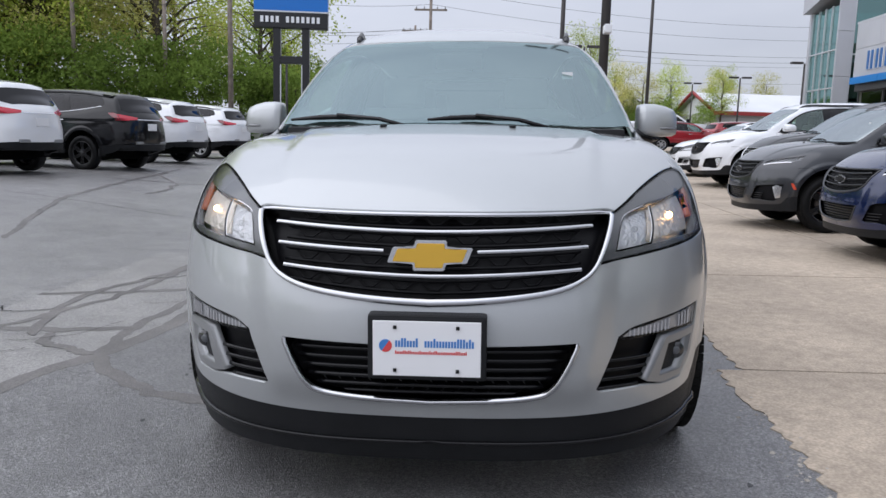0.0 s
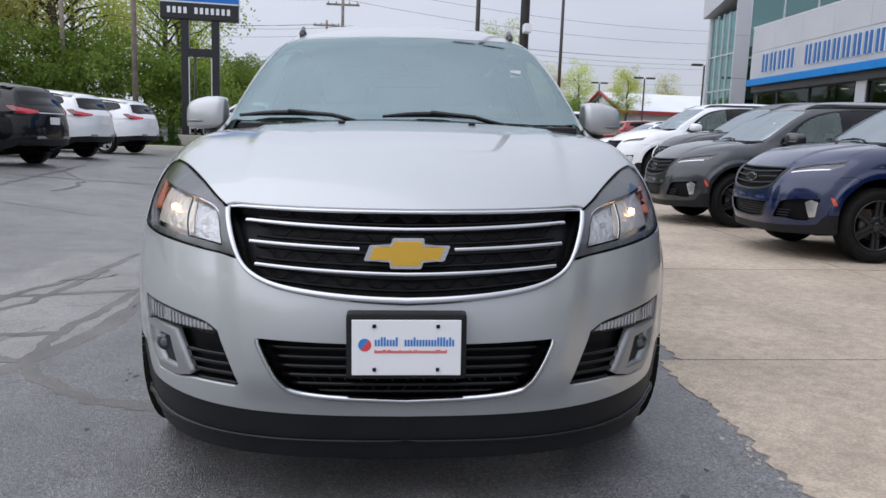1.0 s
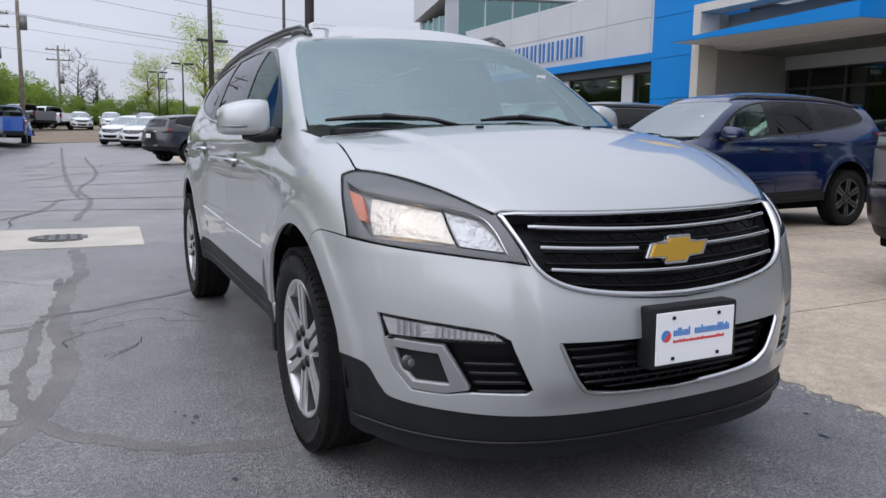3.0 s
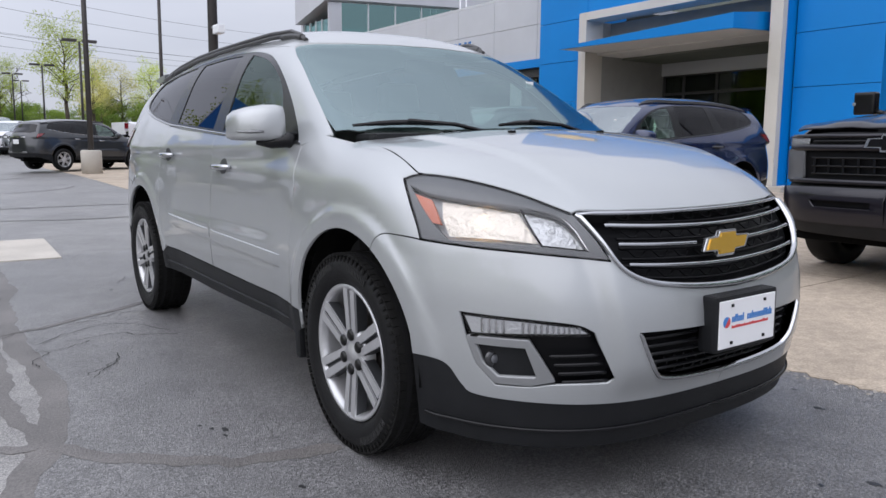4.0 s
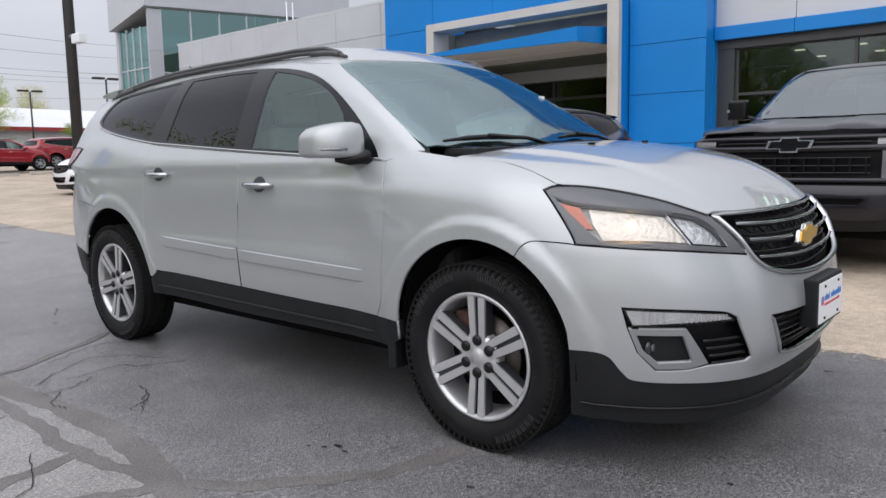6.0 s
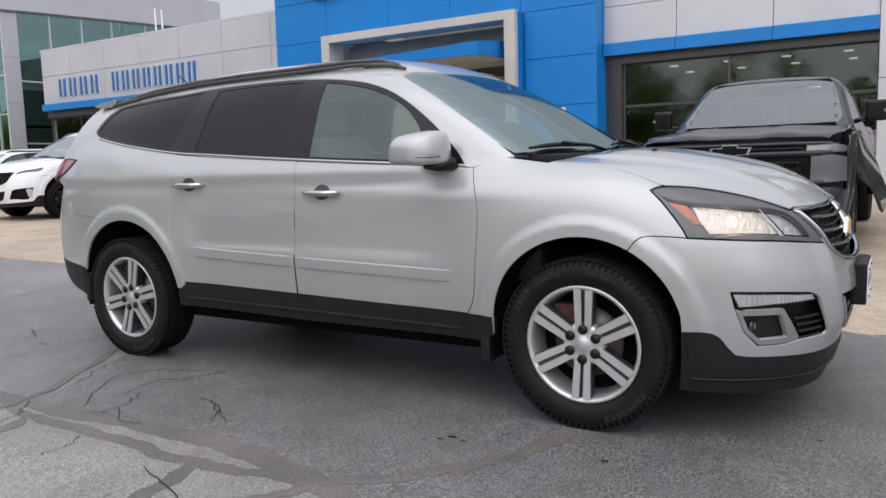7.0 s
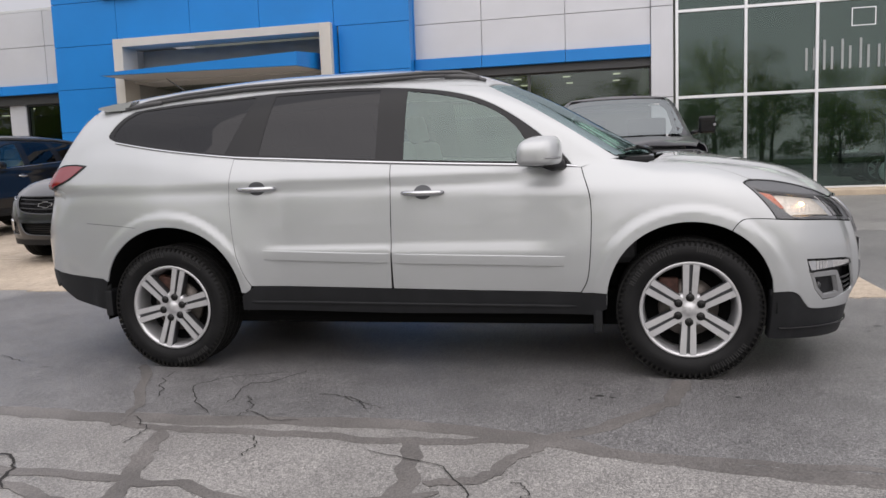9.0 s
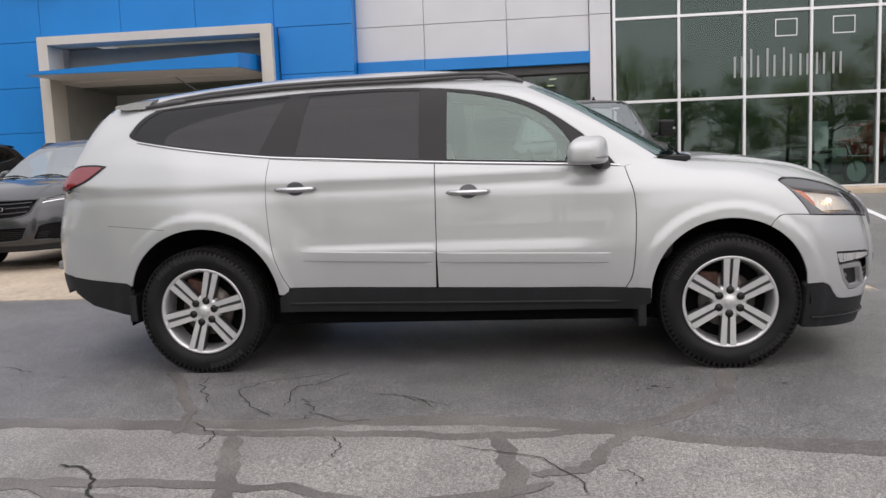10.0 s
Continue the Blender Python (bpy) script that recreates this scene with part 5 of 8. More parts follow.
    for k in range(lugs):
        a = radians(turn + 30 + 360 * k / lugs)
        bm = bmesh.new()
        add_lathe(bm, [(0.001, xo - 0.004), (0.014, xo - 0.003), (0.022, xo + 0.002), (0.022, xo + 0.012), (0.028, xo + 0.013)], (0, 0.066 * math.cos(a), 0.066 * math.sin(a)), 12)
        part("lug_nut", bm, M_NUT, wheel, "dark lug nut")
    bm = bmesh.new()
    add_lathe(bm, [(0.06, xo + 0.075), (0.155, xo + 0.078), (0.155, xo + 0.10), (0.05, xo + 0.10)], (0, 0, 0), 40)
    part("brake_disc", bm, M_DISC, wheel, "grey brake disc")
    bm = bmesh.new()
    add_box(bm, (xo + 0.06, 0.05, 0.05), (xo + 0.12, 0.15, 0.16), 0.012, 2)
    part("brake_caliper", bm, M_RUST, wheel, "rusty brake caliper")
    # black disc added behind the spokes in place of the wheel's shaded inside
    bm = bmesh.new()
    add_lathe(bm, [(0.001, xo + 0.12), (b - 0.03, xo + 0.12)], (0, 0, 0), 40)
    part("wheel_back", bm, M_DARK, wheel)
    return wheel


def copy_part(ob, m):
    return copy_thing(ob, m)


wf = road_wheel(suv, (-0.824, 0.0, 0.385), 0.376, 0.252, 0.245, 6, True, M_ALLOY, M_ALLOYDARK, turn=2)
for x, y, flip in ((-0.824, 3.021, 0), (0.824, 0.0, 180), (0.824, 3.021, 180)):
    copy_part(wf, pose(x, y, 0.385, 14 if not flip else 0, 0, flip))
for cy, ry, rz in ((0.0, 0.435, 0.475), (3.01, 0.475, 0.50)):
    for s in (-1, 1):
        bm = bmesh.new()
        pts = [(cy - ry, 0.36), *arc(cy, 0.385, ry, rz, 0, 180, 30), (cy + ry, 0.30)]
        a = [bm.verts.new((s * 0.900, y, z)) for y, z in pts]
        b = [bm.verts.new((s * 0.61, y, z)) for y, z in pts]
        for i in range(len(pts) - 1):
            bm.faces.new((a[i], a[i + 1], b[i + 1], b[i]))
        bm.faces.new(b)
        part("wheel_arch_liner", bm, M_WELL, suv, "black wheel arch liner", True)
        bm = bmesh.new()
        yb = cy + (0.470 if cy == 0 else 0.452)
        add_box(bm, (-0.928 if cy == 0 else -0.915, yb - 0.022, 0.255 if cy == 0 else 0.325), (-0.74, yb + 0.026, 0.488), 0.014, 2, Matrix.Scale(-s, 4, (1, 0, 0)))
        part("mud_flap", bm, M_PLASTIC, suv, "black mud flap")
# plain black boxes fill the underside and nose and keep light out
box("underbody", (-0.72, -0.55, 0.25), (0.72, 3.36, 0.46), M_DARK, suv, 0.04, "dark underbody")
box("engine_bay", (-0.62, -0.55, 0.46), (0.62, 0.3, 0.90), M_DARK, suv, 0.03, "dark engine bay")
tube("exhaust", [(-0.3, 1.0, 0.26), (-0.35, 2.4, 0.25), (-0.40, 3.2, 0.27)], 0.035, M_DISC, suv, 8)

# cabin
box("cabin_floor", (-0.58, 0.35, 0.45), (0.58, 3.8, 0.55), M_DASH, suv, 0.02)
bm = bmesh.new()
add_box(bm, (-0.74, 0.26, 0.6), (0.74, 0.86, 1.13), 0.08, 4)
part("dashboard", bm, M_DASH, suv, "dark dashboard")
bm = bmesh.new()
ring = [Vector((0.38 + 0.18 * math.cos(a), 1.0 + 0.07 * math.sin(a), 1.09 + 0.165 * math.sin(a))) for a in (2 * math.pi * k / 30 for k in range(31))]
add_tube(bm, ring, 0.015, 8, False)
add_tube(bm, [(0.38, 1.0, 1.09), (0.38, 0.85, 1.04)], 0.03, 8)
add_tube(bm, [(0.22, 1.0, 1.09), (0.54, 1.0, 1.09)], 0.016, 8)
part("steering_wheel", bm, M_DASH, suv, "dark steering wheel")
for x, y, w in ((-0.38, 1.35, 0.50), (0.38, 1.35, 0.50), (-0.38, 2.25, 0.5), (0.38, 2.25, 0.5), (0.0, 3.1, 1.1)):
    bm = bmesh.new()
    add_box(bm, (x - w / 2, y - 0.28, 0.62), (x + w / 2, y + 0.25, 0.80), 0.05, 3)
    add_box(bm, (x - w / 2, -0.08, 0), (x + w / 2, 0.08, 0.60), 0.05, 3, pose(0, y + 0.24, 0.74, -14, 0, 0))
    part("seat", bm, M_SEAT, suv, "light grey cloth seat", True)
    for hx in ((x,) if w < 1 else (-0.35, 0.35)):
        bm = bmesh.new()
        add_box(bm, (hx - 0.13, -0.05, 0.62), (hx + 0.13, 0.05, 0.80), 0.04, 3, pose(0, y + 0.24, 0.74, -14, 0, 0))
        part("headrest", bm, M_SEAT, suv, "light grey headrest", True)
box("cabin_mirror", (-0.12, 0.86, 1.50), (0.12, 0.885, 1.57), M_BLACKTRIM, suv, 0.015, "cabin mirror")

# dark inner skins added to close the seams and keep light out, and the rear end
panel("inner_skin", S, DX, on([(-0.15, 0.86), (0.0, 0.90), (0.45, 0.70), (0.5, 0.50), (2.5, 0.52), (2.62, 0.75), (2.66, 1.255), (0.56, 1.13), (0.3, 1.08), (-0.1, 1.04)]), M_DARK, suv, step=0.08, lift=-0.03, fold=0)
panel("rear_window", S, (0, 0.95, 0.3), [(0, 3.8, 1.57), (-0.42, 3.75, 1.565), (-0.58, 3.7, 1.54), (-0.66, 3.8, 1.30), (-0.5, 3.9, 1.25), (0, 3.95, 1.245)], M_PRIVACY, suv, step=0.06, lift=0.006, fold=0.012, both="join", label="dark rear window")
panel("rear_bumper", S, (0, 1, 0), [(0, 4.1, 0.60), (-0.78, 3.95, 0.59), (-0.80, 3.95, 0.53), (-0.66, 4.0, 0.47), (0, 4.1, 0.45)], M_PLASTIC, suv, step=0.06, lift=0.003, fold=0.05, both="join", label="black rear bumper")
strip("tailgate_trim", S, (0, 1, 0), [(-0.42 + 0.84 * k / 8, 4.1, 1.13) for k in range(9)], 0.02, M_CHROME, suv, lift=0.008, both="")
ry = S.cast([(0, 0, 0.97)], (0, 1, 0))[0][1]
box("rear_plate", (-0.15, ry - 0.02, 0.90), (0.15, ry + 0.012, 1.05), M_WHITE, suv, 0.004, "white rear plate")
box("rear_bumper_trim", (-0.52, ry - 0.06, 0.60), (0.52, ry - 0.012, 0.66), M_FOGTRIM, suv, 0.015, "silver strip on the rear bumper")
box("rear_wiper", (-0.02, 3.90, 1.285), (0.30, 3.93, 1.305), M_BLACKTRIM, suv, 0.006)
strip("bumper_seam", S, DX, bend(on([(3.22, 0.875), (3.38, 0.889), (3.60, 0.906)])), 0.0022, M_DARK, suv, lift=0.0012)
p = S.cast([(0.52, 0.6, 1.545)], (0, -0.5, 0.866))[0]
box("screen_label", (p[0] - 0.025, p[1] + 0.004, p[2] - 0.02), (p[0] + 0.025, p[1] + 0.010, p[2] + 0.012), M_WHITE, suv, 0.001, "small white screen label")
M_FRAME = material("silver_window_frame", (0.62, 0.63, 0.65), 0.4, 0.6)
M_DARKFRAME = material("bronze_window_frame", (0.06, 0.06, 0.062), 0.4, 0.4)
M_SHOPGLASS = glass("showroom_glass", (0.46, 0.52, 0.48), (0.40, 0.44, 0.43), 0.07)
M_CURTAIN = glass("green_tinted_glass", (0.46, 0.56, 0.53), (0.40, 0.48, 0.47), 0.06)
M_TEAL = glass("teal_glass", (0.10, 0.26, 0.25), (0.55, 0.85, 0.82), 0.30)
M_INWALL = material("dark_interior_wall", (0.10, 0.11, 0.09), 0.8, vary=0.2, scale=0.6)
M_INFLOOR = material("showroom_floor", (0.22, 0.22, 0.21), 0.3)
M_TILE = material("grey_stone_tile", (0.26, 0.26, 0.25), 0.6, vary=0.1, scale=2, bump=0.2, bump_scale=40)
M_SOFFIT = material("pale_soffit", (0.55, 0.54, 0.52), 0.7)
M_DOWNLIGHT = material("downlight", (1.0, 0.93, 0.78), 0.5, emit=2.0)
# glow of the fill panels added to brighten the tall hall
M_HALLFILL = material("hall_fill_glow", (1.0, 0.96, 0.88), 0.5, emit=9.0)
M_SIGNBLUE = material("sign_letter_blue", (0.012, 0.12, 0.36), 0.35)
M_SIGNWHITE = material("sign_white", (0.78, 0.79, 0.81), 0.4)
M_FROST = material("frosted_film", (0.30, 0.32, 0.32), 0.6)
M_PORTAL = material("pale_stone_portal", (0.50, 0.475, 0.43), 0.6, vary=0.06, scale=1.5)
M_KERB = material("tan_kerb_concrete", (0.44, 0.36, 0.27), 0.85, vary=0.15, scale=3, bump=0.3, bump_scale=80)
LIFT = 0.277  # the facade stands this much above the silver car's own level

showroom = empty("showroom", pose(0, 0, 0), "grey and blue panelled car showroom with glass fronts", "building")


def wall_part(name, lo, hi, mat, label="", bevel=0.0):
    return box(name, lo, hi, mat, showroom, bevel, label)


def cladding(x, y0, y1, z0, z1, ny, nz, mat, name, seed, thick=0.05, label="", joint=0.006):
    """A wall of separate metal panels with open joints, facing -x."""
    ys = y0 if isinstance(y0, (list, tuple)) else np.linspace(y0, y1, ny + 1)
    zs = z0 if isinstance(z0, (list, tuple)) else np.linspace(z0, z1, nz + 1)
    for a, b in zip(ys, ys[1:]):
        for c, d in zip(zs, zs[1:]):
            lo, hi = min(a, b), max(a, b)
            box(name, (x, lo + joint, c + joint), (x + thick, hi - joint, d - joint), mat, showroom, 0.008, label)


def glazing(x, ys, zs, glass_mat, bar_mat, bar, depth, pane_name="pane", bar_name="mullion"):
    for a, b in zip(ys, ys[1:]):
        for c, d in zip(zs, zs[1:]):
            lo, hi = min(a, b), max(a, b)
            p = box(pane_name, (x + 0.02, lo + 0.01, c + 0.01), (x + 0.026, hi - 0.01, d - 0.01), glass_mat, showroom, 0)
            p.visible_shadow = False
    for y in ys:
        box(bar_name, (x - depth / 2, y - bar / 2, zs[0]), (x + depth, y + bar / 2, zs[-1]), bar_mat, showroom, 0.004)
    for z in zs:
        box(bar_name, (x - depth / 2 + 0.003, min(ys[0], ys[-1]), z - bar / 2), (x + depth, max(ys[0], ys[-1]), z + bar / 2), bar_mat, showroom, 0.004)


Z = lambda z: z + LIFT
FLOOR = 0.36
# structural core behind the cladding
wall_part("core_wall", (14.10, -0.56, Z(3.62)), (14.4, 5.3, 8.6), M_PANEL)
wall_part("core_wall", (14.10, 15.0, Z(3.62)), (14.4, 28.1, Z(5.62)), M_PANEL)
wall_part("core_wall", (13.52, 5.18, Z(4.55)), (13.9, 15.12, 9.4), M_BLUE)
wall_part("core_wall", (13.52, 5.18, 0.2), (13.9, 6.98, Z(4.55)), M_BLUE)
wall_part("core_wall", (13.52, 13.02, 0.2), (13.9, 15.12, Z(4.55)), M_BLUE)
wall_part("side_wall", (13.9, 5.16, 0.2), (14.9, 5.30, 9.4), M_BLUE, "blue return wall")
wall_part("side_wall", (13.9, 15.0, 0.2), (17.0, 15.13, 9.4), M_BLUE, "blue return wall")
# blue entrance block
zrow = [Z(z) for z in (-0.08, 1.06, 2.2, 3.34, 4.48, 5.62, 6.76, 7.9, 9.0)]
cladding(13.45, [5.15, 7.0], None, zrow[:5], None, 0, 0, M_BLUE, "blue_panel", 1)
cladding(13.45, [13.0, 15.15], None, zrow[:5], None, 0, 0, M_BLUE, "blue_panel", 2)
cladding(13.45, [5.15, 7.1, 9.1, 11.05, 13.2, 15.15], None, zrow[4:], None, 0, 0, M_BLUE, "blue_panel", 3)
# silver portal
wall_part("portal_jamb", (12.95, 7.02, 0.25), (13.12, 7.31, Z(4.50)), M_PORTAL, "pale portal frame", 0.01)
wall_part("portal_return", (13.12, 7.03, 0.25), (13.5, 7.28, Z(4.48)), M_BLUE, "blue side of the portal")
wall_part("portal_jamb", (12.95, 12.74, 0.25), (13.6, 13.01, Z(4.50)), M_PORTAL, "pale portal frame", 0.01)
wall_part("portal_head", (12.95, 7.31, Z(4.29)), (13.6, 12.74, Z(4.50)), M_PORTAL, "pale portal frame", 0.01)
wall_part("portal_wall", (13.5, 12.78, 0.25), (17.0, 12.98, Z(4.3)), M_TILE, "grey tiled reveal")
wall_part("portal_wall", (13.5, 7.04, 0.25), (17.0, 7.24, Z(4.3)), M_TILE, "grey tiled reveal")
wall_part("portal_wall", (13.95, 7.24, Z(3.62)), (14.1, 12.78, Z(4.30)), M_TILE, "grey upper reveal")
wall_part("portal_ceiling", (13.4, 7.24, Z(3.40)), (17.0, 12.78, Z(3.50)), M_SOFFIT)
wall_part("portal_floor", (12.6, 6.6, 0.2), (17.0, 13.4, 0.38), M_CONCRETE)
bm = bmesh.new()
plan = [(12.0, 7.53), (13.1, 7.46), (13.44, 7.46), (13.44, 12.72), (12.0, 12.78)]
tops = [3.98, 4.09, 4.10, 3.86, 3.79]
lows = [3.66, 3.70, 3.70, 3.74, 3.73]
a = [bm.verts.new((x, y, z)) for (x, y), z in zip(plan, tops)]
b = [bm.verts.new((x, y, z)) for (x, y), z in zip(plan, lows)]
bm.faces.new(a)
bm.faces.new(b[::-1])
for i in range(5):
    bm.faces.new((a[i], b[i], b[(i + 1) % 5], a[(i + 1) % 5]))
bmesh.ops.recalc_face_normals(bm, faces=bm.faces)
part("canopy", bm, M_BLUE, showroom, "blue wedge-shaped entrance canopy")
bm = bmesh.new()
b = [bm.verts.new((x + 0.03 * (x < 13), y + 0.03 * (1 if y < 10 else -1), z - 0.004)) for (x, y), z in zip(plan, lows)]
bm.faces.new(b[::-1])
part("canopy_soffit", bm, M_SOFFIT, showroom, "pale canopy underside")
glazing(16.2, [7.3, 8.6, 10.9, 12.0, 12.7], [FLOOR, 2.75, Z(3.0)], M_SHOPGLASS, M_DARKFRAME, 0.07, 0.06)
wall_part("transom", (16.15, 7.24, Z(3.0)), (16.4, 12.78, Z(3.42)), M_PANEL)
# emblem over the portal
bm = bmesh.new()
add_prism(bm, tie_outline(2.6, 0.95), 0.10, Matrix(((0, 0, -1, 13.40), (-1, 0, 0, 13.0), (0, 1, 0, Z(6.12)), (0, 0, 0, 1))))
part("wall_emblem", bm, M_GOLD, showroom, "gold cross-shaped emblem")

# wing beside the entrance
cladding(14.0, [-0.56, 1.43, 3.47, 5.17], None, [Z(3.60), Z(4.45), Z(5.9), Z(7.4)], None, 0, 0, M_PANEL, "grey_panel", 4)
for a, b in ((-0.56, 1.43), (1.43, 3.47), (3.47, 5.25)):
    box("blue_band", (13.90, a + 0.005, Z(3.31)), (14.05, b - 0.005, Z(3.595)), M_BLUE, showroom, 0.01)
cladding(13.93, [-1.07, -0.56], None, [0.36, Z(2.35), Z(4.45), Z(7.4)], None, 0, 0, M_PANEL, "grey_panel", 5, 0.2)
glazing(14.25, [-0.56, 2.35, 4.75], [FLOOR, Z(2.12), Z(3.12)], M_SHOPGLASS, M_DARKFRAME, 0.06, 0.08)
wall_part("window_head", (14.1, -0.56, Z(3.12)), (14.4, 5.2, Z(3.34)), M_DARKFRAME)
wall_part("window_jamb", (14.12, 4.78, 0.3), (14.5, 5.16, Z(3.2)), M_DARKFRAME)
# tall curtain wall
ys = [-1.15 - 1.52 * k for k in range(13)]
glazing(14.0, ys, [FLOOR + 0.03, Z(2.32), Z(4.30), Z(6.3), Z(8.2)], M_CURTAIN, M_FRAME, 0.065, 0.10)
wall_part("roof_edge", (13.8, -19.6, Z(8.2)), (15.0, -1.0, Z(8.9)), M_PANEL)
# sign wing
cladding(14.0, [15.18, 15.9, 18.05, 20.1, 22.15, 24.2, 26.25, 28.1], None, [Z(3.62), Z(4.68), Z(5.65)], None, 0, 0, M_PANEL, "grey_panel", 6)
for k in range(6):
    a, b = 15.18 + k * 12.92 / 6, 15.18 + (k + 1) * 12.92 / 6
    box("blue_band", (13.88, a + 0.005, Z(3.36)), (14.05, b - 0.005, Z(3.615)), M_BLUE, showroom, 0.01)
glazing(14.3, [15.2, 16.9, 17.4, 20.4, 20.9, 23.9, 26.2, 28.1], [FLOOR, Z(0.9), Z(3.1)], M_SHOPGLASS, M_DARKFRAME, 0.07, 0.08)
for y in (17.15, 20.65, 15.4):
    wall_part("pier", (14.22, y - 0.27, 0.3), (14.5, y + 0.27, Z(3.3)), M_PANEL)
wall_part("window_head", (14.1, 15.18, Z(3.1)), (14.4, 28.1, Z(3.38)), M_DARKFRAME)
wall_part("parapet", (14.0, 15.15, Z(5.65)), (14.6, 28.15, Z(5.72)), M_FRAME)
# wall letters, as plain upright bars
k = 0
for first, last, n in ((27.0, 24.35, 4), (23.75, 19.1, 8)):
    step = (first - last) / n
    for i in range(n):
        y1 = first - i * step
        for q, (u, v) in enumerate(((0.06, 0.27), (0.50, 0.71))):
            for mat, x0, x1, grow in ((M_SIGNWHITE, 13.955, 13.99, 0.008), (M_SIGNBLUE, 13.93, 13.955, 0.0)):
                box("sign_bar", (x0, y1 - v * step - grow, Z(3.84) - grow), (x1, y1 - u * step + grow, Z(4.52) + grow), mat, showroom, 0.004, "raised blue sign letter bar")
# upper storey: a glass front across the wing, under a roof that rises to one side
roof_low = lambda x, y: 8.42 + 0.055 * (x - 15.3) - 0.26 * (y - 33.0)
xs = [16.14, 17.72, 19.35, 21.0, 23.0, 25.0, 27.0]
for a, b in zip(xs, xs[1:]):
    for z0, z1 in ((0.4, 2.6), (2.6, 5.4), (5.4, 9.0)):
        p = box("upper_pane", (a + 0.03, 33.32, z0 + 0.03), (b - 0.03, 33.326, z1 - 0.03), M_TEAL, showroom, 0)
for x in xs:
    box("mullion", (x - 0.035, 33.25, 0.4), (x + 0.035, 33.36, 9.0), M_FRAME, showroom, 0.004)
for z in (2.6, 5.4):
    box("mullion", (16.1, 33.255, z - 0.035), (27.0, 33.355, z + 0.035), M_FRAME, showroom, 0.004)
for z0, z1 in ((0.3, 2.4), (2.4, 4.4), (4.4, 6.4), (6.4, 8.35)):
    box("grey_panel", (15.42, 33.18, z0 + 0.006), (16.10, 33.30, z1 - 0.006), M_PANEL, showroom, 0.008)
for k in range(4):
    y0, y1 = 33.34 + k * 0.72, 33.34 + (k + 1) * 0.72
    box("side_pane", (15.50, y0 + 0.03, 0.5), (15.506, y1 - 0.03, 7.55), M_TEAL, showroom, 0)
    box("mullion", (15.44, y1 - 0.03, 0.4), (15.54, y1 + 0.03, 7.6), M_FRAME, showroom, 0.004)
for z in (2.2, 3.9, 5.6):
    box("mullion", (15.445, 33.34, z - 0.03), (15.535, 36.22, z + 0.03), M_FRAME, showroom, 0.004)
box("end_pier", (15.40, 36.22, 0.3), (15.7, 36.45, 7.65), M_PANEL, showroom, 0.01)
bm = bmesh.new()
plan = [(15.2, 33.0), (28.0, 33.0), (28.0, 36.6), (15.0, 36.3)]
low = [bm.verts.new((x, y, roof_low(x, y))) for x, y in plan]
top = [bm.verts.new((x, y, roof_low(x, y) + 1.6)) for x, y in plan]
bm.faces.new(low[::-1])
bm.faces.new(top)
for i in range(4):
    bm.faces.new((low[i], low[(i + 1) % 4], top[(i + 1) % 4], top[i]))
part("upper_fascia", bm, M_PANEL, showroom, "pale overhanging roof edge")
wall_part("upper_wall", (15.8, 36.9, 0.4), (28.0, 37.1, 7.2), M_INWALL)
wall_part("upper_wall", (27.6, 33.4, 0.4), (27.8, 37.0, 8.0), M_INWALL)
tube("roof_ladder", [(22.6, 31.9, 5.8), (22.6, 31.9, 9.4)], 0.05, M_FRAME, showroom, 6)
tube("roof_ladder", [(23.0, 31.9, 5.8), (23.0, 31.9, 9.4)], 0.05, M_FRAME, showroom, 6)
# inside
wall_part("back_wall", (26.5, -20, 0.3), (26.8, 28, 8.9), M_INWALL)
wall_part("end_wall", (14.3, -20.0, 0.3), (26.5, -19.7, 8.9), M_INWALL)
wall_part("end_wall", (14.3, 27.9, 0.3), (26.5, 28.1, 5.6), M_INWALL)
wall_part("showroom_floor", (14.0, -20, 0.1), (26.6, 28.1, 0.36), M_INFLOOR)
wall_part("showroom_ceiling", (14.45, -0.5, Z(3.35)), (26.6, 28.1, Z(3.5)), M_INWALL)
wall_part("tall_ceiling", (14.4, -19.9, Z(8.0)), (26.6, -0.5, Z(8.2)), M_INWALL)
wall_part("wing_roof", (14.4, 15.0, Z(5.3)), (26.6, 28.1, Z(5.5)), M_PANEL)
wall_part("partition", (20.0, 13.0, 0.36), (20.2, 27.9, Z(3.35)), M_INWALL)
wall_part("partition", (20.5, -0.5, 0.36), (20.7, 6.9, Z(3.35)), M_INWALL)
for x in (15.6, 17.4, 19.2):
    for y in (0.2, 1.6, 3.0, 4.4, 8.0, 9.6, 11.2, 12.4, 16.2, 18.0, 19.4, 22.0, 24.5, 27.0):
        if 7 < y < 13 and x < 16.5:
            continue
        box("downlight", (x - 0.10, y - 0.10, Z(3.33)), (x + 0.10, y + 0.10, Z(3.349)), M_DOWNLIGHT, showroom, 0)
# added fill lights, out of view, that brighten the tall hall, and its pale column
for x in (16.5, 19.5, 22.5):
    for y in (-3.0, -7.0, -11.0, -15.0):
        box("hall_light", (x - 0.3, y - 0.9, Z(7.93)), (x + 0.3, y + 0.9, Z(7.99)), M_HALLFILL, showroom, 0, "lit ceiling panel")
wall_part("hall_column", (15.9, -6.85, 0.36), (16.25, -6.5, Z(1.75)), M_SIGNWHITE, "pale display column", 0.01)
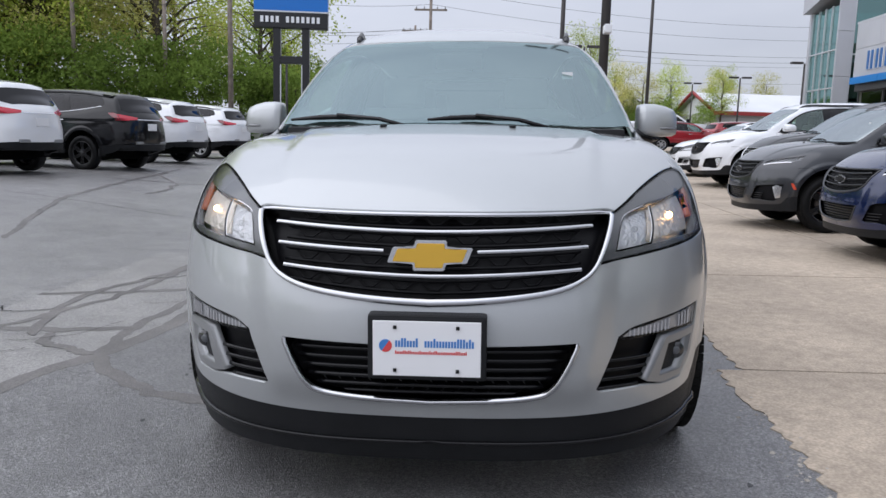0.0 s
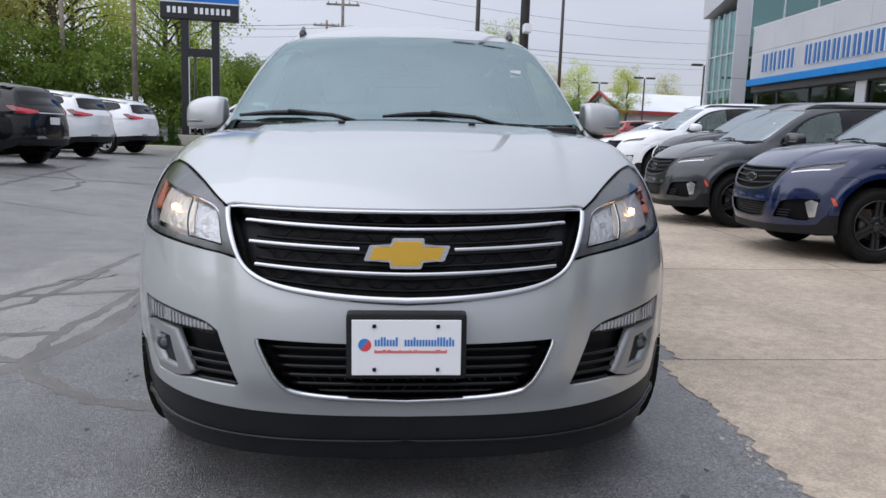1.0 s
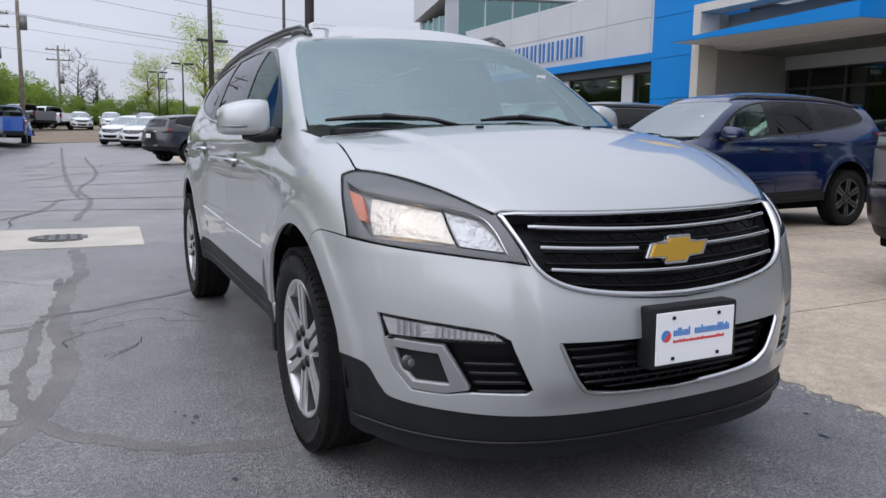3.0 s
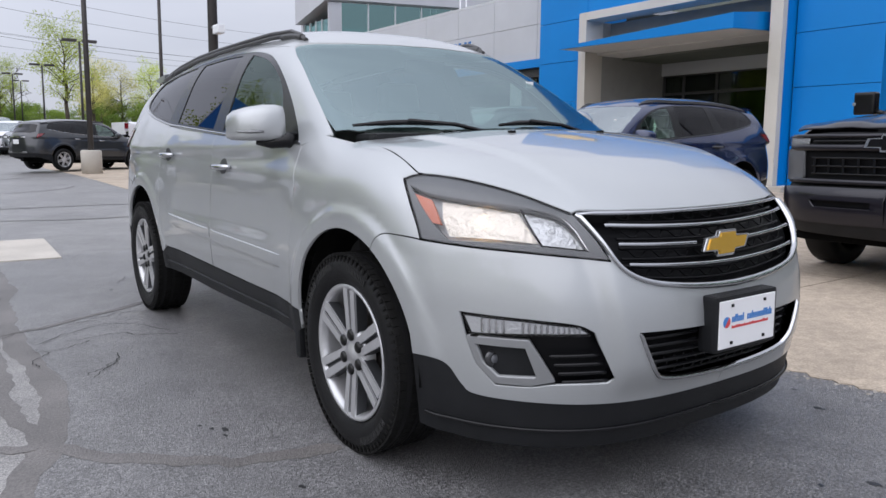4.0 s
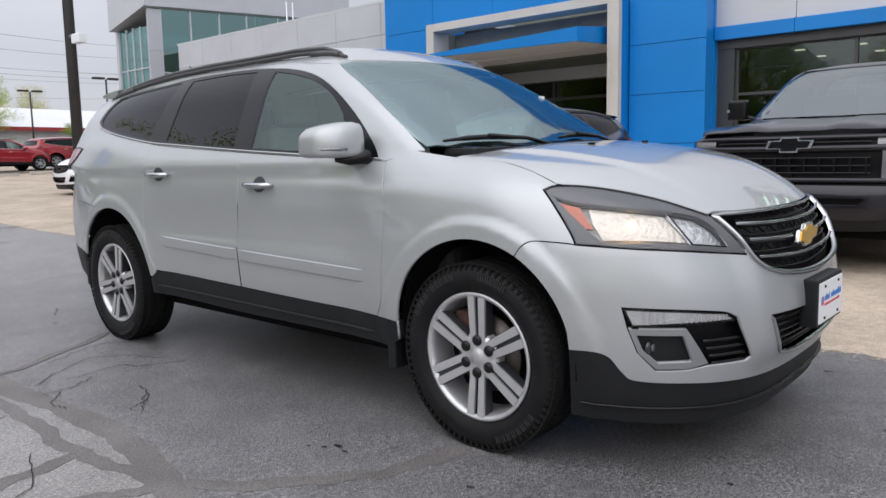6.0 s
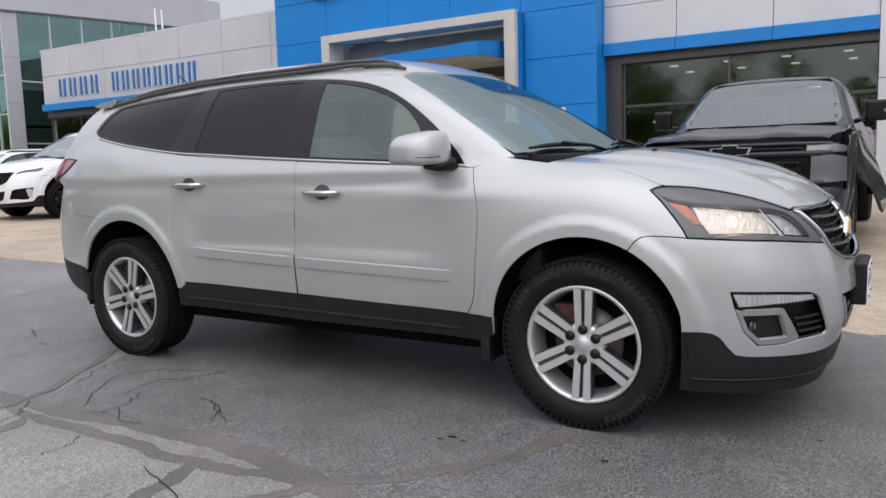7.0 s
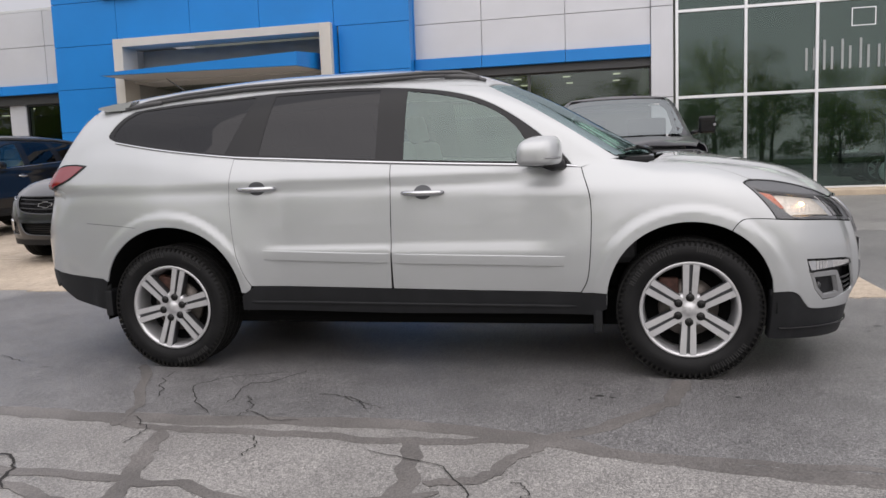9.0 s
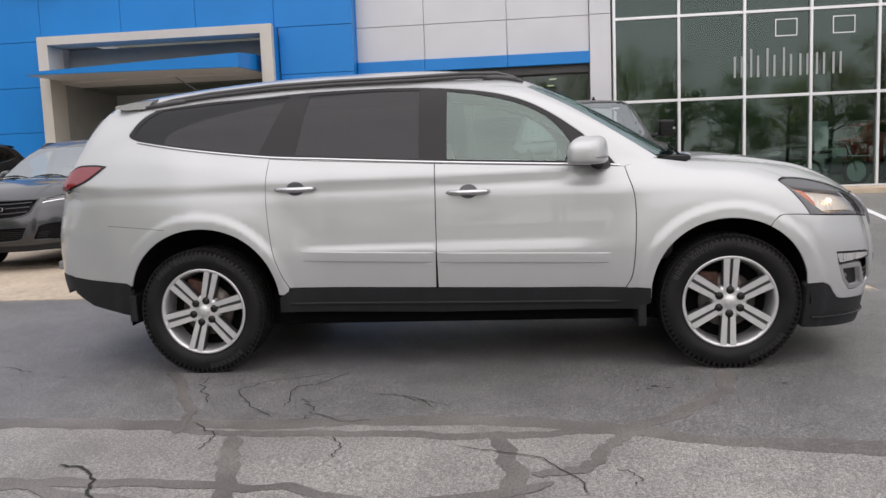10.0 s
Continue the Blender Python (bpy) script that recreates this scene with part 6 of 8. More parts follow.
# white marks on the tall glass: plain bars and outlined squares
for i in range(7):
    y = -3.95 - i * 0.375
    for u in (0.0, 0.16):
        box("window_mark", (13.995, y - u - 0.05, Z(2.78)), (14.004, y - u, Z(3.28) + (0.16 if i in (1, 2, 3) and u == 0 else 0)), M_FROST, showroom, 0, "white bar of window lettering")
for y in (-4.9, -6.2):
    for lo, hi in (((13.996, y - 0.5, 3.98), (14.004, y, 4.0)), ((13.996, y - 0.5, 4.36), (14.004, y, 4.38)), ((13.996, y - 0.5, 4.0), (14.004, y - 0.48, 4.36)), ((13.996, y - 0.02, 4.0), (14.004, y, 4.36))):
        box("window_square", lo, hi, M_SIGNWHITE, showroom, 0)
walkway = tagged(box("walkway", (12.75, -20, 0.1), (14.0, 5.0, 0.385), M_KERB, None, 0.02), "tan concrete walkway kerb along the showroom", "kerb", kind="structure")

# ---------- other parked vehicles ----------
M_NAVY = flake_paint("navy_blue_paint", (0.0015, 0.010, 0.055), 0.2, 0.22)
M_CHARCOAL = flake_paint("charcoal_paint", (0.028, 0.030, 0.035), 0.45, 0.32)
M_WHITEPAINT = material("white_car_paint", (0.74, 0.75, 0.77), 0.3, coat=1.0, vary=0.03, scale=2)
M_BLACKPAINT = material("black_car_paint", (0.005, 0.005, 0.006), 0.3, spec=0.1, coat=0.7, vary=0.05, scale=2)
M_DARKTRUCK = material("near_black_purple_paint", (0.010, 0.009, 0.014), 0.32, 0.2, coat=0.6, spec=0.25, vary=0.05, scale=2, speckle=0.1, speckle_scale=900)
M_REDPAINT = material("red_car_paint", (0.30, 0.012, 0.02), 0.3, coat=1.0, vary=0.05, scale=2)
M_BLUEPAINT = flake_paint("bright_blue_paint", (0.02, 0.10, 0.42), 0.3, 0.3)
M_GREYPAINT = flake_paint("grey_car_paint", (0.20, 0.21, 0.23), 0.6, 0.3)
side_marker_mesh = panel_mesh(S, DX, on([(-0.475, 0.655), (-0.505, 0.655), (-0.47, 0.575), (-0.435, 0.575)]), (), 0.03, 0, 0.004, 0.01)
M_MARKER = material("orange_marker", (0.55, 0.06, 0.02), 0.25, coat=0.6)


def recoloured(src, name, label, m, size, swap, skip=(), category="car", group="parked cars"):
    """Another vehicle of the same family: the parts share their meshes and take their own paints."""
    root = new(name)
    root.empty_display_size = 0.1
    root.matrix_basis = m @ Matrix.Diagonal((*size, 1))
    tagged(root, label, category, group)
    made = {src: root}
    for o in src.children_recursive:
        base = o.name.split(".")[0]
        if base in skip or o.parent not in made:
            continue
        c = o.copy()
        scene.collection.objects.link(c)
        c.parent = made[o.parent]
        c.matrix_parent_inverse = o.matrix_parent_inverse
        made[o] = c
        mat = o.data.materials[0] if o.data.materials else None
        if mat in swap:
            c.material_slots[0].link = "OBJECT"
            c.material_slots[0].material = swap[mat]
        if "label" in c:
            text = c["label"]
            for a, b in (("silver ", ""), ("gold ", ""), ("with a lit warm bulb", "switched off")):
                text = text.replace(a, b)
            c["label"] = text
    return root


PLATES = ("plate", "plate_holder", "plate_writing", "plate_small_writing", "plate_roundel", "screw", "tyre_writing", "exhaust", "cabin_mirror")
FAR = PLATES + ("lug_nut", "brake_caliper", "lamp_fluting", "wiper_arm", "wiper_blade", "washer_jet", "aerial", "grille_mesh", "intake_slats", "vent_slats", "brake_disc", "mirror_indicator", "indicator_reflector", "tread", "screen_border", "bulb", "low_beam", "high_beam", "fog_reflector", "headlamp_blade", "exhaust", "handle_cup", "steering_wheel")


def paint(p, dark=True, bars=None, wheels=None, handles=None):
    sw = {M_SILVER: p, M_GOLD: M_BLACKTRIM, M_BULB: M_LENS, M_CHROME: bars or M_BLACKTRIM, M_WSGLASS: M_SKYGLASS}
    if dark:
        sw.update({M_ALLOY: M_TYREBLACK, M_ALLOYDARK: M_TYREBLACK})
    return sw


SLOPE = pose(0, 0, 0, 0, -1.13, 0)


def on_lot(x, y, turn, slope=True):
    t = Matrix.Translation((x, y, float(lot_height(x, y)) + 0.004))
    return t @ (SLOPE if slope else Matrix.Identity(4)) @ pose(0, 0, 0, 0, 0, turn)


# the compact SUVs' own face: slim lamps, a painted cheek below them and an upright silver blade by the fog lamp
slim = [*bend([(-0.842, -0.300, 1.022), (-0.782, -0.436, 0.992), (-0.70, -0.545, 0.975), (-0.60, -0.665, 0.945), (-0.545, -0.735, 0.915)], 3), *bend([(-0.548, -0.742, 0.868), (-0.60, -0.69, 0.878), (-0.70, -0.575, 0.893), (-0.79, -0.455, 0.908), (-0.838, -0.36, 0.945)], 3)]
blade = [*fr([(-0.795, 0.625), (-0.765, 0.60), (-0.778, 0.52), (-0.79, 0.45)]), *on([(-0.62, 0.46), (-0.605, 0.60)])]
high_skirt = bend([*on([(-0.40, 0.285), (-0.55, 0.28)]), *fr([(-0.66, 0.275), (-0.45, 0.268), (-0.22, 0.262), (0.0, 0.26)])])
FACE = [
    ("lamp_cheek", None, panel_mesh(S, AIM_LAMP, lamp, [slim], 0.035, -0.003, 0.0005, 0.01), "painted cheek under the lamp"),
    ("front_lip", M_PLASTIC, panel_mesh(S, (-0.55, -0.835, 0), [*skirt_top, *high_skirt[::-1]], (), 0.04, 0, -0.004, 0.06), "black lower lip"),
    ("lamp_strip", M_SATIN, strip_mesh(S, AIM_LAMP, bend([(-0.545, -0.745, 0.872), (-0.60, -0.69, 0.884), (-0.70, -0.575, 0.899), (-0.79, -0.455, 0.914)], 5), 0.016, 0.004, (0, 0, 1), 0.004), "bright strip under the lamp"),
    ("slim_lamp", M_LAMPGREY, panel_mesh(S, AIM_LAMP, slim, (), 0.03, 0, -0.02, -0.02), "slim clear headlamp"),
    ("slim_lamp_cover", M_LENS, panel_mesh(S, AIM_LAMP, slim, (), 0.03, 0, -0.002, 0), ""),
    ("fog_blade", M_SATIN, panel_mesh(S, (-0.7, -0.71, 0), blade, (), 0.03, 0, 0.012, 0.03), "upright satin silver blade"),
]
OLDFACE = ("headlamp_housing", "headlamp_border", "headlamp_blade", "side_reflector", "low_beam", "high_beam", "low_bulb", "high_bulb", "headlamp_lens", "daytime_lamp", "lamp_reflector", "lamp_fluting", "fog_trim", "fog_insert", "fog_lamp", "fog_reflector", "front_skirt", "air_dam_lip")
rear_lamp_mesh = panel_mesh(S, (0, 1, 0), [(-0.40, 4.05, 1.17), (-0.60, 4.0, 1.205), (-0.78, 3.9, 1.235), (-0.80, 3.9, 1.11), (-0.62, 4.05, 1.105), (-0.42, 4.05, 1.13)], (), 0.04, 0, 0.008, 0.02)
M_REARLAMP = material("bright_red_lamp", (0.55, 0.012, 0.035), 0.15, coat=1.0)


def both_sides(name, got, mat, root, label=""):
    for k in (0, 1):
        v, n, f = got if k == 0 else mirrored(*got)
        mesh_object(name, v, f, mat, root, label, True, n)


def new_face(root, p):
    for name, mat, got, label in FACE:
        both_sides(name, got, mat or p, root, label)


EQ = (0.93, 0.905, 0.945)
blue_suv = recoloured(suv, "blue_suv", "dark blue compact SUV with black wheels, parked", on_lot(4.45, 4.72, -90), EQ, paint(M_NAVY, bars=M_ALLOYDARK), PLATES + OLDFACE)
grey_suv = recoloured(suv, "grey_suv", "charcoal grey compact SUV with black wheels, parked", on_lot(4.36, 7.56, -90), EQ, paint(M_CHARCOAL, bars=M_ALLOYDARK), PLATES + OLDFACE)
big_suv = recoloured(suv, "large_suv", "large dark SUV with a chrome barred grille", on_lot(6.15, 12.35, -90), (1.03, 1.04, 1.06), {M_SILVER: M_BLACKPAINT, M_GOLD: M_BLACKTRIM, M_BULB: M_LENS, M_WSGLASS: M_SKYGLASS}, PLATES)
white_suv = recoloured(suv, "white_suv", "large white luxury SUV with a dark grille", on_lot(5.95, 15.5, -90), (1.04, 1.03, 1.09), paint(M_WHITEPAINT), PLATES + OLDFACE)
white_car = recoloured(suv, "white_hatchback", "low white hatchback parked in the row", on_lot(6.2, 19.4, -90), (0.94, 0.92, 0.86), paint(M_WHITEPAINT, False), FAR)
new_face(blue_suv, M_NAVY)
new_face(grey_suv, M_CHARCOAL)
new_face(white_suv, M_WHITEPAINT)
for r in (blue_suv, grey_suv):
    for k in (0, 1):
        v, n, f = side_marker_mesh if k == 0 else mirrored(*side_marker_mesh)
        mesh_object("side_marker", v, f, M_MARKER, r, "orange side marker", True, n)
nose = Vector((math.sin(radians(-101.5)), -math.cos(radians(-101.5)), 0))
for (x, y), p, lab in (((-7.75, 9.95), M_WHITEPAINT, "white compact SUV parked with its rear to the lane"), ((-7.05, 12.75), M_BLACKPAINT, "black compact SUV parked with its rear to the lane"), ((-7.5, 16.5), M_WHITEPAINT, "white compact SUV parked with its rear to the lane"), ((-7.75, 20.9), M_WHITEPAINT, "white compact SUV parked with its rear to the lane")):
    o = Vector((x, y, 0)) + nose * 3.72
    t = Matrix.Translation((o.x, o.y, float(lot_height(x, y)) + 0.004)) @ pose(0, 0, 0, 0, 0, -101.5)
    back = recoloured(suv, "compact_suv", lab, t, EQ, paint(p, p is M_BLACKPAINT, bars=M_SATIN), FAR, group="row by the trees")
    both_sides("rear_lamp", rear_lamp_mesh, M_REARLAMP, back, "bright red rear lamp")
recoloured(suv, "dark_suv", "dark grey compact SUV with silver wheels", on_lot(3.95, 27.0, 115.5, False), EQ, paint(M_CHARCOAL, False, bars=M_CHROME), FAR)
recoloured(suv, "red_hatchback", "red hatchback parked behind the kerb", on_lot(11.2, 37.3, 100, False), (0.92, 0.93, 0.84), paint(M_REDPAINT, False, bars=M_SATIN), FAR)
recoloured(suv, "red_hatchback", "red hatchback parked behind the kerb", on_lot(14.8, 38.0, 100, False), (0.92, 0.93, 0.84), paint(M_REDPAINT, False, bars=M_SATIN), FAR)
for x, y, turn, p, lab in ((0.3, 41.5, -30, M_WHITEPAINT, "white car in the far row"), (1.2, 39.4, -28, M_WHITEPAINT, "white car in the far row"), (2.2, 38.6, -25, M_GREYPAINT, "grey car in the far row"), (3.4, 37.8, -22, M_NAVY, "dark blue car in the far row"), (-1.3, 69.0, 4, M_WHITEPAINT, "white car by the far fence"), (1.0, 67.0, 0, M_WHITEPAINT, "white car by the far fence"), (3.6, 63.0, 8, M_GREYPAINT, "grey car by the far fence")):
    recoloured(suv, "far_car", lab + ", parked", on_lot(x, y, turn, False), (0.93, 0.92, 0.9), paint(p, False, bars=M_SATIN), FAR, group="far parked cars")


# ---------- pickup ----------
class TruckShape(SuvShape):
    """Crew-cab pickup: tall square nose, cab and bed."""
    SIDE = Line((0.2, 0.90), (0.4, 0.95), (0.6, 0.985), (0.9, 1.0), (1.1, 1.0), (1.25, 0.985), (1.36, 0.95), (1.6, 0.9), (2.0, 0.8))
    NOSE = Line((0.2, 0.86), (0.45, 1.02), (0.6, 1.05), (0.72, 1.04), (0.78, 1.0), (1.0, 0.995), (1.15, 0.98), (1.25, 0.94), (1.4, 0.85), (2.0, 0.7))
    TOP = Line((-1.3, 1.10), (-1.0, 1.19), (-0.85, 1.25), (-0.5, 1.295), (0.0, 1.325), (0.45, 1.345), (0.9, 1.35), (2.0, 1.36), (5.2, 1.38))
    SCREEN = Line((1.2, 0.20), (1.34, 0.45), (1.5, 0.72), (1.7, 1.05), (1.86, 1.33), (2.1, 1.8))
    ROOF = Line((0.5, 1.70), (1.0, 1.83), (1.4, 1.92), (1.9, 1.945), (2.6, 1.93), (3.2, 1.87))

    def field(self, p):
        p = np.asarray(p) / self.scale
        x, y, z = np.abs(p[..., 0]), p[..., 1], p[..., 2]
        w = self.SIDE(z)
        for hy in (0.0, 3.75):
            r = np.hypot(y - hy, z - 0.41)
            w = w + 0.03 * smoothstep(-r, -0.62, -0.52) * smoothstep(-z, -1.05, -0.9)
        n = 5.0
        u = np.power(x / w, n) + np.power(np.maximum(-y, 0) / self.NOSE(z), n) + np.power(np.maximum(y - 4.1, 0) / 0.85, 8.0)
        plan = (np.power(np.maximum(u, 1e-9), 1 / n) - 1) * 0.95
        hood = 0.02 * smoothstep(-np.abs(x - 0.42), -0.22, -0.06) * smoothstep(-y, -0.5, 0.2)
        body = smax(plan, z - (self.TOP(y) + hood - 0.04 * (x / 0.95) ** 4), 0.10)
        pane = (x - (0.93 - (z - 1.34) * 0.34)) * 0.93
        roof = z - (self.ROOF(y) - 0.04 * (x / 0.7) ** 2)
        screen = (self.SCREEN(z) + 0.18 * x * x - y) * 0.55
        cab = smax(smax(pane, roof, 0.14), smax(screen, y - (3.02 - (z - 1.3) * 0.12), 0.05), 0.07)
        return smin(body, cab, 0.04)


T = TruckShape()
tside = lambda pts: [T.side(y, z) for y, z in pts]
tfront = lambda pts: [T.front(x, z) for x, z in pts]
truck = empty("pickup_truck", on_lot(4.72, 0.30, -90), "near-black full-size pickup truck facing the lane", "truck", "parked cars")
arch1, arch2 = tside(arc(0, 0.41, 0.50, 0.50, 4, 178, 24)), tside(arc(3.75, 0.41, 0.50, 0.50, 4, 178, 24))
panel("body_side", T, DX, [*tside([(-0.60, 0.45), (-0.60, 1.10), (-0.4, 1.22), (0.3, 1.26), (0.9, 1.27), (2.5, 1.28), (4.6, 1.29), (4.72, 1.2), (4.72, 0.55), (4.30, 0.45)]), *arch2[::-1], *tside([(3.2, 0.42), (0.55, 0.40)]), *arch1[::-1]], M_SILVER, truck, step=0.07)
panel("hood", T, (0, -0.25, 0.97), [T.front(0, 1.22), T.front(-0.5, 1.22), T.front(-0.84, 1.20), (-0.93, -0.4, 1.2), (-0.93, 0.2, 1.26), (-0.92, 0.45, 1.29), (-0.5, 0.42, 1.34), (0, 0.36, 1.35)], M_SILVER, truck, step=0.05, gap=0.002, both="join")
panel("bed_rim", T, (-0.5, 0, 0.87), [(-0.97, 2.95, 1.29), (-0.80, 2.95, 1.37), (-0.80, 4.65, 1.38), (-0.97, 4.65, 1.29)], M_SILVER, truck, step=0.1)
panel("cab_side", T, (-0.9, 0, 0.43), [*tside([(0.42, 1.27), (2.98, 1.28), (2.90, 1.84)]), T.top(-0.62, 2.85), T.top(-0.62, 1.55), (-0.72, 1.28, 1.80), (-0.82, 0.85, 1.56), (-0.90, 0.50, 1.36)], M_SILVER, truck, holes=[bend(tside([(0.98, 1.38), (1.9, 1.39), (2.75, 1.40), (2.70, 1.74), (2.0, 1.77), (1.5, 1.745), (1.20, 1.60)]), 3, True)], step=0.06)
panel("side_window", T, (-0.9, 0, 0.43), bend(tside([(0.98, 1.38), (1.9, 1.39), (2.75, 1.40), (2.70, 1.74), (2.0, 1.77), (1.5, 1.745), (1.20, 1.60)]), 3, True), M_PRIVACY, truck, step=0.1, lift=-0.006, fold=0)
panel("cab_roof", T, (0, 0, 1), [T.top(0, 1.40), T.top(-0.45, 1.44), T.top(-0.64, 1.52), T.top(-0.64, 2.88), T.top(0, 2.9)], M_SILVER, truck, step=0.08, both="join")
panel("windscreen", T, (0, -0.5, 0.866), [(0, 0.46, 1.36), (-0.5, 0.52, 1.36), (-0.80, 0.60, 1.37), (-0.83, 0.72, 1.45), (-0.74, 1.15, 1.70), (-0.68, 1.38, 1.83), (-0.5, 1.40, 1.86), (0, 1.36, 1.88)], M_TRUCKGLASS, truck, step=0.08, fold=0, both="join")
panel("front_end", T, (-0.35, -0.93, 0), [*tfront([(0, 0.40), (-0.80, 0.42)]), *tside([(-0.62, 0.46), (-0.62, 1.08)]), *tfront([(-0.85, 1.185), (-0.5, 1.205), (0, 1.205)])], M_GRILLE, truck, step=0.05, lift=-0.03, fold=0, both="join", label="black front end")
panel("bumper", T, (-0.35, -0.93, 0), [*tfront([(0, 0.475), (-0.6, 0.475), (-0.86, 0.50)]), *tside([(-0.64, 0.52), (-0.64, 0.72)]), *tfront([(-0.88, 0.745), (-0.5, 0.752), (0, 0.752)])], M_DARKTRUCK, truck, holes=[tfront([(-0.10, 0.60), (-0.55, 0.60), (-0.60, 0.655), (-0.10, 0.655)])], step=0.05, lift=0.01, fold=0.04, both="join", label="dark painted bumper")
panel("lower_lip", T, (-0.35, -0.93, 0), [*tfront([(0, 0.36), (-0.7, 0.38)]), *tside([(-0.66, 0.44), (-0.66, 0.50)]), *tfront([(-0.86, 0.49), (0, 0.465)])], M_PLASTIC, truck, step=0.06, lift=-0.005, fold=0.05, both="join")
AF = (-0.3, -0.954, 0)
for z, w, mat in ((1.155, 0.028, M_DARKTRUCK), (1.065, 0.05, M_DARKTRUCK), (0.80, 0.04, M_DARKTRUCK)):
    strip("grille_bar", T, AF, tfront([(-0.02 - 0.85 * k / 8 if k else 0.0, z) for k in range(9)]), w, mat, truck, lift=0.012, both="join", crown=0.006)
for z in (1.115, 0.985, 0.92, 0.86):
    strip("grille_slat", T, AF, tfront([(-0.62 * k / 8, z) for k in range(9)]), 0.014, M_BLACKTRIM, truck, lift=0.0, both="join", crown=0.008)
for z, n in ((0.952, 5), (0.89, 5)):
    for k in range(-n, n + 1):
        x = k * 0.118
        p = T.front(-abs(x), z)
        box("grille_tooth", (x - 0.009, p[1] - 0.004, z - 0.032), (x + 0.009, p[1] + 0.02, z + 0.032), M_BLACKTRIM, truck, 0.003)
lampq = [*tfront([(-0.66, 1.075), (-0.66, 1.15), (-0.87, 1.155)]), *tside([(-0.62, 1.12), (-0.64, 1.07)])]
panel("headlamp", T, (-0.5, -0.86, 0), lampq, M_LENS, truck, step=0.04, lift=0.006, fold=0.02, label="slim clear headlamp")
panel("headlamp_reflector", T, (-0.5, -0.86, 0), lampq, M_FOGTRIM, truck, step=0.04, lift=-0.012, fold=0)
panel("air_duct", T, (-0.5, -0.86, 0), [*tfront([(-0.70, 0.80), (-0.70, 1.04), (-0.86, 1.05)]), *tside([(-0.68, 1.02), (-0.66, 0.80)])], M_LAMPGREY, truck, step=0.05, lift=0.004, fold=0.03)
c = T.front(0, 1.095)
badge(truck, pose(0, c[1] - 0.012, 1.10, 90, 0, 0), 0.40, 0.135, M_SATIN, M_BLACKTRIM)
tw = road_wheel(truck, (-0.88, 0.0, 0.41), 0.405, 0.25, 0.27, 6, False, M_TYREBLACK, M_TYREBLACK, words=False, tread=False)
for x, y, flip in ((-0.88, 3.75, 0), (0.88, 0.0, 180), (0.88, 3.75, 180)):
    copy_thing(tw, pose(x, y, 0.41, 0, 0, flip))
for s in (-1, 1):
    bm = bmesh.new()
    add_box(bm, (-1.24, 0.80, 1.36), (-1.04, 0.92, 1.58), 0.03, 3, Matrix.Scale(-s, 4, (1, 0, 0)))
    part("door_mirror", bm, M_BLACKTRIM, truck, "tall black door mirror", True)
    bm = bmesh.new()
    add_box(bm, (-1.245, 0.795, 1.45), (-1.215, 0.80, 1.48), 0.002, 1, Matrix.Scale(-s, 4, (1, 0, 0)))
    part("mirror_marker", bm, M_FOGTRIM, truck)
    tube("mirror_arm", [(s * 0.93, 0.85, 1.36), (s * 1.08, 0.86, 1.40)], 0.025, M_BLACKTRIM, truck, 6)
    bm = bmesh.new()
    pts = [(-0.51, 0.30), *arc(0, 0.41, 0.51, 0.51, 0, 180, 20), (0.51, 0.30)]
    a = [bm.verts.new((s * 0.95, y, z)) for y, z in pts]
    b = [bm.verts.new((s * 0.55, y, z)) for y, z in pts]
    for i in range(len(pts) - 1):
        bm.faces.new((a[i], a[i + 1], b[i + 1], b[i]))
    bm.faces.new(b)
    part("wheel_arch_liner", bm, M_WELL, truck)
    box("tail_lamp", (s * 0.97 - 0.03, 4.72, 0.95), (s * 0.97 + 0.03, 4.93, 1.28), M_TAIL, truck, 0.02)
box("underbody", (-0.80, -0.85, 0.30), (0.80, 4.7, 0.62), M_DARK, truck, 0.05)
box("tailgate", (-0.93, 4.86, 0.62), (0.93, 4.94, 1.33), M_SILVER, truck, 0.02)
box("rear_bumper", (-0.95, 4.85, 0.42), (0.95, 5.05, 0.60), M_PLASTIC, truck, 0.03)
box("cab_floor", (-0.85, 0.4, 0.6), (0.85, 2.95, 0.72), M_DASH, truck, 0.02)
box("dashboard", (-0.85, 0.5, 0.8), (0.85, 0.95, 1.30), M_DASH, truck, 0.06)
for x in (-0.42, 0.42):
    box("seat", (x - 0.27, 1.75, 0.8), (x + 0.27, 1.95, 1.62), M_DASH, truck, 0.06)
box("screen_label", (0.42, 1.24, 1.765), (0.56, 1.262, 1.79), M_WHITE, truck, 0.001, "white window label")
tube("roof_aerial", [(0.25, 1.75, 1.94), (0.25, 1.80, 1.99)], [0.03, 0.012], M_BLACKTRIM, truck, 8)
for o in [truck, *truck.children_recursive]:
    if o.type == "MESH" and o.data.materials and o.data.materials[0] is M_SILVER:
        o.data.materials[0] = M_DARKTRUCK
FART = ("lug_nut", "grille_tooth", "brake_caliper", "mirror_marker", "screen_label", "brake_disc")
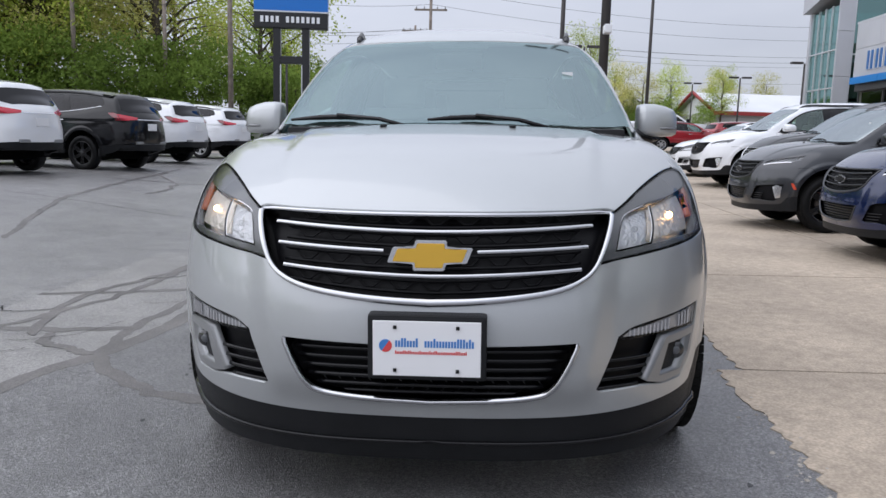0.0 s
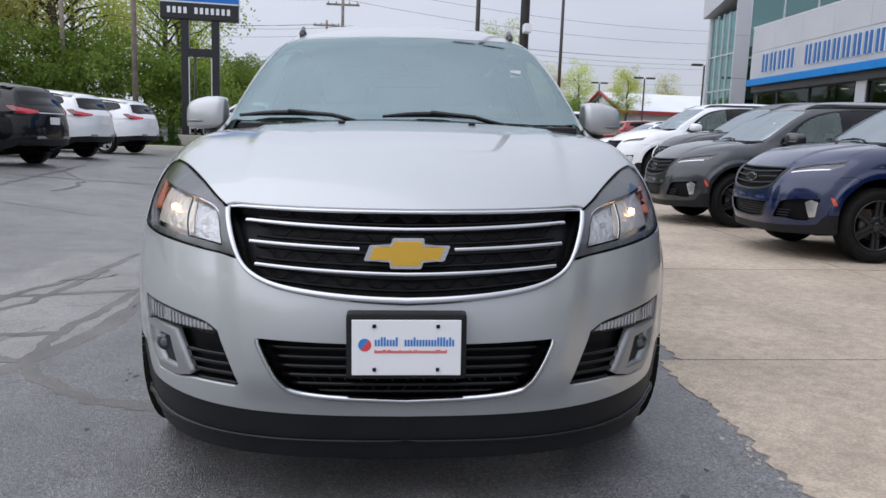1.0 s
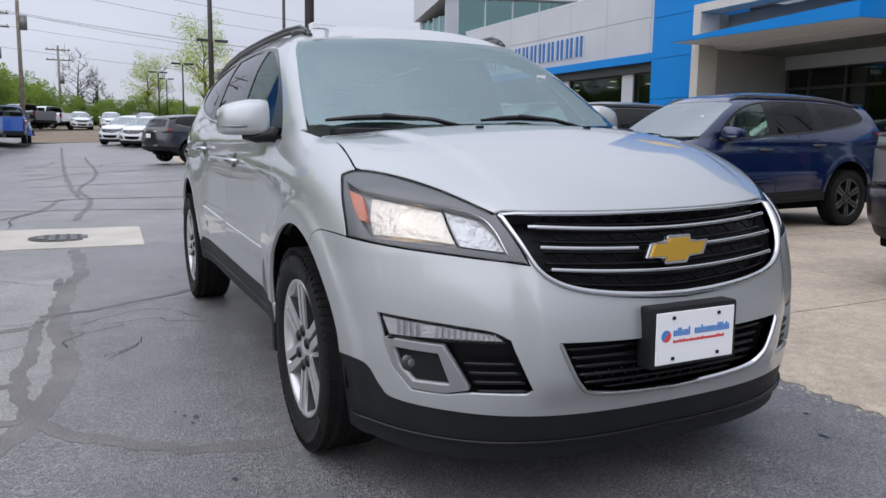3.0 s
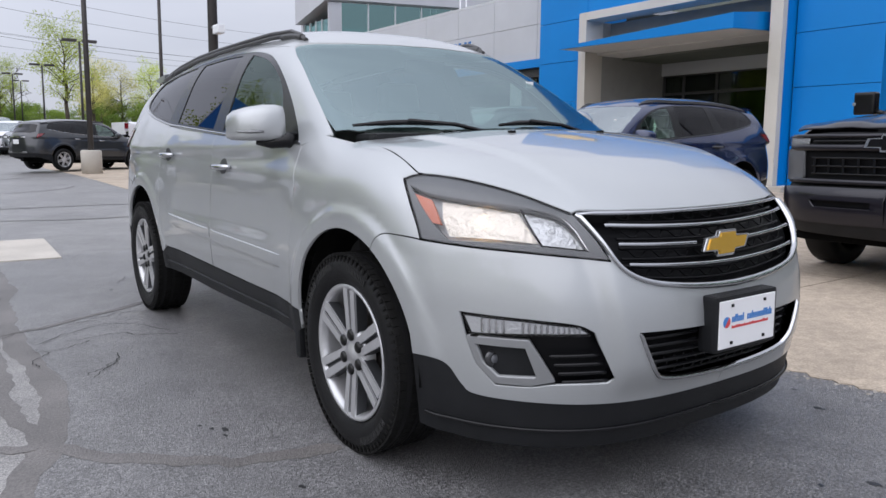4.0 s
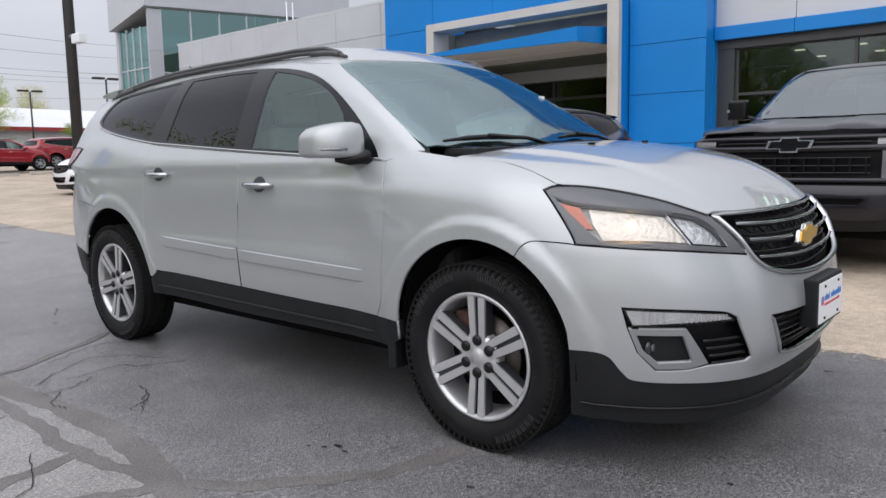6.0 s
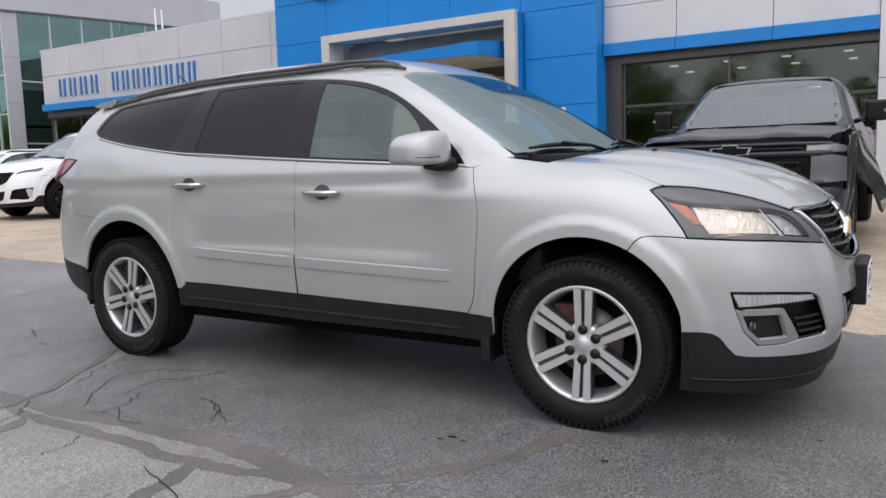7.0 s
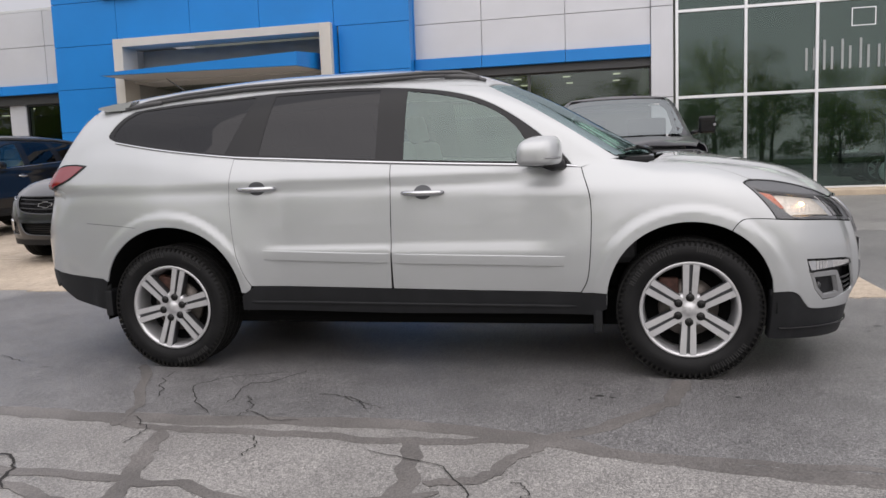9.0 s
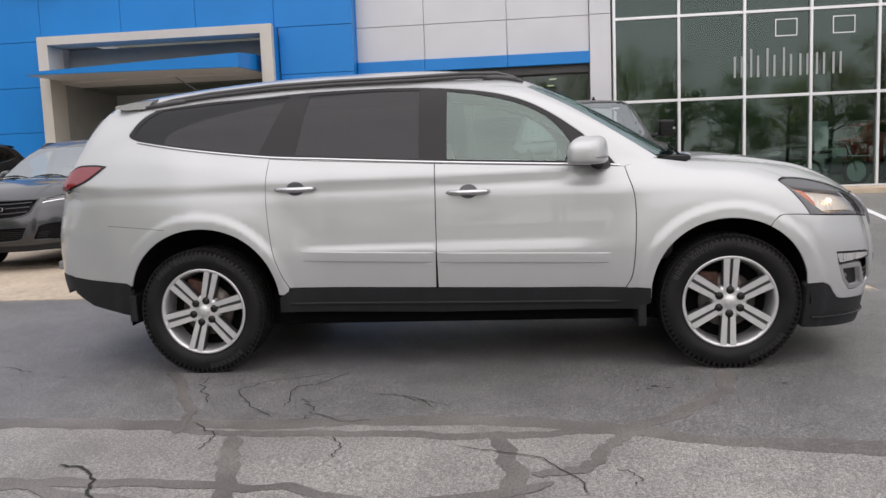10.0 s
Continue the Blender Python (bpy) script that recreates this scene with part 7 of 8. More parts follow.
for x, y, turn, p, lab in ((-9.6, 36.2, -90, M_WHITEPAINT, "white crew-cab pickup truck parked across the lane"), (-4.9, 44.6, 180, M_BLUEPAINT, "bright blue pickup truck parked behind the white one"), (-7.0, 70.0, -140, M_GREYPAINT, "grey pickup truck parked at the far end"), (-5.2, 73.0, -140, M_WHITEPAINT, "white pickup truck parked at the far end"), (12.6, 46.0, 100, M_WHITEPAINT, "white pickup truck parked behind red cars")):
    recoloured(truck, "pickup_truck", lab, on_lot(x, y, turn, False), (0.98, 1.0, 0.98), {M_DARKTRUCK: p, M_TYREBLACK: M_ALLOY}, FART, "truck", "far parked trucks")

# ---------- vehicles behind the showroom glass ----------
recoloured(suv, "red_showroom_car", "bright red car standing inside the showroom", pose(16.9, -11.0, 0.37, 0, 0, 8), EQ, paint(M_REDPAINT, False, bars=M_SATIN), FAR, group="showroom cars")
recoloured(suv, "dark_showroom_car", "dark car standing inside the showroom", pose(17.2, -6.3, 0.37, 0, 0, 176), EQ, paint(M_CHARCOAL, False, bars=M_SATIN), FAR, group="showroom cars")
moto = empty("motorbike", pose(15.3, -6.75, 0.36, 0, 0, 10), "small pale trail motorbike on the showroom floor", "motorbike")
for y in (-0.62, 0.62):
    bm = bmesh.new()
    add_tube(bm, [(0, y + 0.31 * math.cos(a), 0.34 + 0.31 * math.sin(a)) for a in (2 * math.pi * k / 24 for k in range(25))], 0.045, 8, False)
    w = part("wheel", bm, M_RUBBER, moto, "knobbly tyre")
    bm = bmesh.new()
    add_lathe(bm, [(0.001, -0.01), (0.25, -0.01), (0.27, 0.0), (0.25, 0.01), (0.001, 0.01)], (0, y, 0.34), 24)
    part("wheel_disc", bm, M_WHITE, w, "pale wheel")
tube("fork", [(0, -0.62, 0.34), (0, -0.38, 1.0)], 0.03, M_SATIN, moto, 8)
tube("handlebar", [(-0.36, -0.34, 1.06), (0, -0.37, 1.02), (0.36, -0.34, 1.06)], 0.016, M_BLACKTRIM, moto, 8)
tube("swing_arm", [(0, 0.62, 0.34), (0, 0.05, 0.42), (0, -0.3, 0.75)], 0.035, M_SATIN, moto, 8)
box("tank", (-0.11, -0.30, 0.74), (0.11, 0.10, 0.94), M_WHITE, moto, 0.05)
box("seat", (-0.10, 0.08, 0.82), (0.10, 0.68, 0.90), M_BLACKTRIM, moto, 0.03)
box("engine", (-0.13, -0.16, 0.36), (0.13, 0.16, 0.70), M_ALLOYDARK, moto, 0.04)
box("front_mudguard", (-0.07, -0.92, 0.72), (0.07, -0.42, 0.75), M_WHITE, moto, 0.01)

# ---------- poles, sign, wires ----------
M_POLE = material("weathered_steel_pole", (0.055, 0.05, 0.048), 0.6, 0.3, vary=0.2, scale=3)
M_GALV = material("grey_steel_pole", (0.20, 0.20, 0.20), 0.55, 0.4, vary=0.15, scale=3)
M_WOODPOLE = material("old_wood_pole", (0.24, 0.20, 0.17), 0.9, vary=0.3, scale=4, bump=0.4, bump_scale=30)
M_WIRE = material("dark_wire", (0.03, 0.03, 0.03), 0.7)
M_BARK = material("grey_brown_bark", (0.085, 0.068, 0.052), 0.9, vary=0.35, scale=5, bump=0.6, bump_scale=18)
M_LEAF = leafy("spring_leaves", (0.46, 0.56, 0.13))
M_LEAFDARK = leafy("dark_leaves", (0.30, 0.44, 0.13))
M_LEAFPALE = leafy("pale_spring_leaves", (0.56, 0.56, 0.22))
M_LEAFBUSH = leafy("bush_leaves", (0.21, 0.31, 0.075))
M_CONIFER = leafy("conifer_needles", (0.05, 0.085, 0.04))
M_GRASS = material("lawn_grass", (0.060, 0.105, 0.022), 0.9, vary=0.3, scale=0.8, speckle=0.3, speckle_scale=60, bump=0.6, bump_scale=60)
M_GRAVEL = material("brown_gravel", (0.22, 0.17, 0.125), 0.95, vary=0.2, scale=0.4, speckle=0.3, speckle_scale=30, bump=0.5, bump_scale=40)
gz = lambda x, y: float(lot_height(x, y))


def light_pole(x, y, top, r, label, footing=True, heads=2, mat=M_POLE, fitting=0.0):
    z = gz(x, y)
    p = empty("light_pole", pose(x, y, z), label, "lamp post", "lot light poles")
    tube("pole", [(0, 0, 0.0), (0, 0, top)], [r, r * 0.75], mat, p, 12)
    if footing:
        bm = bmesh.new()
        add_tube(bm, [(0, 0, -0.05), (0, 0, 0.68), (0, 0, 0.72)], [0.30, 0.30, 0.27], 20)
        part("footing", bm, M_CONCRETE, p, "round concrete footing")
    for k in range(heads):
        s = 1 if k else -1
        box("lamp_head", (s * 0.45 - 0.32, -0.17, top - 0.02), (s * 0.45 + 0.32, 0.17, top + 0.10), mat, p, 0.02, "flat lamp head")
    if fitting:
        box("camera_bracket", (-0.05, -0.25, fitting - 0.04), (0.05, 0.0, fitting), M_GALV, p, 0.01)
        box("security_camera", (-0.06, -0.42, fitting - 0.14), (0.06, -0.16, fitting), M_SIGNWHITE, p, 0.02, "small pale camera")
    return p


light_pole(1.96, 10.22, 9.0, 0.085, "dark steel light pole with a small camera", False, 2, M_POLE, 3.0)
light_pole(2.32, 23.1, 8.5, 0.085, "dark steel light pole on a concrete footing")
light_pole(7.15, 33.1, 9.0, 0.085, "dark steel light pole on a concrete footing")
for x, y, z in ((5.5, 56.9, 6.5), (5.2, 72.0, 7.0), (4.83, 38.8, 6.1), (17.8, 54.3, 6.0), (18.1, 43.6, 6.0), (18.3, 69.7, 6.7), (7.5, 88.0, 7.6), (-9.6, 33.0, 4.6)):
    light_pole(x, y, z - gz(x, y), 0.07, "distant dark light pole with twin flat heads", False)


def utility_pole(x, y, top, arms, r=0.15):
    z = gz(x, y)
    p = empty("utility_pole", pose(x, y, z), "old wooden utility pole with wires", "utility pole", "utility poles")
    tube("pole", [(0, 0, 0), (0, 0, top)], [r, r * 0.7], M_WOODPOLE, p, 10)
    for k in range(arms):
        h = top - 0.5 - 1.1 * k
        box("cross_arm", (-1.25, -0.06, h - 0.07), (1.25, 0.06, h + 0.07), M_WOODPOLE, p, 0.01)
        for q in (-1.1, -0.5, 0.5, 1.1):
            tube("insulator", [(q, 0, h + 0.07), (q, 0, h + 0.25)], [0.05, 0.03], M_GALV, p, 6)
    if arms:
        tube("transformer", [(0.3, 0, top - 4.2), (0.3, 0, top - 3.3)], 0.25, M_GALV, p, 12)
    return p


utility_pole(-7.6, 71.9, 9.8, 2)
utility_pole(-4.9, 57.0, 11.2, 2)
utility_pole(-3.2, 95.0, 9.0, 2)
for x, y, h in ((-21.7, 36.3, 12.0), (-12.9, 34.8, 12.5), (-17.8, 38.5, 8.5)):
    utility_pole(x, y, h, 0, 0.14)


def wire(a, b, sag, n=14):
    a, b = Vector(a), Vector(b)
    ob = tube("wire", [a + (b - a) * (k / n) - Vector((0, 0, sag * 4 * (k / n) * (1 - k / n))) for k in range(n + 1)], 0.014, M_WIRE, None, 4)
    return tagged(ob, "thin dark overhead wire", "wire", "overhead wires")


for k, (h, x) in enumerate(((10.4, -7.8), (10.4, -6.5), (9.3, -7.6), (7.5, -7.6))):
    wire((x, 71.9, h + 1), (-40, 48, h - 1 + 0.4 * k), 1.2)
    wire((x, 71.9, h + 1), (60, 96, h + 3), 1.6)
for k, h in enumerate((11.4, 10.2, 8.2)):
    wire((-4.9, 57.0, h + 1), (-21.7, 36.3, h - 0.6), 0.9)
    wire((-4.9, 57.0, h + 1), (45, 78, h + 2.4), 1.4)
    wire((-21.7, 36.3, h - 0.4), (-12.9, 34.8, h - 0.7), 0.3)

# pylon sign on its island
island = tagged(box("kerb_island", (-11.5, 26.6, 0.2), (-5.4, 31.5, gz(-8, 29) + 0.13), M_CONCRETE, None, 0.04), "low concrete kerb round the sign's planting bed", "kerb", kind="structure")
tagged(box("planting_bed", (-11.3, 26.8, 0.3), (-5.6, 31.3, gz(-8, 29) + 0.16), M_GRASS, None, 0.03), "grassy planting bed under the sign", "planting bed", kind="structure")
M_SIGNBLACK = material("sign_black", (0.012, 0.012, 0.014), 0.35)
pylon = empty("pylon_sign", pose(-8.2, 28.6, gz(-8, 29) + 0.1, 0, 0, 8), "tall black and blue dealer pylon sign on two posts", "sign")
box("base", (-1.0, -0.4, 0), (1.0, 0.4, 0.45), M_CONCRETE, pylon, 0.03)
for s in (-1, 1):
    box("post", (s * 0.58 - 0.15, -0.17, 0.4), (s * 0.58 + 0.15, 0.17, 5.0), M_SIGNBLACK, pylon, 0.02, "black sign post")
    box("post_edge", (s * 0.43 - 0.02, -0.18, 0.5), (s * 0.43 + 0.02, -0.168, 3.5), M_FRAME, pylon, 0)
box("cross_bar", (-0.44, -0.16, 3.55), (0.44, 0.16, 3.85), M_SIGNBLACK, pylon, 0.02)
box("cabinet", (-1.48, -0.25, 4.95), (1.48, 0.25, 5.62), M_SIGNBLACK, pylon, 0.03, "black name cabinet")
box("blue_cabinet", (-1.48, -0.25, 5.62), (1.48, 0.25, 8.6), material("sign_blue_face", (0.01, 0.16, 0.55), 0.3), pylon, 0.03, "bright blue sign face")
box("cabinet_trim", (-1.5, -0.27, 5.56), (1.5, 0.27, 5.62), M_FRAME, pylon, 0.01)
for i in range(12):
    if i != 4:
        box("name_bar", (-1.22 + i * 0.205, -0.262, 5.16), (-1.22 + i * 0.205 + 0.12, -0.25, 5.40), M_SIGNWHITE, pylon, 0, "white letter bar")

# far shed with a red-trimmed roof
shed = empty("shed", pose(40, 88, 1.9, 0, 0, 6), "long pale shed with a white roof and red trim", "building")
box("wall", (-17, -6, -0.5), (17, 6, 2.9), material("pale_shed_wall", (0.52, 0.50, 0.48), 0.8, vary=0.1, scale=0.5), shed, 0)
bm = bmesh.new()
for s in (-1, 1):
    q = [bm.verts.new(v) for v in ((-17.6, s * 6.6, 2.75), (17.6, s * 6.6, 2.75), (17.6, 0, 5.1), (-17.6, 0, 5.1))]
    bm.faces.new(q if s < 0 else q[::-1])
part("roof", bm, material("white_metal_roof", (0.66, 0.67, 0.70), 0.5, vary=0.06, scale=0.4), shed)
for a in (-17.05, 17.0):
    bm = bmesh.new()
    bm.faces.new([bm.verts.new((a, y, z)) for y, z in ((-6, 2.7), (6, 2.7), (0, 4.9))])
    part("gable", bm, M_SIGNWHITE, shed)
box("red_fascia", (-17.6, -6.72, 2.45), (17.6, -6.6, 2.85), material("red_trim", (0.30, 0.03, 0.03), 0.6), shed, 0)
bm = bmesh.new()
for s in (-1, 1):
    add_tube(bm, [(-17.65, s * 6.6, 2.8), (-17.65, 0, 5.15)], 0.18, 4)
part("red_verge", bm, bpy.data.materials["red_trim"], shed)
box("shed_band", (-17.05, -6.03, -0.4), (17, -6.0, 1.0), bpy.data.materials["red_trim"], shed, 0)


# ---------- trees ----------
def leaf_cloud(name, centres, radii, count, size, mat, seed, flat=0.75):
    """Many small bent leaf clumps scattered through overlapping boughs, with gaps."""
    rs = np.random.RandomState(seed)
    centres, radii = np.asarray(centres), np.asarray(radii)
    pick = rs.choice(len(centres), count, p=radii ** 2 / np.sum(radii ** 2))
    d = rs.normal(size=(count, 3))
    d /= np.linalg.norm(d, axis=1, keepdims=True)
    r = radii[pick] * (0.45 + 0.62 * rs.random_sample(count) ** 0.6)
    pos = centres[pick] + d * r[:, None] * np.array([1, 1, flat])
    a = rs.normal(size=(count, 3))
    a /= np.linalg.norm(a, axis=1, keepdims=True)
    b = np.cross(a, rs.normal(size=(count, 3)))
    b /= np.linalg.norm(b, axis=1, keepdims=True)
    c = np.cross(a, b)
    s = size * (0.6 + 0.9 * rs.random_sample(count))[:, None]
    v = np.stack([pos - a * s, pos + b * s * 0.55 + c * s * 0.15, pos + a * s, pos - b * s * 0.55 + c * s * 0.15], 1).reshape(-1, 3)
    f = np.arange(count * 4).reshape(-1, 4)
    me = bpy.data.meshes.new(name)
    me.from_pydata(v.tolist(), [], f.tolist())
    me.materials.append(mat)
    return me


def grow(seed, height, spread, boughs, leaves, size, mat, trunk_share=0.28, bare=False, name="tree", label=""):
    rnd = random.Random(seed)
    root = empty(name, pose(0, 0, -60), label, "tree", "trees round the lot")
    bm = bmesh.new()
    r0 = height * 0.018
    lean = Vector((rnd.uniform(-0.06, 0.06), rnd.uniform(-0.06, 0.06), 1))
    spine = [lean * (height * 0.82 * k / 6) + Vector((rnd.uniform(-1, 1), rnd.uniform(-1, 1), 0)) * (0.02 * height * k / 6) for k in range(7)]
    add_tube(bm, spine, [r0 * (1.25 - 1.05 * k / 6) for k in range(7)], 8)
    centres, radii = [], []
    for k in range(boughs):
        t = trunk_share + (1 - trunk_share) * (k + rnd.random()) / boughs
        base = spine[min(5, int(t * 6))].lerp(spine[min(6, int(t * 6) + 1)], (t * 6) % 1)
        a = rnd.uniform(0, 2 * math.pi)
        reach = spread * (1.05 - 0.75 * abs(t - 0.5) * 1.5) * rnd.uniform(0.55, 1.1)
        tip = base + Vector((math.cos(a) * reach, math.sin(a) * reach, height * rnd.uniform(0.04, 0.2)))
        mid = base.lerp(tip, 0.5) + Vector((0, 0, height * 0.03))
        add_tube(bm, [base, mid, tip], [r0 * 0.45 * (1.2 - t), r0 * 0.28 * (1.2 - t), 0.01], 5)
        if bare:
            for q in range(6):
                e = mid.lerp(tip, q / 6) + Vector((rnd.uniform(-1, 1), rnd.uniform(-1, 1), rnd.uniform(0.3, 1.2))) * spread * 0.35
                add_tube(bm, [mid.lerp(tip, q / 6), e], [0.035, 0.012], 4)
        centres += [tuple(tip), tuple(mid.lerp(tip, 0.5))]
        radii += [spread * rnd.uniform(0.26, 0.44), spread * rnd.uniform(0.2, 0.34)]
    part("trunk", bm, M_BARK, root, "grey-brown trunk and limbs")
    if leaves:
        me = leaf_cloud("crown", centres, radii, leaves, size, mat, seed)
        c = new("crown", me)
        c.parent = root
    return root


KINDS = [
    grow(1, 16, 4.6, 34, 8500, 0.105, M_LEAF, label="tall broadleaf tree in spring leaf"),
    grow(2, 15, 5.2, 34, 9000, 0.105, M_LEAFDARK, label="tall broadleaf tree with dark green leaves"),
    grow(3, 14, 4.2, 32, 7000, 0.095, M_LEAFPALE, label="tall tree with thin pale spring leaves"),
    grow(4, 6.5, 2.8, 20, 3600, 0.10, M_LEAFBUSH, 0.10, label="bushy young tree in fresh green leaf"),
    grow(5, 5.0, 2.8, 20, 3600, 0.10, M_LEAFBUSH, 0.05, label="dense green bush at the wood's edge"),
    grow(6, 11, 3.6, 26, 0, 0.1, M_LEAF, 0.2, True, label="bare grey tree with thin twigs"),
]


def conifer(seed, height, spread, mat, label, tiers=16, leaves=3500, name="conifer"):
    root = empty(name, pose(0, 0, -60), label, "tree", "conifers")
    tube("trunk", [(0, 0, 0), (0, 0, height * 0.95)], [height * 0.02, 0.02], M_BARK, root, 7)
    centres, radii = [], []
    rnd = random.Random(seed)
    for k in range(tiers):
        t = k / tiers
        rr = spread * (1 - t) * 0.75 + 0.05
        for q in range(max(3, int(9 * (1 - t)))):
            a = rnd.uniform(0, 6.28)
            centres.append((rr * 0.6 * math.cos(a), rr * 0.6 * math.sin(a), height * (0.06 + 0.92 * t)))
            radii.append(rr * 0.5 + 0.04)
    c = new("crown", leaf_cloud("crown", centres, radii, leaves, 0.035 * height ** 0.75, mat, seed))
    c.parent = root
    return root


FIR = conifer(11, 9.0, 2.2, M_CONIFER, "dark narrow conifer among bare trees")
SHRUB = conifer(12, 1.25, 0.36, leafy("shrub_green", (0.06, 0.11, 0.03)), "small cone-shaped evergreen shrub in the planting bed", 12, 1800, "evergreen_shrub")


def plant(kind, x, y, scale=1.0, turn=0.0, dz=0.0):
    t = copy_thing(kind, pose(x, y, gz(x, y) - 0.05 + dz, 0, 0, turn))
    t.scale = (scale, scale, scale)
    return t


rnd = random.Random(31)
# woodland beyond the left row
for k in range(23):
    a = rnd.uniform(0, 1)
    x, y = -13 - 34 * a + rnd.uniform(-3, 3), 47 - 22 * a + rnd.uniform(-2, 12)
    plant(KINDS[rnd.choice((0, 0, 1, 2, 2))], x, y, rnd.uniform(0.8, 1.2), rnd.uniform(0, 360))
for k in range(34):
    a = k / 33
    x, y = -12 - 32 * a + rnd.uniform(-1, 1), 42 - 20 * a + rnd.uniform(-1, 2.5)
    plant(KINDS[rnd.choice((3, 4, 4))], x, y, rnd.uniform(0.7, 1.15), rnd.uniform(0, 360))
# green belt behind the white truck and along the far end
for k in range(30):
    a = k / 29
    x, y = -17 + 12.5 * a + rnd.uniform(-1.5, 1.5), 50 + 36 * a + rnd.uniform(-2, 4)
    plant(KINDS[rnd.choice((3, 3, 4))], x, y, rnd.uniform(0.8, 1.05) - 0.3 * a, rnd.uniform(0, 360))
for k in range(16):
    x, y = -18 + 11 * k / 15 + rnd.uniform(-2, 2), 60 + 34 * k / 15 + rnd.uniform(0, 6)
    plant(KINDS[0 if k % 3 == 0 else 3], x, y, rnd.uniform(0.26, 0.34) if k % 3 == 0 else rnd.uniform(0.7, 0.9), rnd.uniform(0, 360))
for k in range(46):
    x, y = -12 + 34 * k / 45 + rnd.uniform(-1, 1), 92 + rnd.uniform(-3, 6)
    plant(KINDS[rnd.choice((3, 4, 4))], x, y, rnd.uniform(0.4, 0.7), rnd.uniform(0, 360))
for x, y, s in ((-5.4, 98, 1.0), (-3.9, 97, 0.75), (-1.0, 98, 0.8), (0.6, 99, 0.95), (-7.5, 99, 0.8)):
    plant(FIR, x, y, s * 0.65, 40 * x)
for x, y, s in ((-1.6, 102, 1.15), (8.0, 104, 1.0), (0.8, 104, 0.9)):
    plant(KINDS[5], x, y, s * 0.72, 30 * x)
for x, y, s, q in ((9.3, 72.0, 0.62, 0), (12.5, 78, 0.5, 2), (5.8, 92, 0.5, 0), (18.0, 92, 0.55, 2), (21, 90, 0.5, 0), (24, 80, 0.42, 0), (27, 96, 0.5, 2), (31, 104, 0.62, 2), (37, 105, 0.6, 2), (15.5, 90, 0.5, 2)):
    plant(KINDS[q], x, y, s, 50 * x)
for k in range(16):
    plant(KINDS[rnd.choice((3, 4))], 8 + 2.2 * k, 79 + rnd.uniform(-3, 3), rnd.uniform(0.35, 0.6), rnd.uniform(0, 360))
# trees across the road, mirrored in the showroom glass
for k in range(22):
    plant(KINDS[rnd.choice((0, 1, 1, 2))], -46 + rnd.uniform(-6, 3), -70 + 4.6 * k, rnd.uniform(0.52, 0.88), rnd.uniform(0, 360))
for k in range(18):
    plant(KINDS[rnd.choice((3, 4))], -42 + rnd.uniform(-2, 2), -70 + 5.6 * k, rnd.uniform(0.9, 1.25), rnd.uniform(0, 360))
for x, y, s in ((-9.6, 27.2, 1.0), (-8.9, 27.1, 0.9), (-7.35, 27.1, 1.0), (-6.75, 27.2, 0.95), (-6.2, 27.5, 0.8)):
    plant(SHRUB, x, y, s, 70 * x, 0.15)
for ob in [*KINDS, FIR, SHRUB]:
    for o in [*ob.children_recursive, ob]:
        bpy.data.objects.remove(o)


def patch(name, x0, x1, y0, y1, mat, lift, label, step=2.0):
    return ground_sheet(name, x0, x1, y0, y1, step, mat, lift, label)


patch("lawn", -150, -15.5, 22, 120, M_GRASS, 0.03, "rough grass under the trees", 4.0)
patch("lawn_far", -15.5, 60, 84, 140, M_GRASS, 0.03, "rough grass at the far end of the lot", 4.0)
patch("gravel", -4.6, 1.5, 45, 83, M_GRAVEL, 0.02, "brown gravel drive at the far end")
patch("lawn_road", -150, -38, -100, 22, M_GRASS, 0.03, "grass verge across the road", 6.0)

# ---------- marks on the asphalt ----------
M_SEAL = material("crack_sealant", (0.122, 0.113, 0.107), 0.5, vary=0.3, scale=2.5, speckle=0.3, speckle_scale=90, bump=0.4, bump_scale=120)
M_CRACK = material("open_crack", (0.018, 0.017, 0.016), 0.95)
M_OIL = material("oil_spot", (0.02, 0.02, 0.021), 0.35)


def ribbon(name, points, width, mat, seed, label, lift, wiggle=0.02, fine=0.05):
    """An irregular flat band that wanders along a line on the ground."""
    rs = random.Random(seed)
    pts = bend([np.array((x, y, 0.0)) for x, y in points], 8)
    dense = []
    for a, b in zip(pts, pts[1:]):
        m = max(1, int(np.linalg.norm(b - a) / fine))
        dense += [a + (b - a) * k / m for k in range(m)]
    dense.append(pts[-1])
    bm = bmesh.new()
    prev = None
    off, broad = 0.0, 0.9
    for i, p in enumerate(dense):
        d = dense[min(i + 1, len(dense) - 1)] - dense[max(i - 1, 0)]
        d = d / max(np.linalg.norm(d), 1e-6)
        nrm = np.array((-d[1], d[0], 0))
        off = off * 0.8 + rs.gauss(0, wiggle) * 0.5
        broad = broad * 0.75 + rs.uniform(0.45, 1.4) * 0.25
        w = width * broad * (0.35 if i in (0, len(dense) - 1) else 1)
        a, b = p + nrm * (off + w / 2), p + nrm * (off - w / 2)
        pair = [bm.verts.new((q[0], q[1], gz(q[0], q[1]) + lift)) for q in (a, b)]
        if prev:
            bm.faces.new((prev[0], prev[1], pair[1], pair[0]))
        prev = pair
    bmesh.ops.recalc_face_normals(bm, faces=bm.faces)
    for f in bm.faces:
        if f.normal.z < 0:
            f.normal_flip()
    ob = part(name, bm, mat, None)
    return tagged(ob, label, "crack", kind="structure")


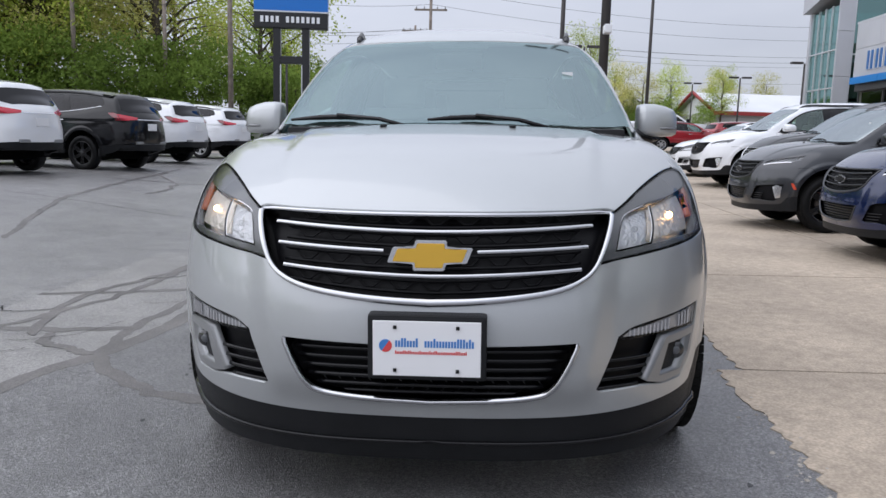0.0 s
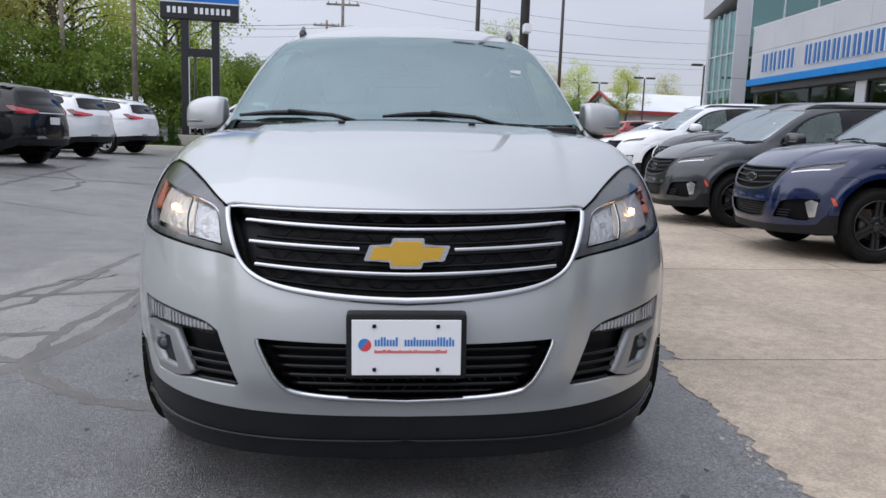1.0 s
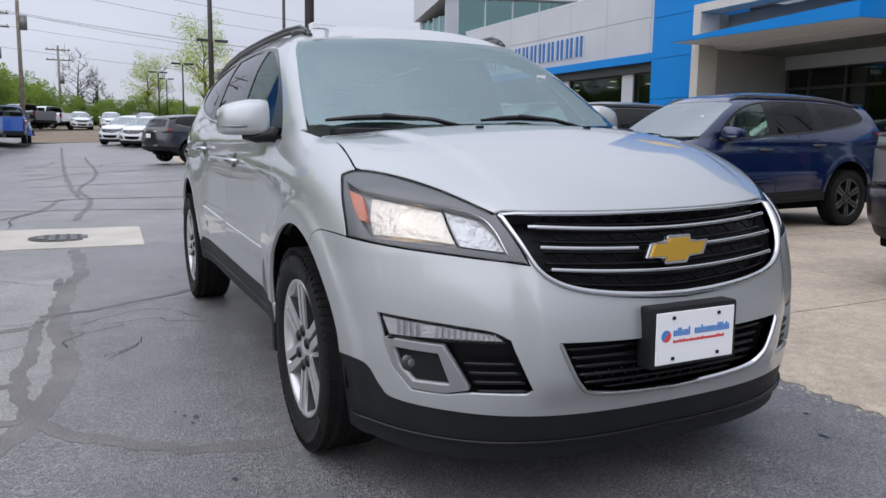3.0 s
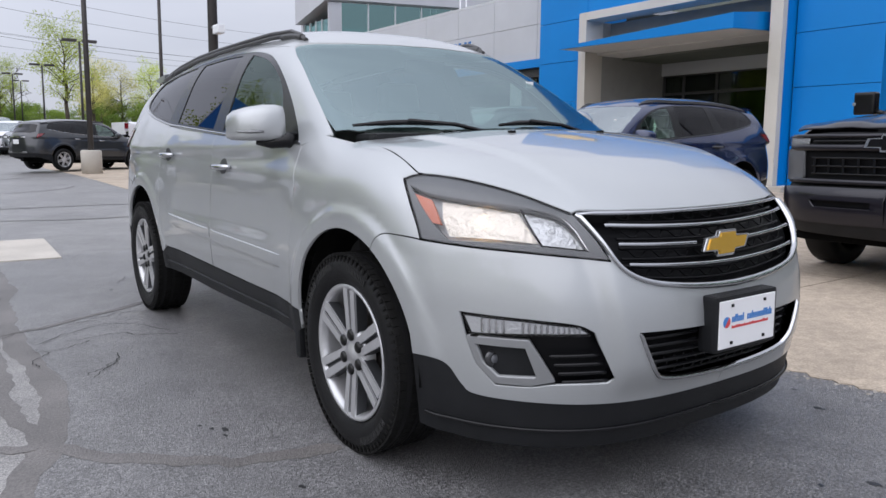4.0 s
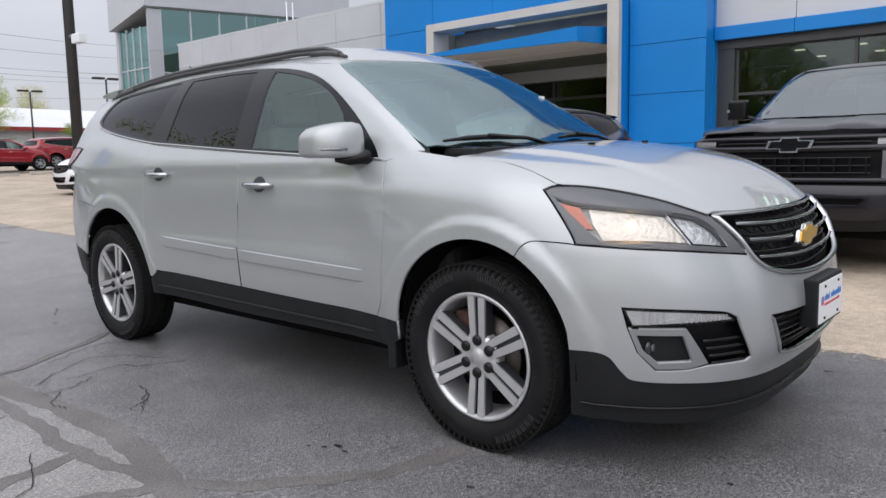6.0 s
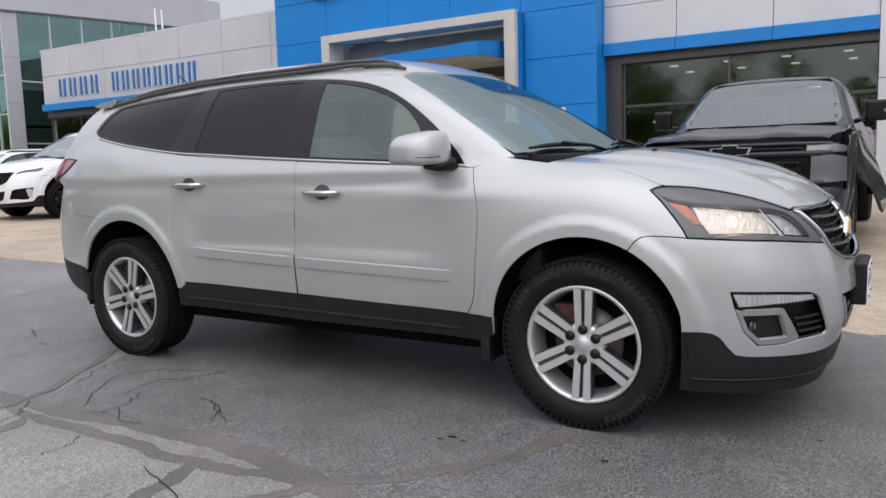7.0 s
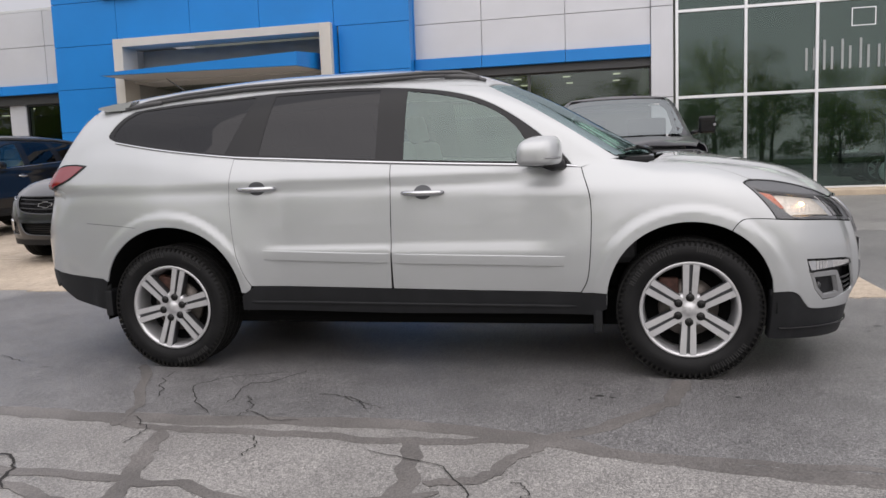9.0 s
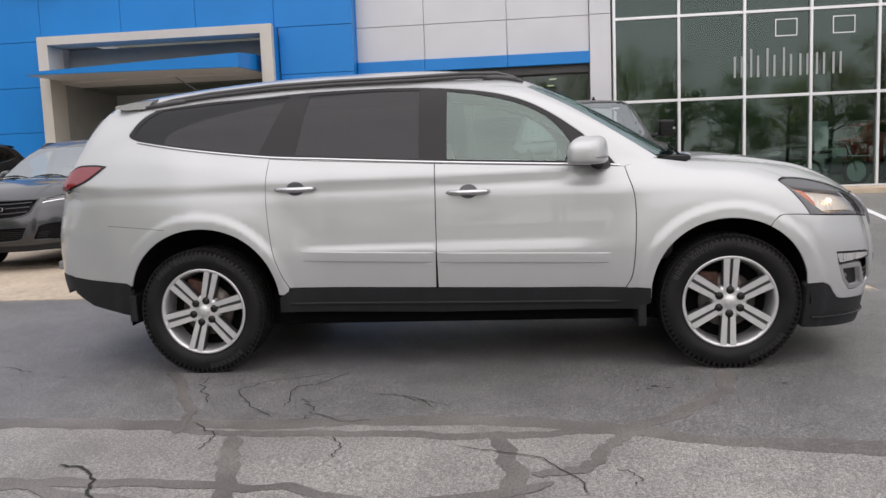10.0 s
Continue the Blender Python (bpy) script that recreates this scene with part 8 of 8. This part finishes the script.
SEALS = [
    (((-1.72, 6.0), (-1.70, 4.6), (-1.80, 2.75), (-1.78, 1.4), (-1.88, 0.70), (-2.05, 0.1), (-2.2, -1.2)), 0.17),
    (((-1.85, 4.2), (-1.84, 3.2), (-1.92, 2.5), (-1.94, 1.3), (-1.90, 0.7), (-2.03, 0.1), (-2.08, -1.4)), 0.10),
    (((-1.90, 0.70), (-1.62, 0.38), (-1.34, 0.16), (-0.95, 0.05)), 0.13),
    (((-1.94, 1.28), (-2.2, 1.2), (-2.5, 1.15), (-3.6, 1.25)), 0.12),
    (((-1.96, 2.47), (-2.2, 2.4), (-2.48, 2.3), (-3.4, 2.1)), 0.12),
    (((-2.46, 4.2), (-2.5, 3.2), (-2.48, 2.3), (-2.56, 1.9), (-2.9, 0.6)), 0.11),
    (((-2.36, 1.11), (-2.3, 0.9), (-2.1, 0.78), (-1.91, 0.69)), 0.09),
    (((-1.93, 2.75), (-1.68, 2.82), (-1.35, 2.98), (-0.9, 3.26)), 0.09),
    (((-2.43, 1.03), (-2.67, 1.75), (-2.68, 2.4), (-2.45, 3.3)), 0.10),
    (((-4.7, 4.2), (-5.4, 6.0), (-5.9, 7.5), (-6.3, 9.6), (-7.0, 14.2)), 0.10),
    (((-1.75, 9.0), (-1.5, 12.0), (-1.67, 15.2), (-1.24, 20), (-1.4, 32)), 0.13),
    (((-1.66, 12.7), (-2.0, 20.3), (-2.4, 40)), 0.14),
    (((-3.2, 7.0), (-2.9, 8.9), (-2.3, 10.5), (-1.95, 12.8)), 0.12),
]
for i, (pts, w) in enumerate(SEALS):
    ribbon("sealed_crack", pts, w * 0.72, M_SEAL, i, "dark sealed crack in the asphalt", 0.0016 + 0.0003 * i)
far_cracks = random.Random(77)
for i in range(15):
    x, y = far_cracks.uniform(-8.5, -1.2), far_cracks.uniform(9, 30)
    a = far_cracks.choice((0.0, 0.0, 0.25, 1.45)) + far_cracks.uniform(-0.3, 0.3)
    line = [(x, y)]
    for k in range(4):
        a += far_cracks.uniform(-0.5, 0.5)
        x, y = x + 1.1 * math.cos(a), y + 1.1 * math.sin(a)
        line.append((x, y))
    ribbon("sealed_crack", line, 0.07, M_SEAL, 120 + i, "dark sealed crack in the asphalt", 0.0052 + 0.0002 * i, 0.05, 0.12)
CRACKS = [
    ((-1.56, 2.36), (-1.27, 2.39), (-1.16, 2.24), (-0.95, 2.18)), ((-1.75, 2.19), (-1.66, 2.17), (-1.5, 2.24), (-1.44, 2.3)), ((-1.66, 2.17), (-1.78, 2.0), (-1.75, 1.86)),
    ((-1.37, 1.76), (-1.48, 1.62), (-1.55, 1.5)), ((-1.5, 2.78), (-1.25, 2.89), (-1.03, 2.95)), ((-2.2, 1.91), (-2.07, 1.96), (-1.97, 1.97)), ((-2.46, 0.72), (-2.36, 0.72), (-2.32, 0.78)),
    ((-0.8, 4.45), (-0.82, 4.3), (-0.9, 4.15)), ((-1.72, 2.37), (-1.39, 2.63), (-1.18, 2.62), (-0.98, 2.26)), ((-1.57, 1.56), (-1.46, 1.69), (-1.36, 1.92)), ((-2.26, 4.27), (-1.9, 3.85), (-1.72, 4.02)),
    ((-2.13, 2.57), (-1.95, 2.56), (-1.79, 2.74)), ((-2.54, 0.9), (-2.2, 1.05), (-2.07, 1.42)), ((-6.7, 7.15), (-5.8, 7.3), (-4.0, 7.1)), ((-4.8, 15.8), (-3.2, 14.7), (-0.5, 12.5)), ((-2.5, 8.4), (-2.48, 10.0), (-1.95, 10.9)),
    ((-2.3, 3.1), (-2.4, 2.9), (-2.62, 2.75)), ((-2.7, 1.7), (-2.95, 1.6), (-3.1, 1.75)),
]
for i, pts in enumerate(CRACKS):
    ribbon("open_crack", pts, 0.006 if i < 13 else 0.014, M_CRACK, 50 + i, "thin open crack in the asphalt", 0.0062, 0.018, 0.03)
spots = bmesh.new()
for x, y, r in ((-1.30, 0.50, 0.02), (-1.26, 0.46, 0.035), (-1.28, 0.40, 0.02), (-1.33, 0.56, 0.014), (-1.22, -0.2, 0.02), (0.35, -1.3, 0.03), (0.2, -1.2, 0.02), (-0.65, -0.9, 0.018), (-0.6, -1.15, 0.02), (0.9, -0.8, 0.03), (1.05, -0.6, 0.02), (-1.0, 3.9, 0.03)):
    ring = [spots.verts.new((x + 0.5 * r * rnd.uniform(0.5, 1.3) * math.cos(a), y + r * 0.8 * rnd.uniform(0.5, 1.3) * math.sin(a), gz(x, y) + 0.0032)) for a in (2 * math.pi * k / 11 for k in range(11))]
    spots.faces.new(ring)
tagged(part("oil_spots", spots, M_OIL, None), "small dark oil drips on the asphalt", "stain", kind="stuff")

# drain slab
drain = new("drain_slab")
tagged(drain, "square concrete slab with an iron manhole cover", "drain cover")
bm = bmesh.new()
ring = [(-2.72, 6.2), (-1.05, 5.98), (-0.98, 7.8), (-2.62, 8.05)]
top = [bm.verts.new((x, y, gz(x, y) + 0.012)) for x, y in ring]
low = [bm.verts.new((x, y, gz(x, y) - 0.1)) for x, y in ring]
bm.faces.new(top)
for i in range(4):
    bm.faces.new((top[i], low[i], low[(i + 1) % 4], top[(i + 1) % 4]))
bmesh.ops.recalc_face_normals(bm, faces=bm.faces)
part("slab", bm, M_CONCRETE, drain, "pale concrete surround")
M_IRON = material("cast_iron", (0.075, 0.07, 0.066), 0.7, 0.4, vary=0.3, scale=8, bump=0.4, bump_scale=60)
bm = bmesh.new()
cx, cy = -1.85, 6.95
for r, h in ((0.36, 0.016),):
    ringv = [bm.verts.new((cx + r * math.cos(a), cy + r * math.sin(a), gz(cx, cy) + h)) for a in (2 * math.pi * k / 32 for k in range(32))]
    bm.faces.new(ringv)
part("cover", bm, M_IRON, drain, "round iron cover")
for k in range(5):
    for q in range(5):
        x, y = cx - 0.22 + 0.11 * k, cy - 0.22 + 0.11 * q
        if math.hypot(x - cx, y - cy) < 0.31:
            box("cover_stud", (x - 0.035, y - 0.035, gz(cx, cy) + 0.016), (x + 0.035, y + 0.035, gz(cx, cy) + 0.026), M_LAMPGREY, drain, 0.004)
# painted bay line and wheel-stop kerbs
tagged(mesh_object("bay_line", [(x, y, gz(x, y) + 0.006) for x, y in ((6.0, -4.05), (6.0, -4.17), (12.6, -5.75), (12.6, -5.63))], [(0, 1, 2, 3)], M_SIGNWHITE, smooth=False), "white painted parking bay line", "road marking", kind="structure")
for x, y in ((8.2, 33.6), (11.0, 33.9)):
    tagged(box("wheel_stop", (x - 1.1, y - 0.09, gz(x, y)), (x + 1.1, y + 0.09, gz(x, y) + 0.14), M_CONCRETE, None, 0.02), "pale concrete wheel stop on the asphalt", "wheel stop", "wheel stops")
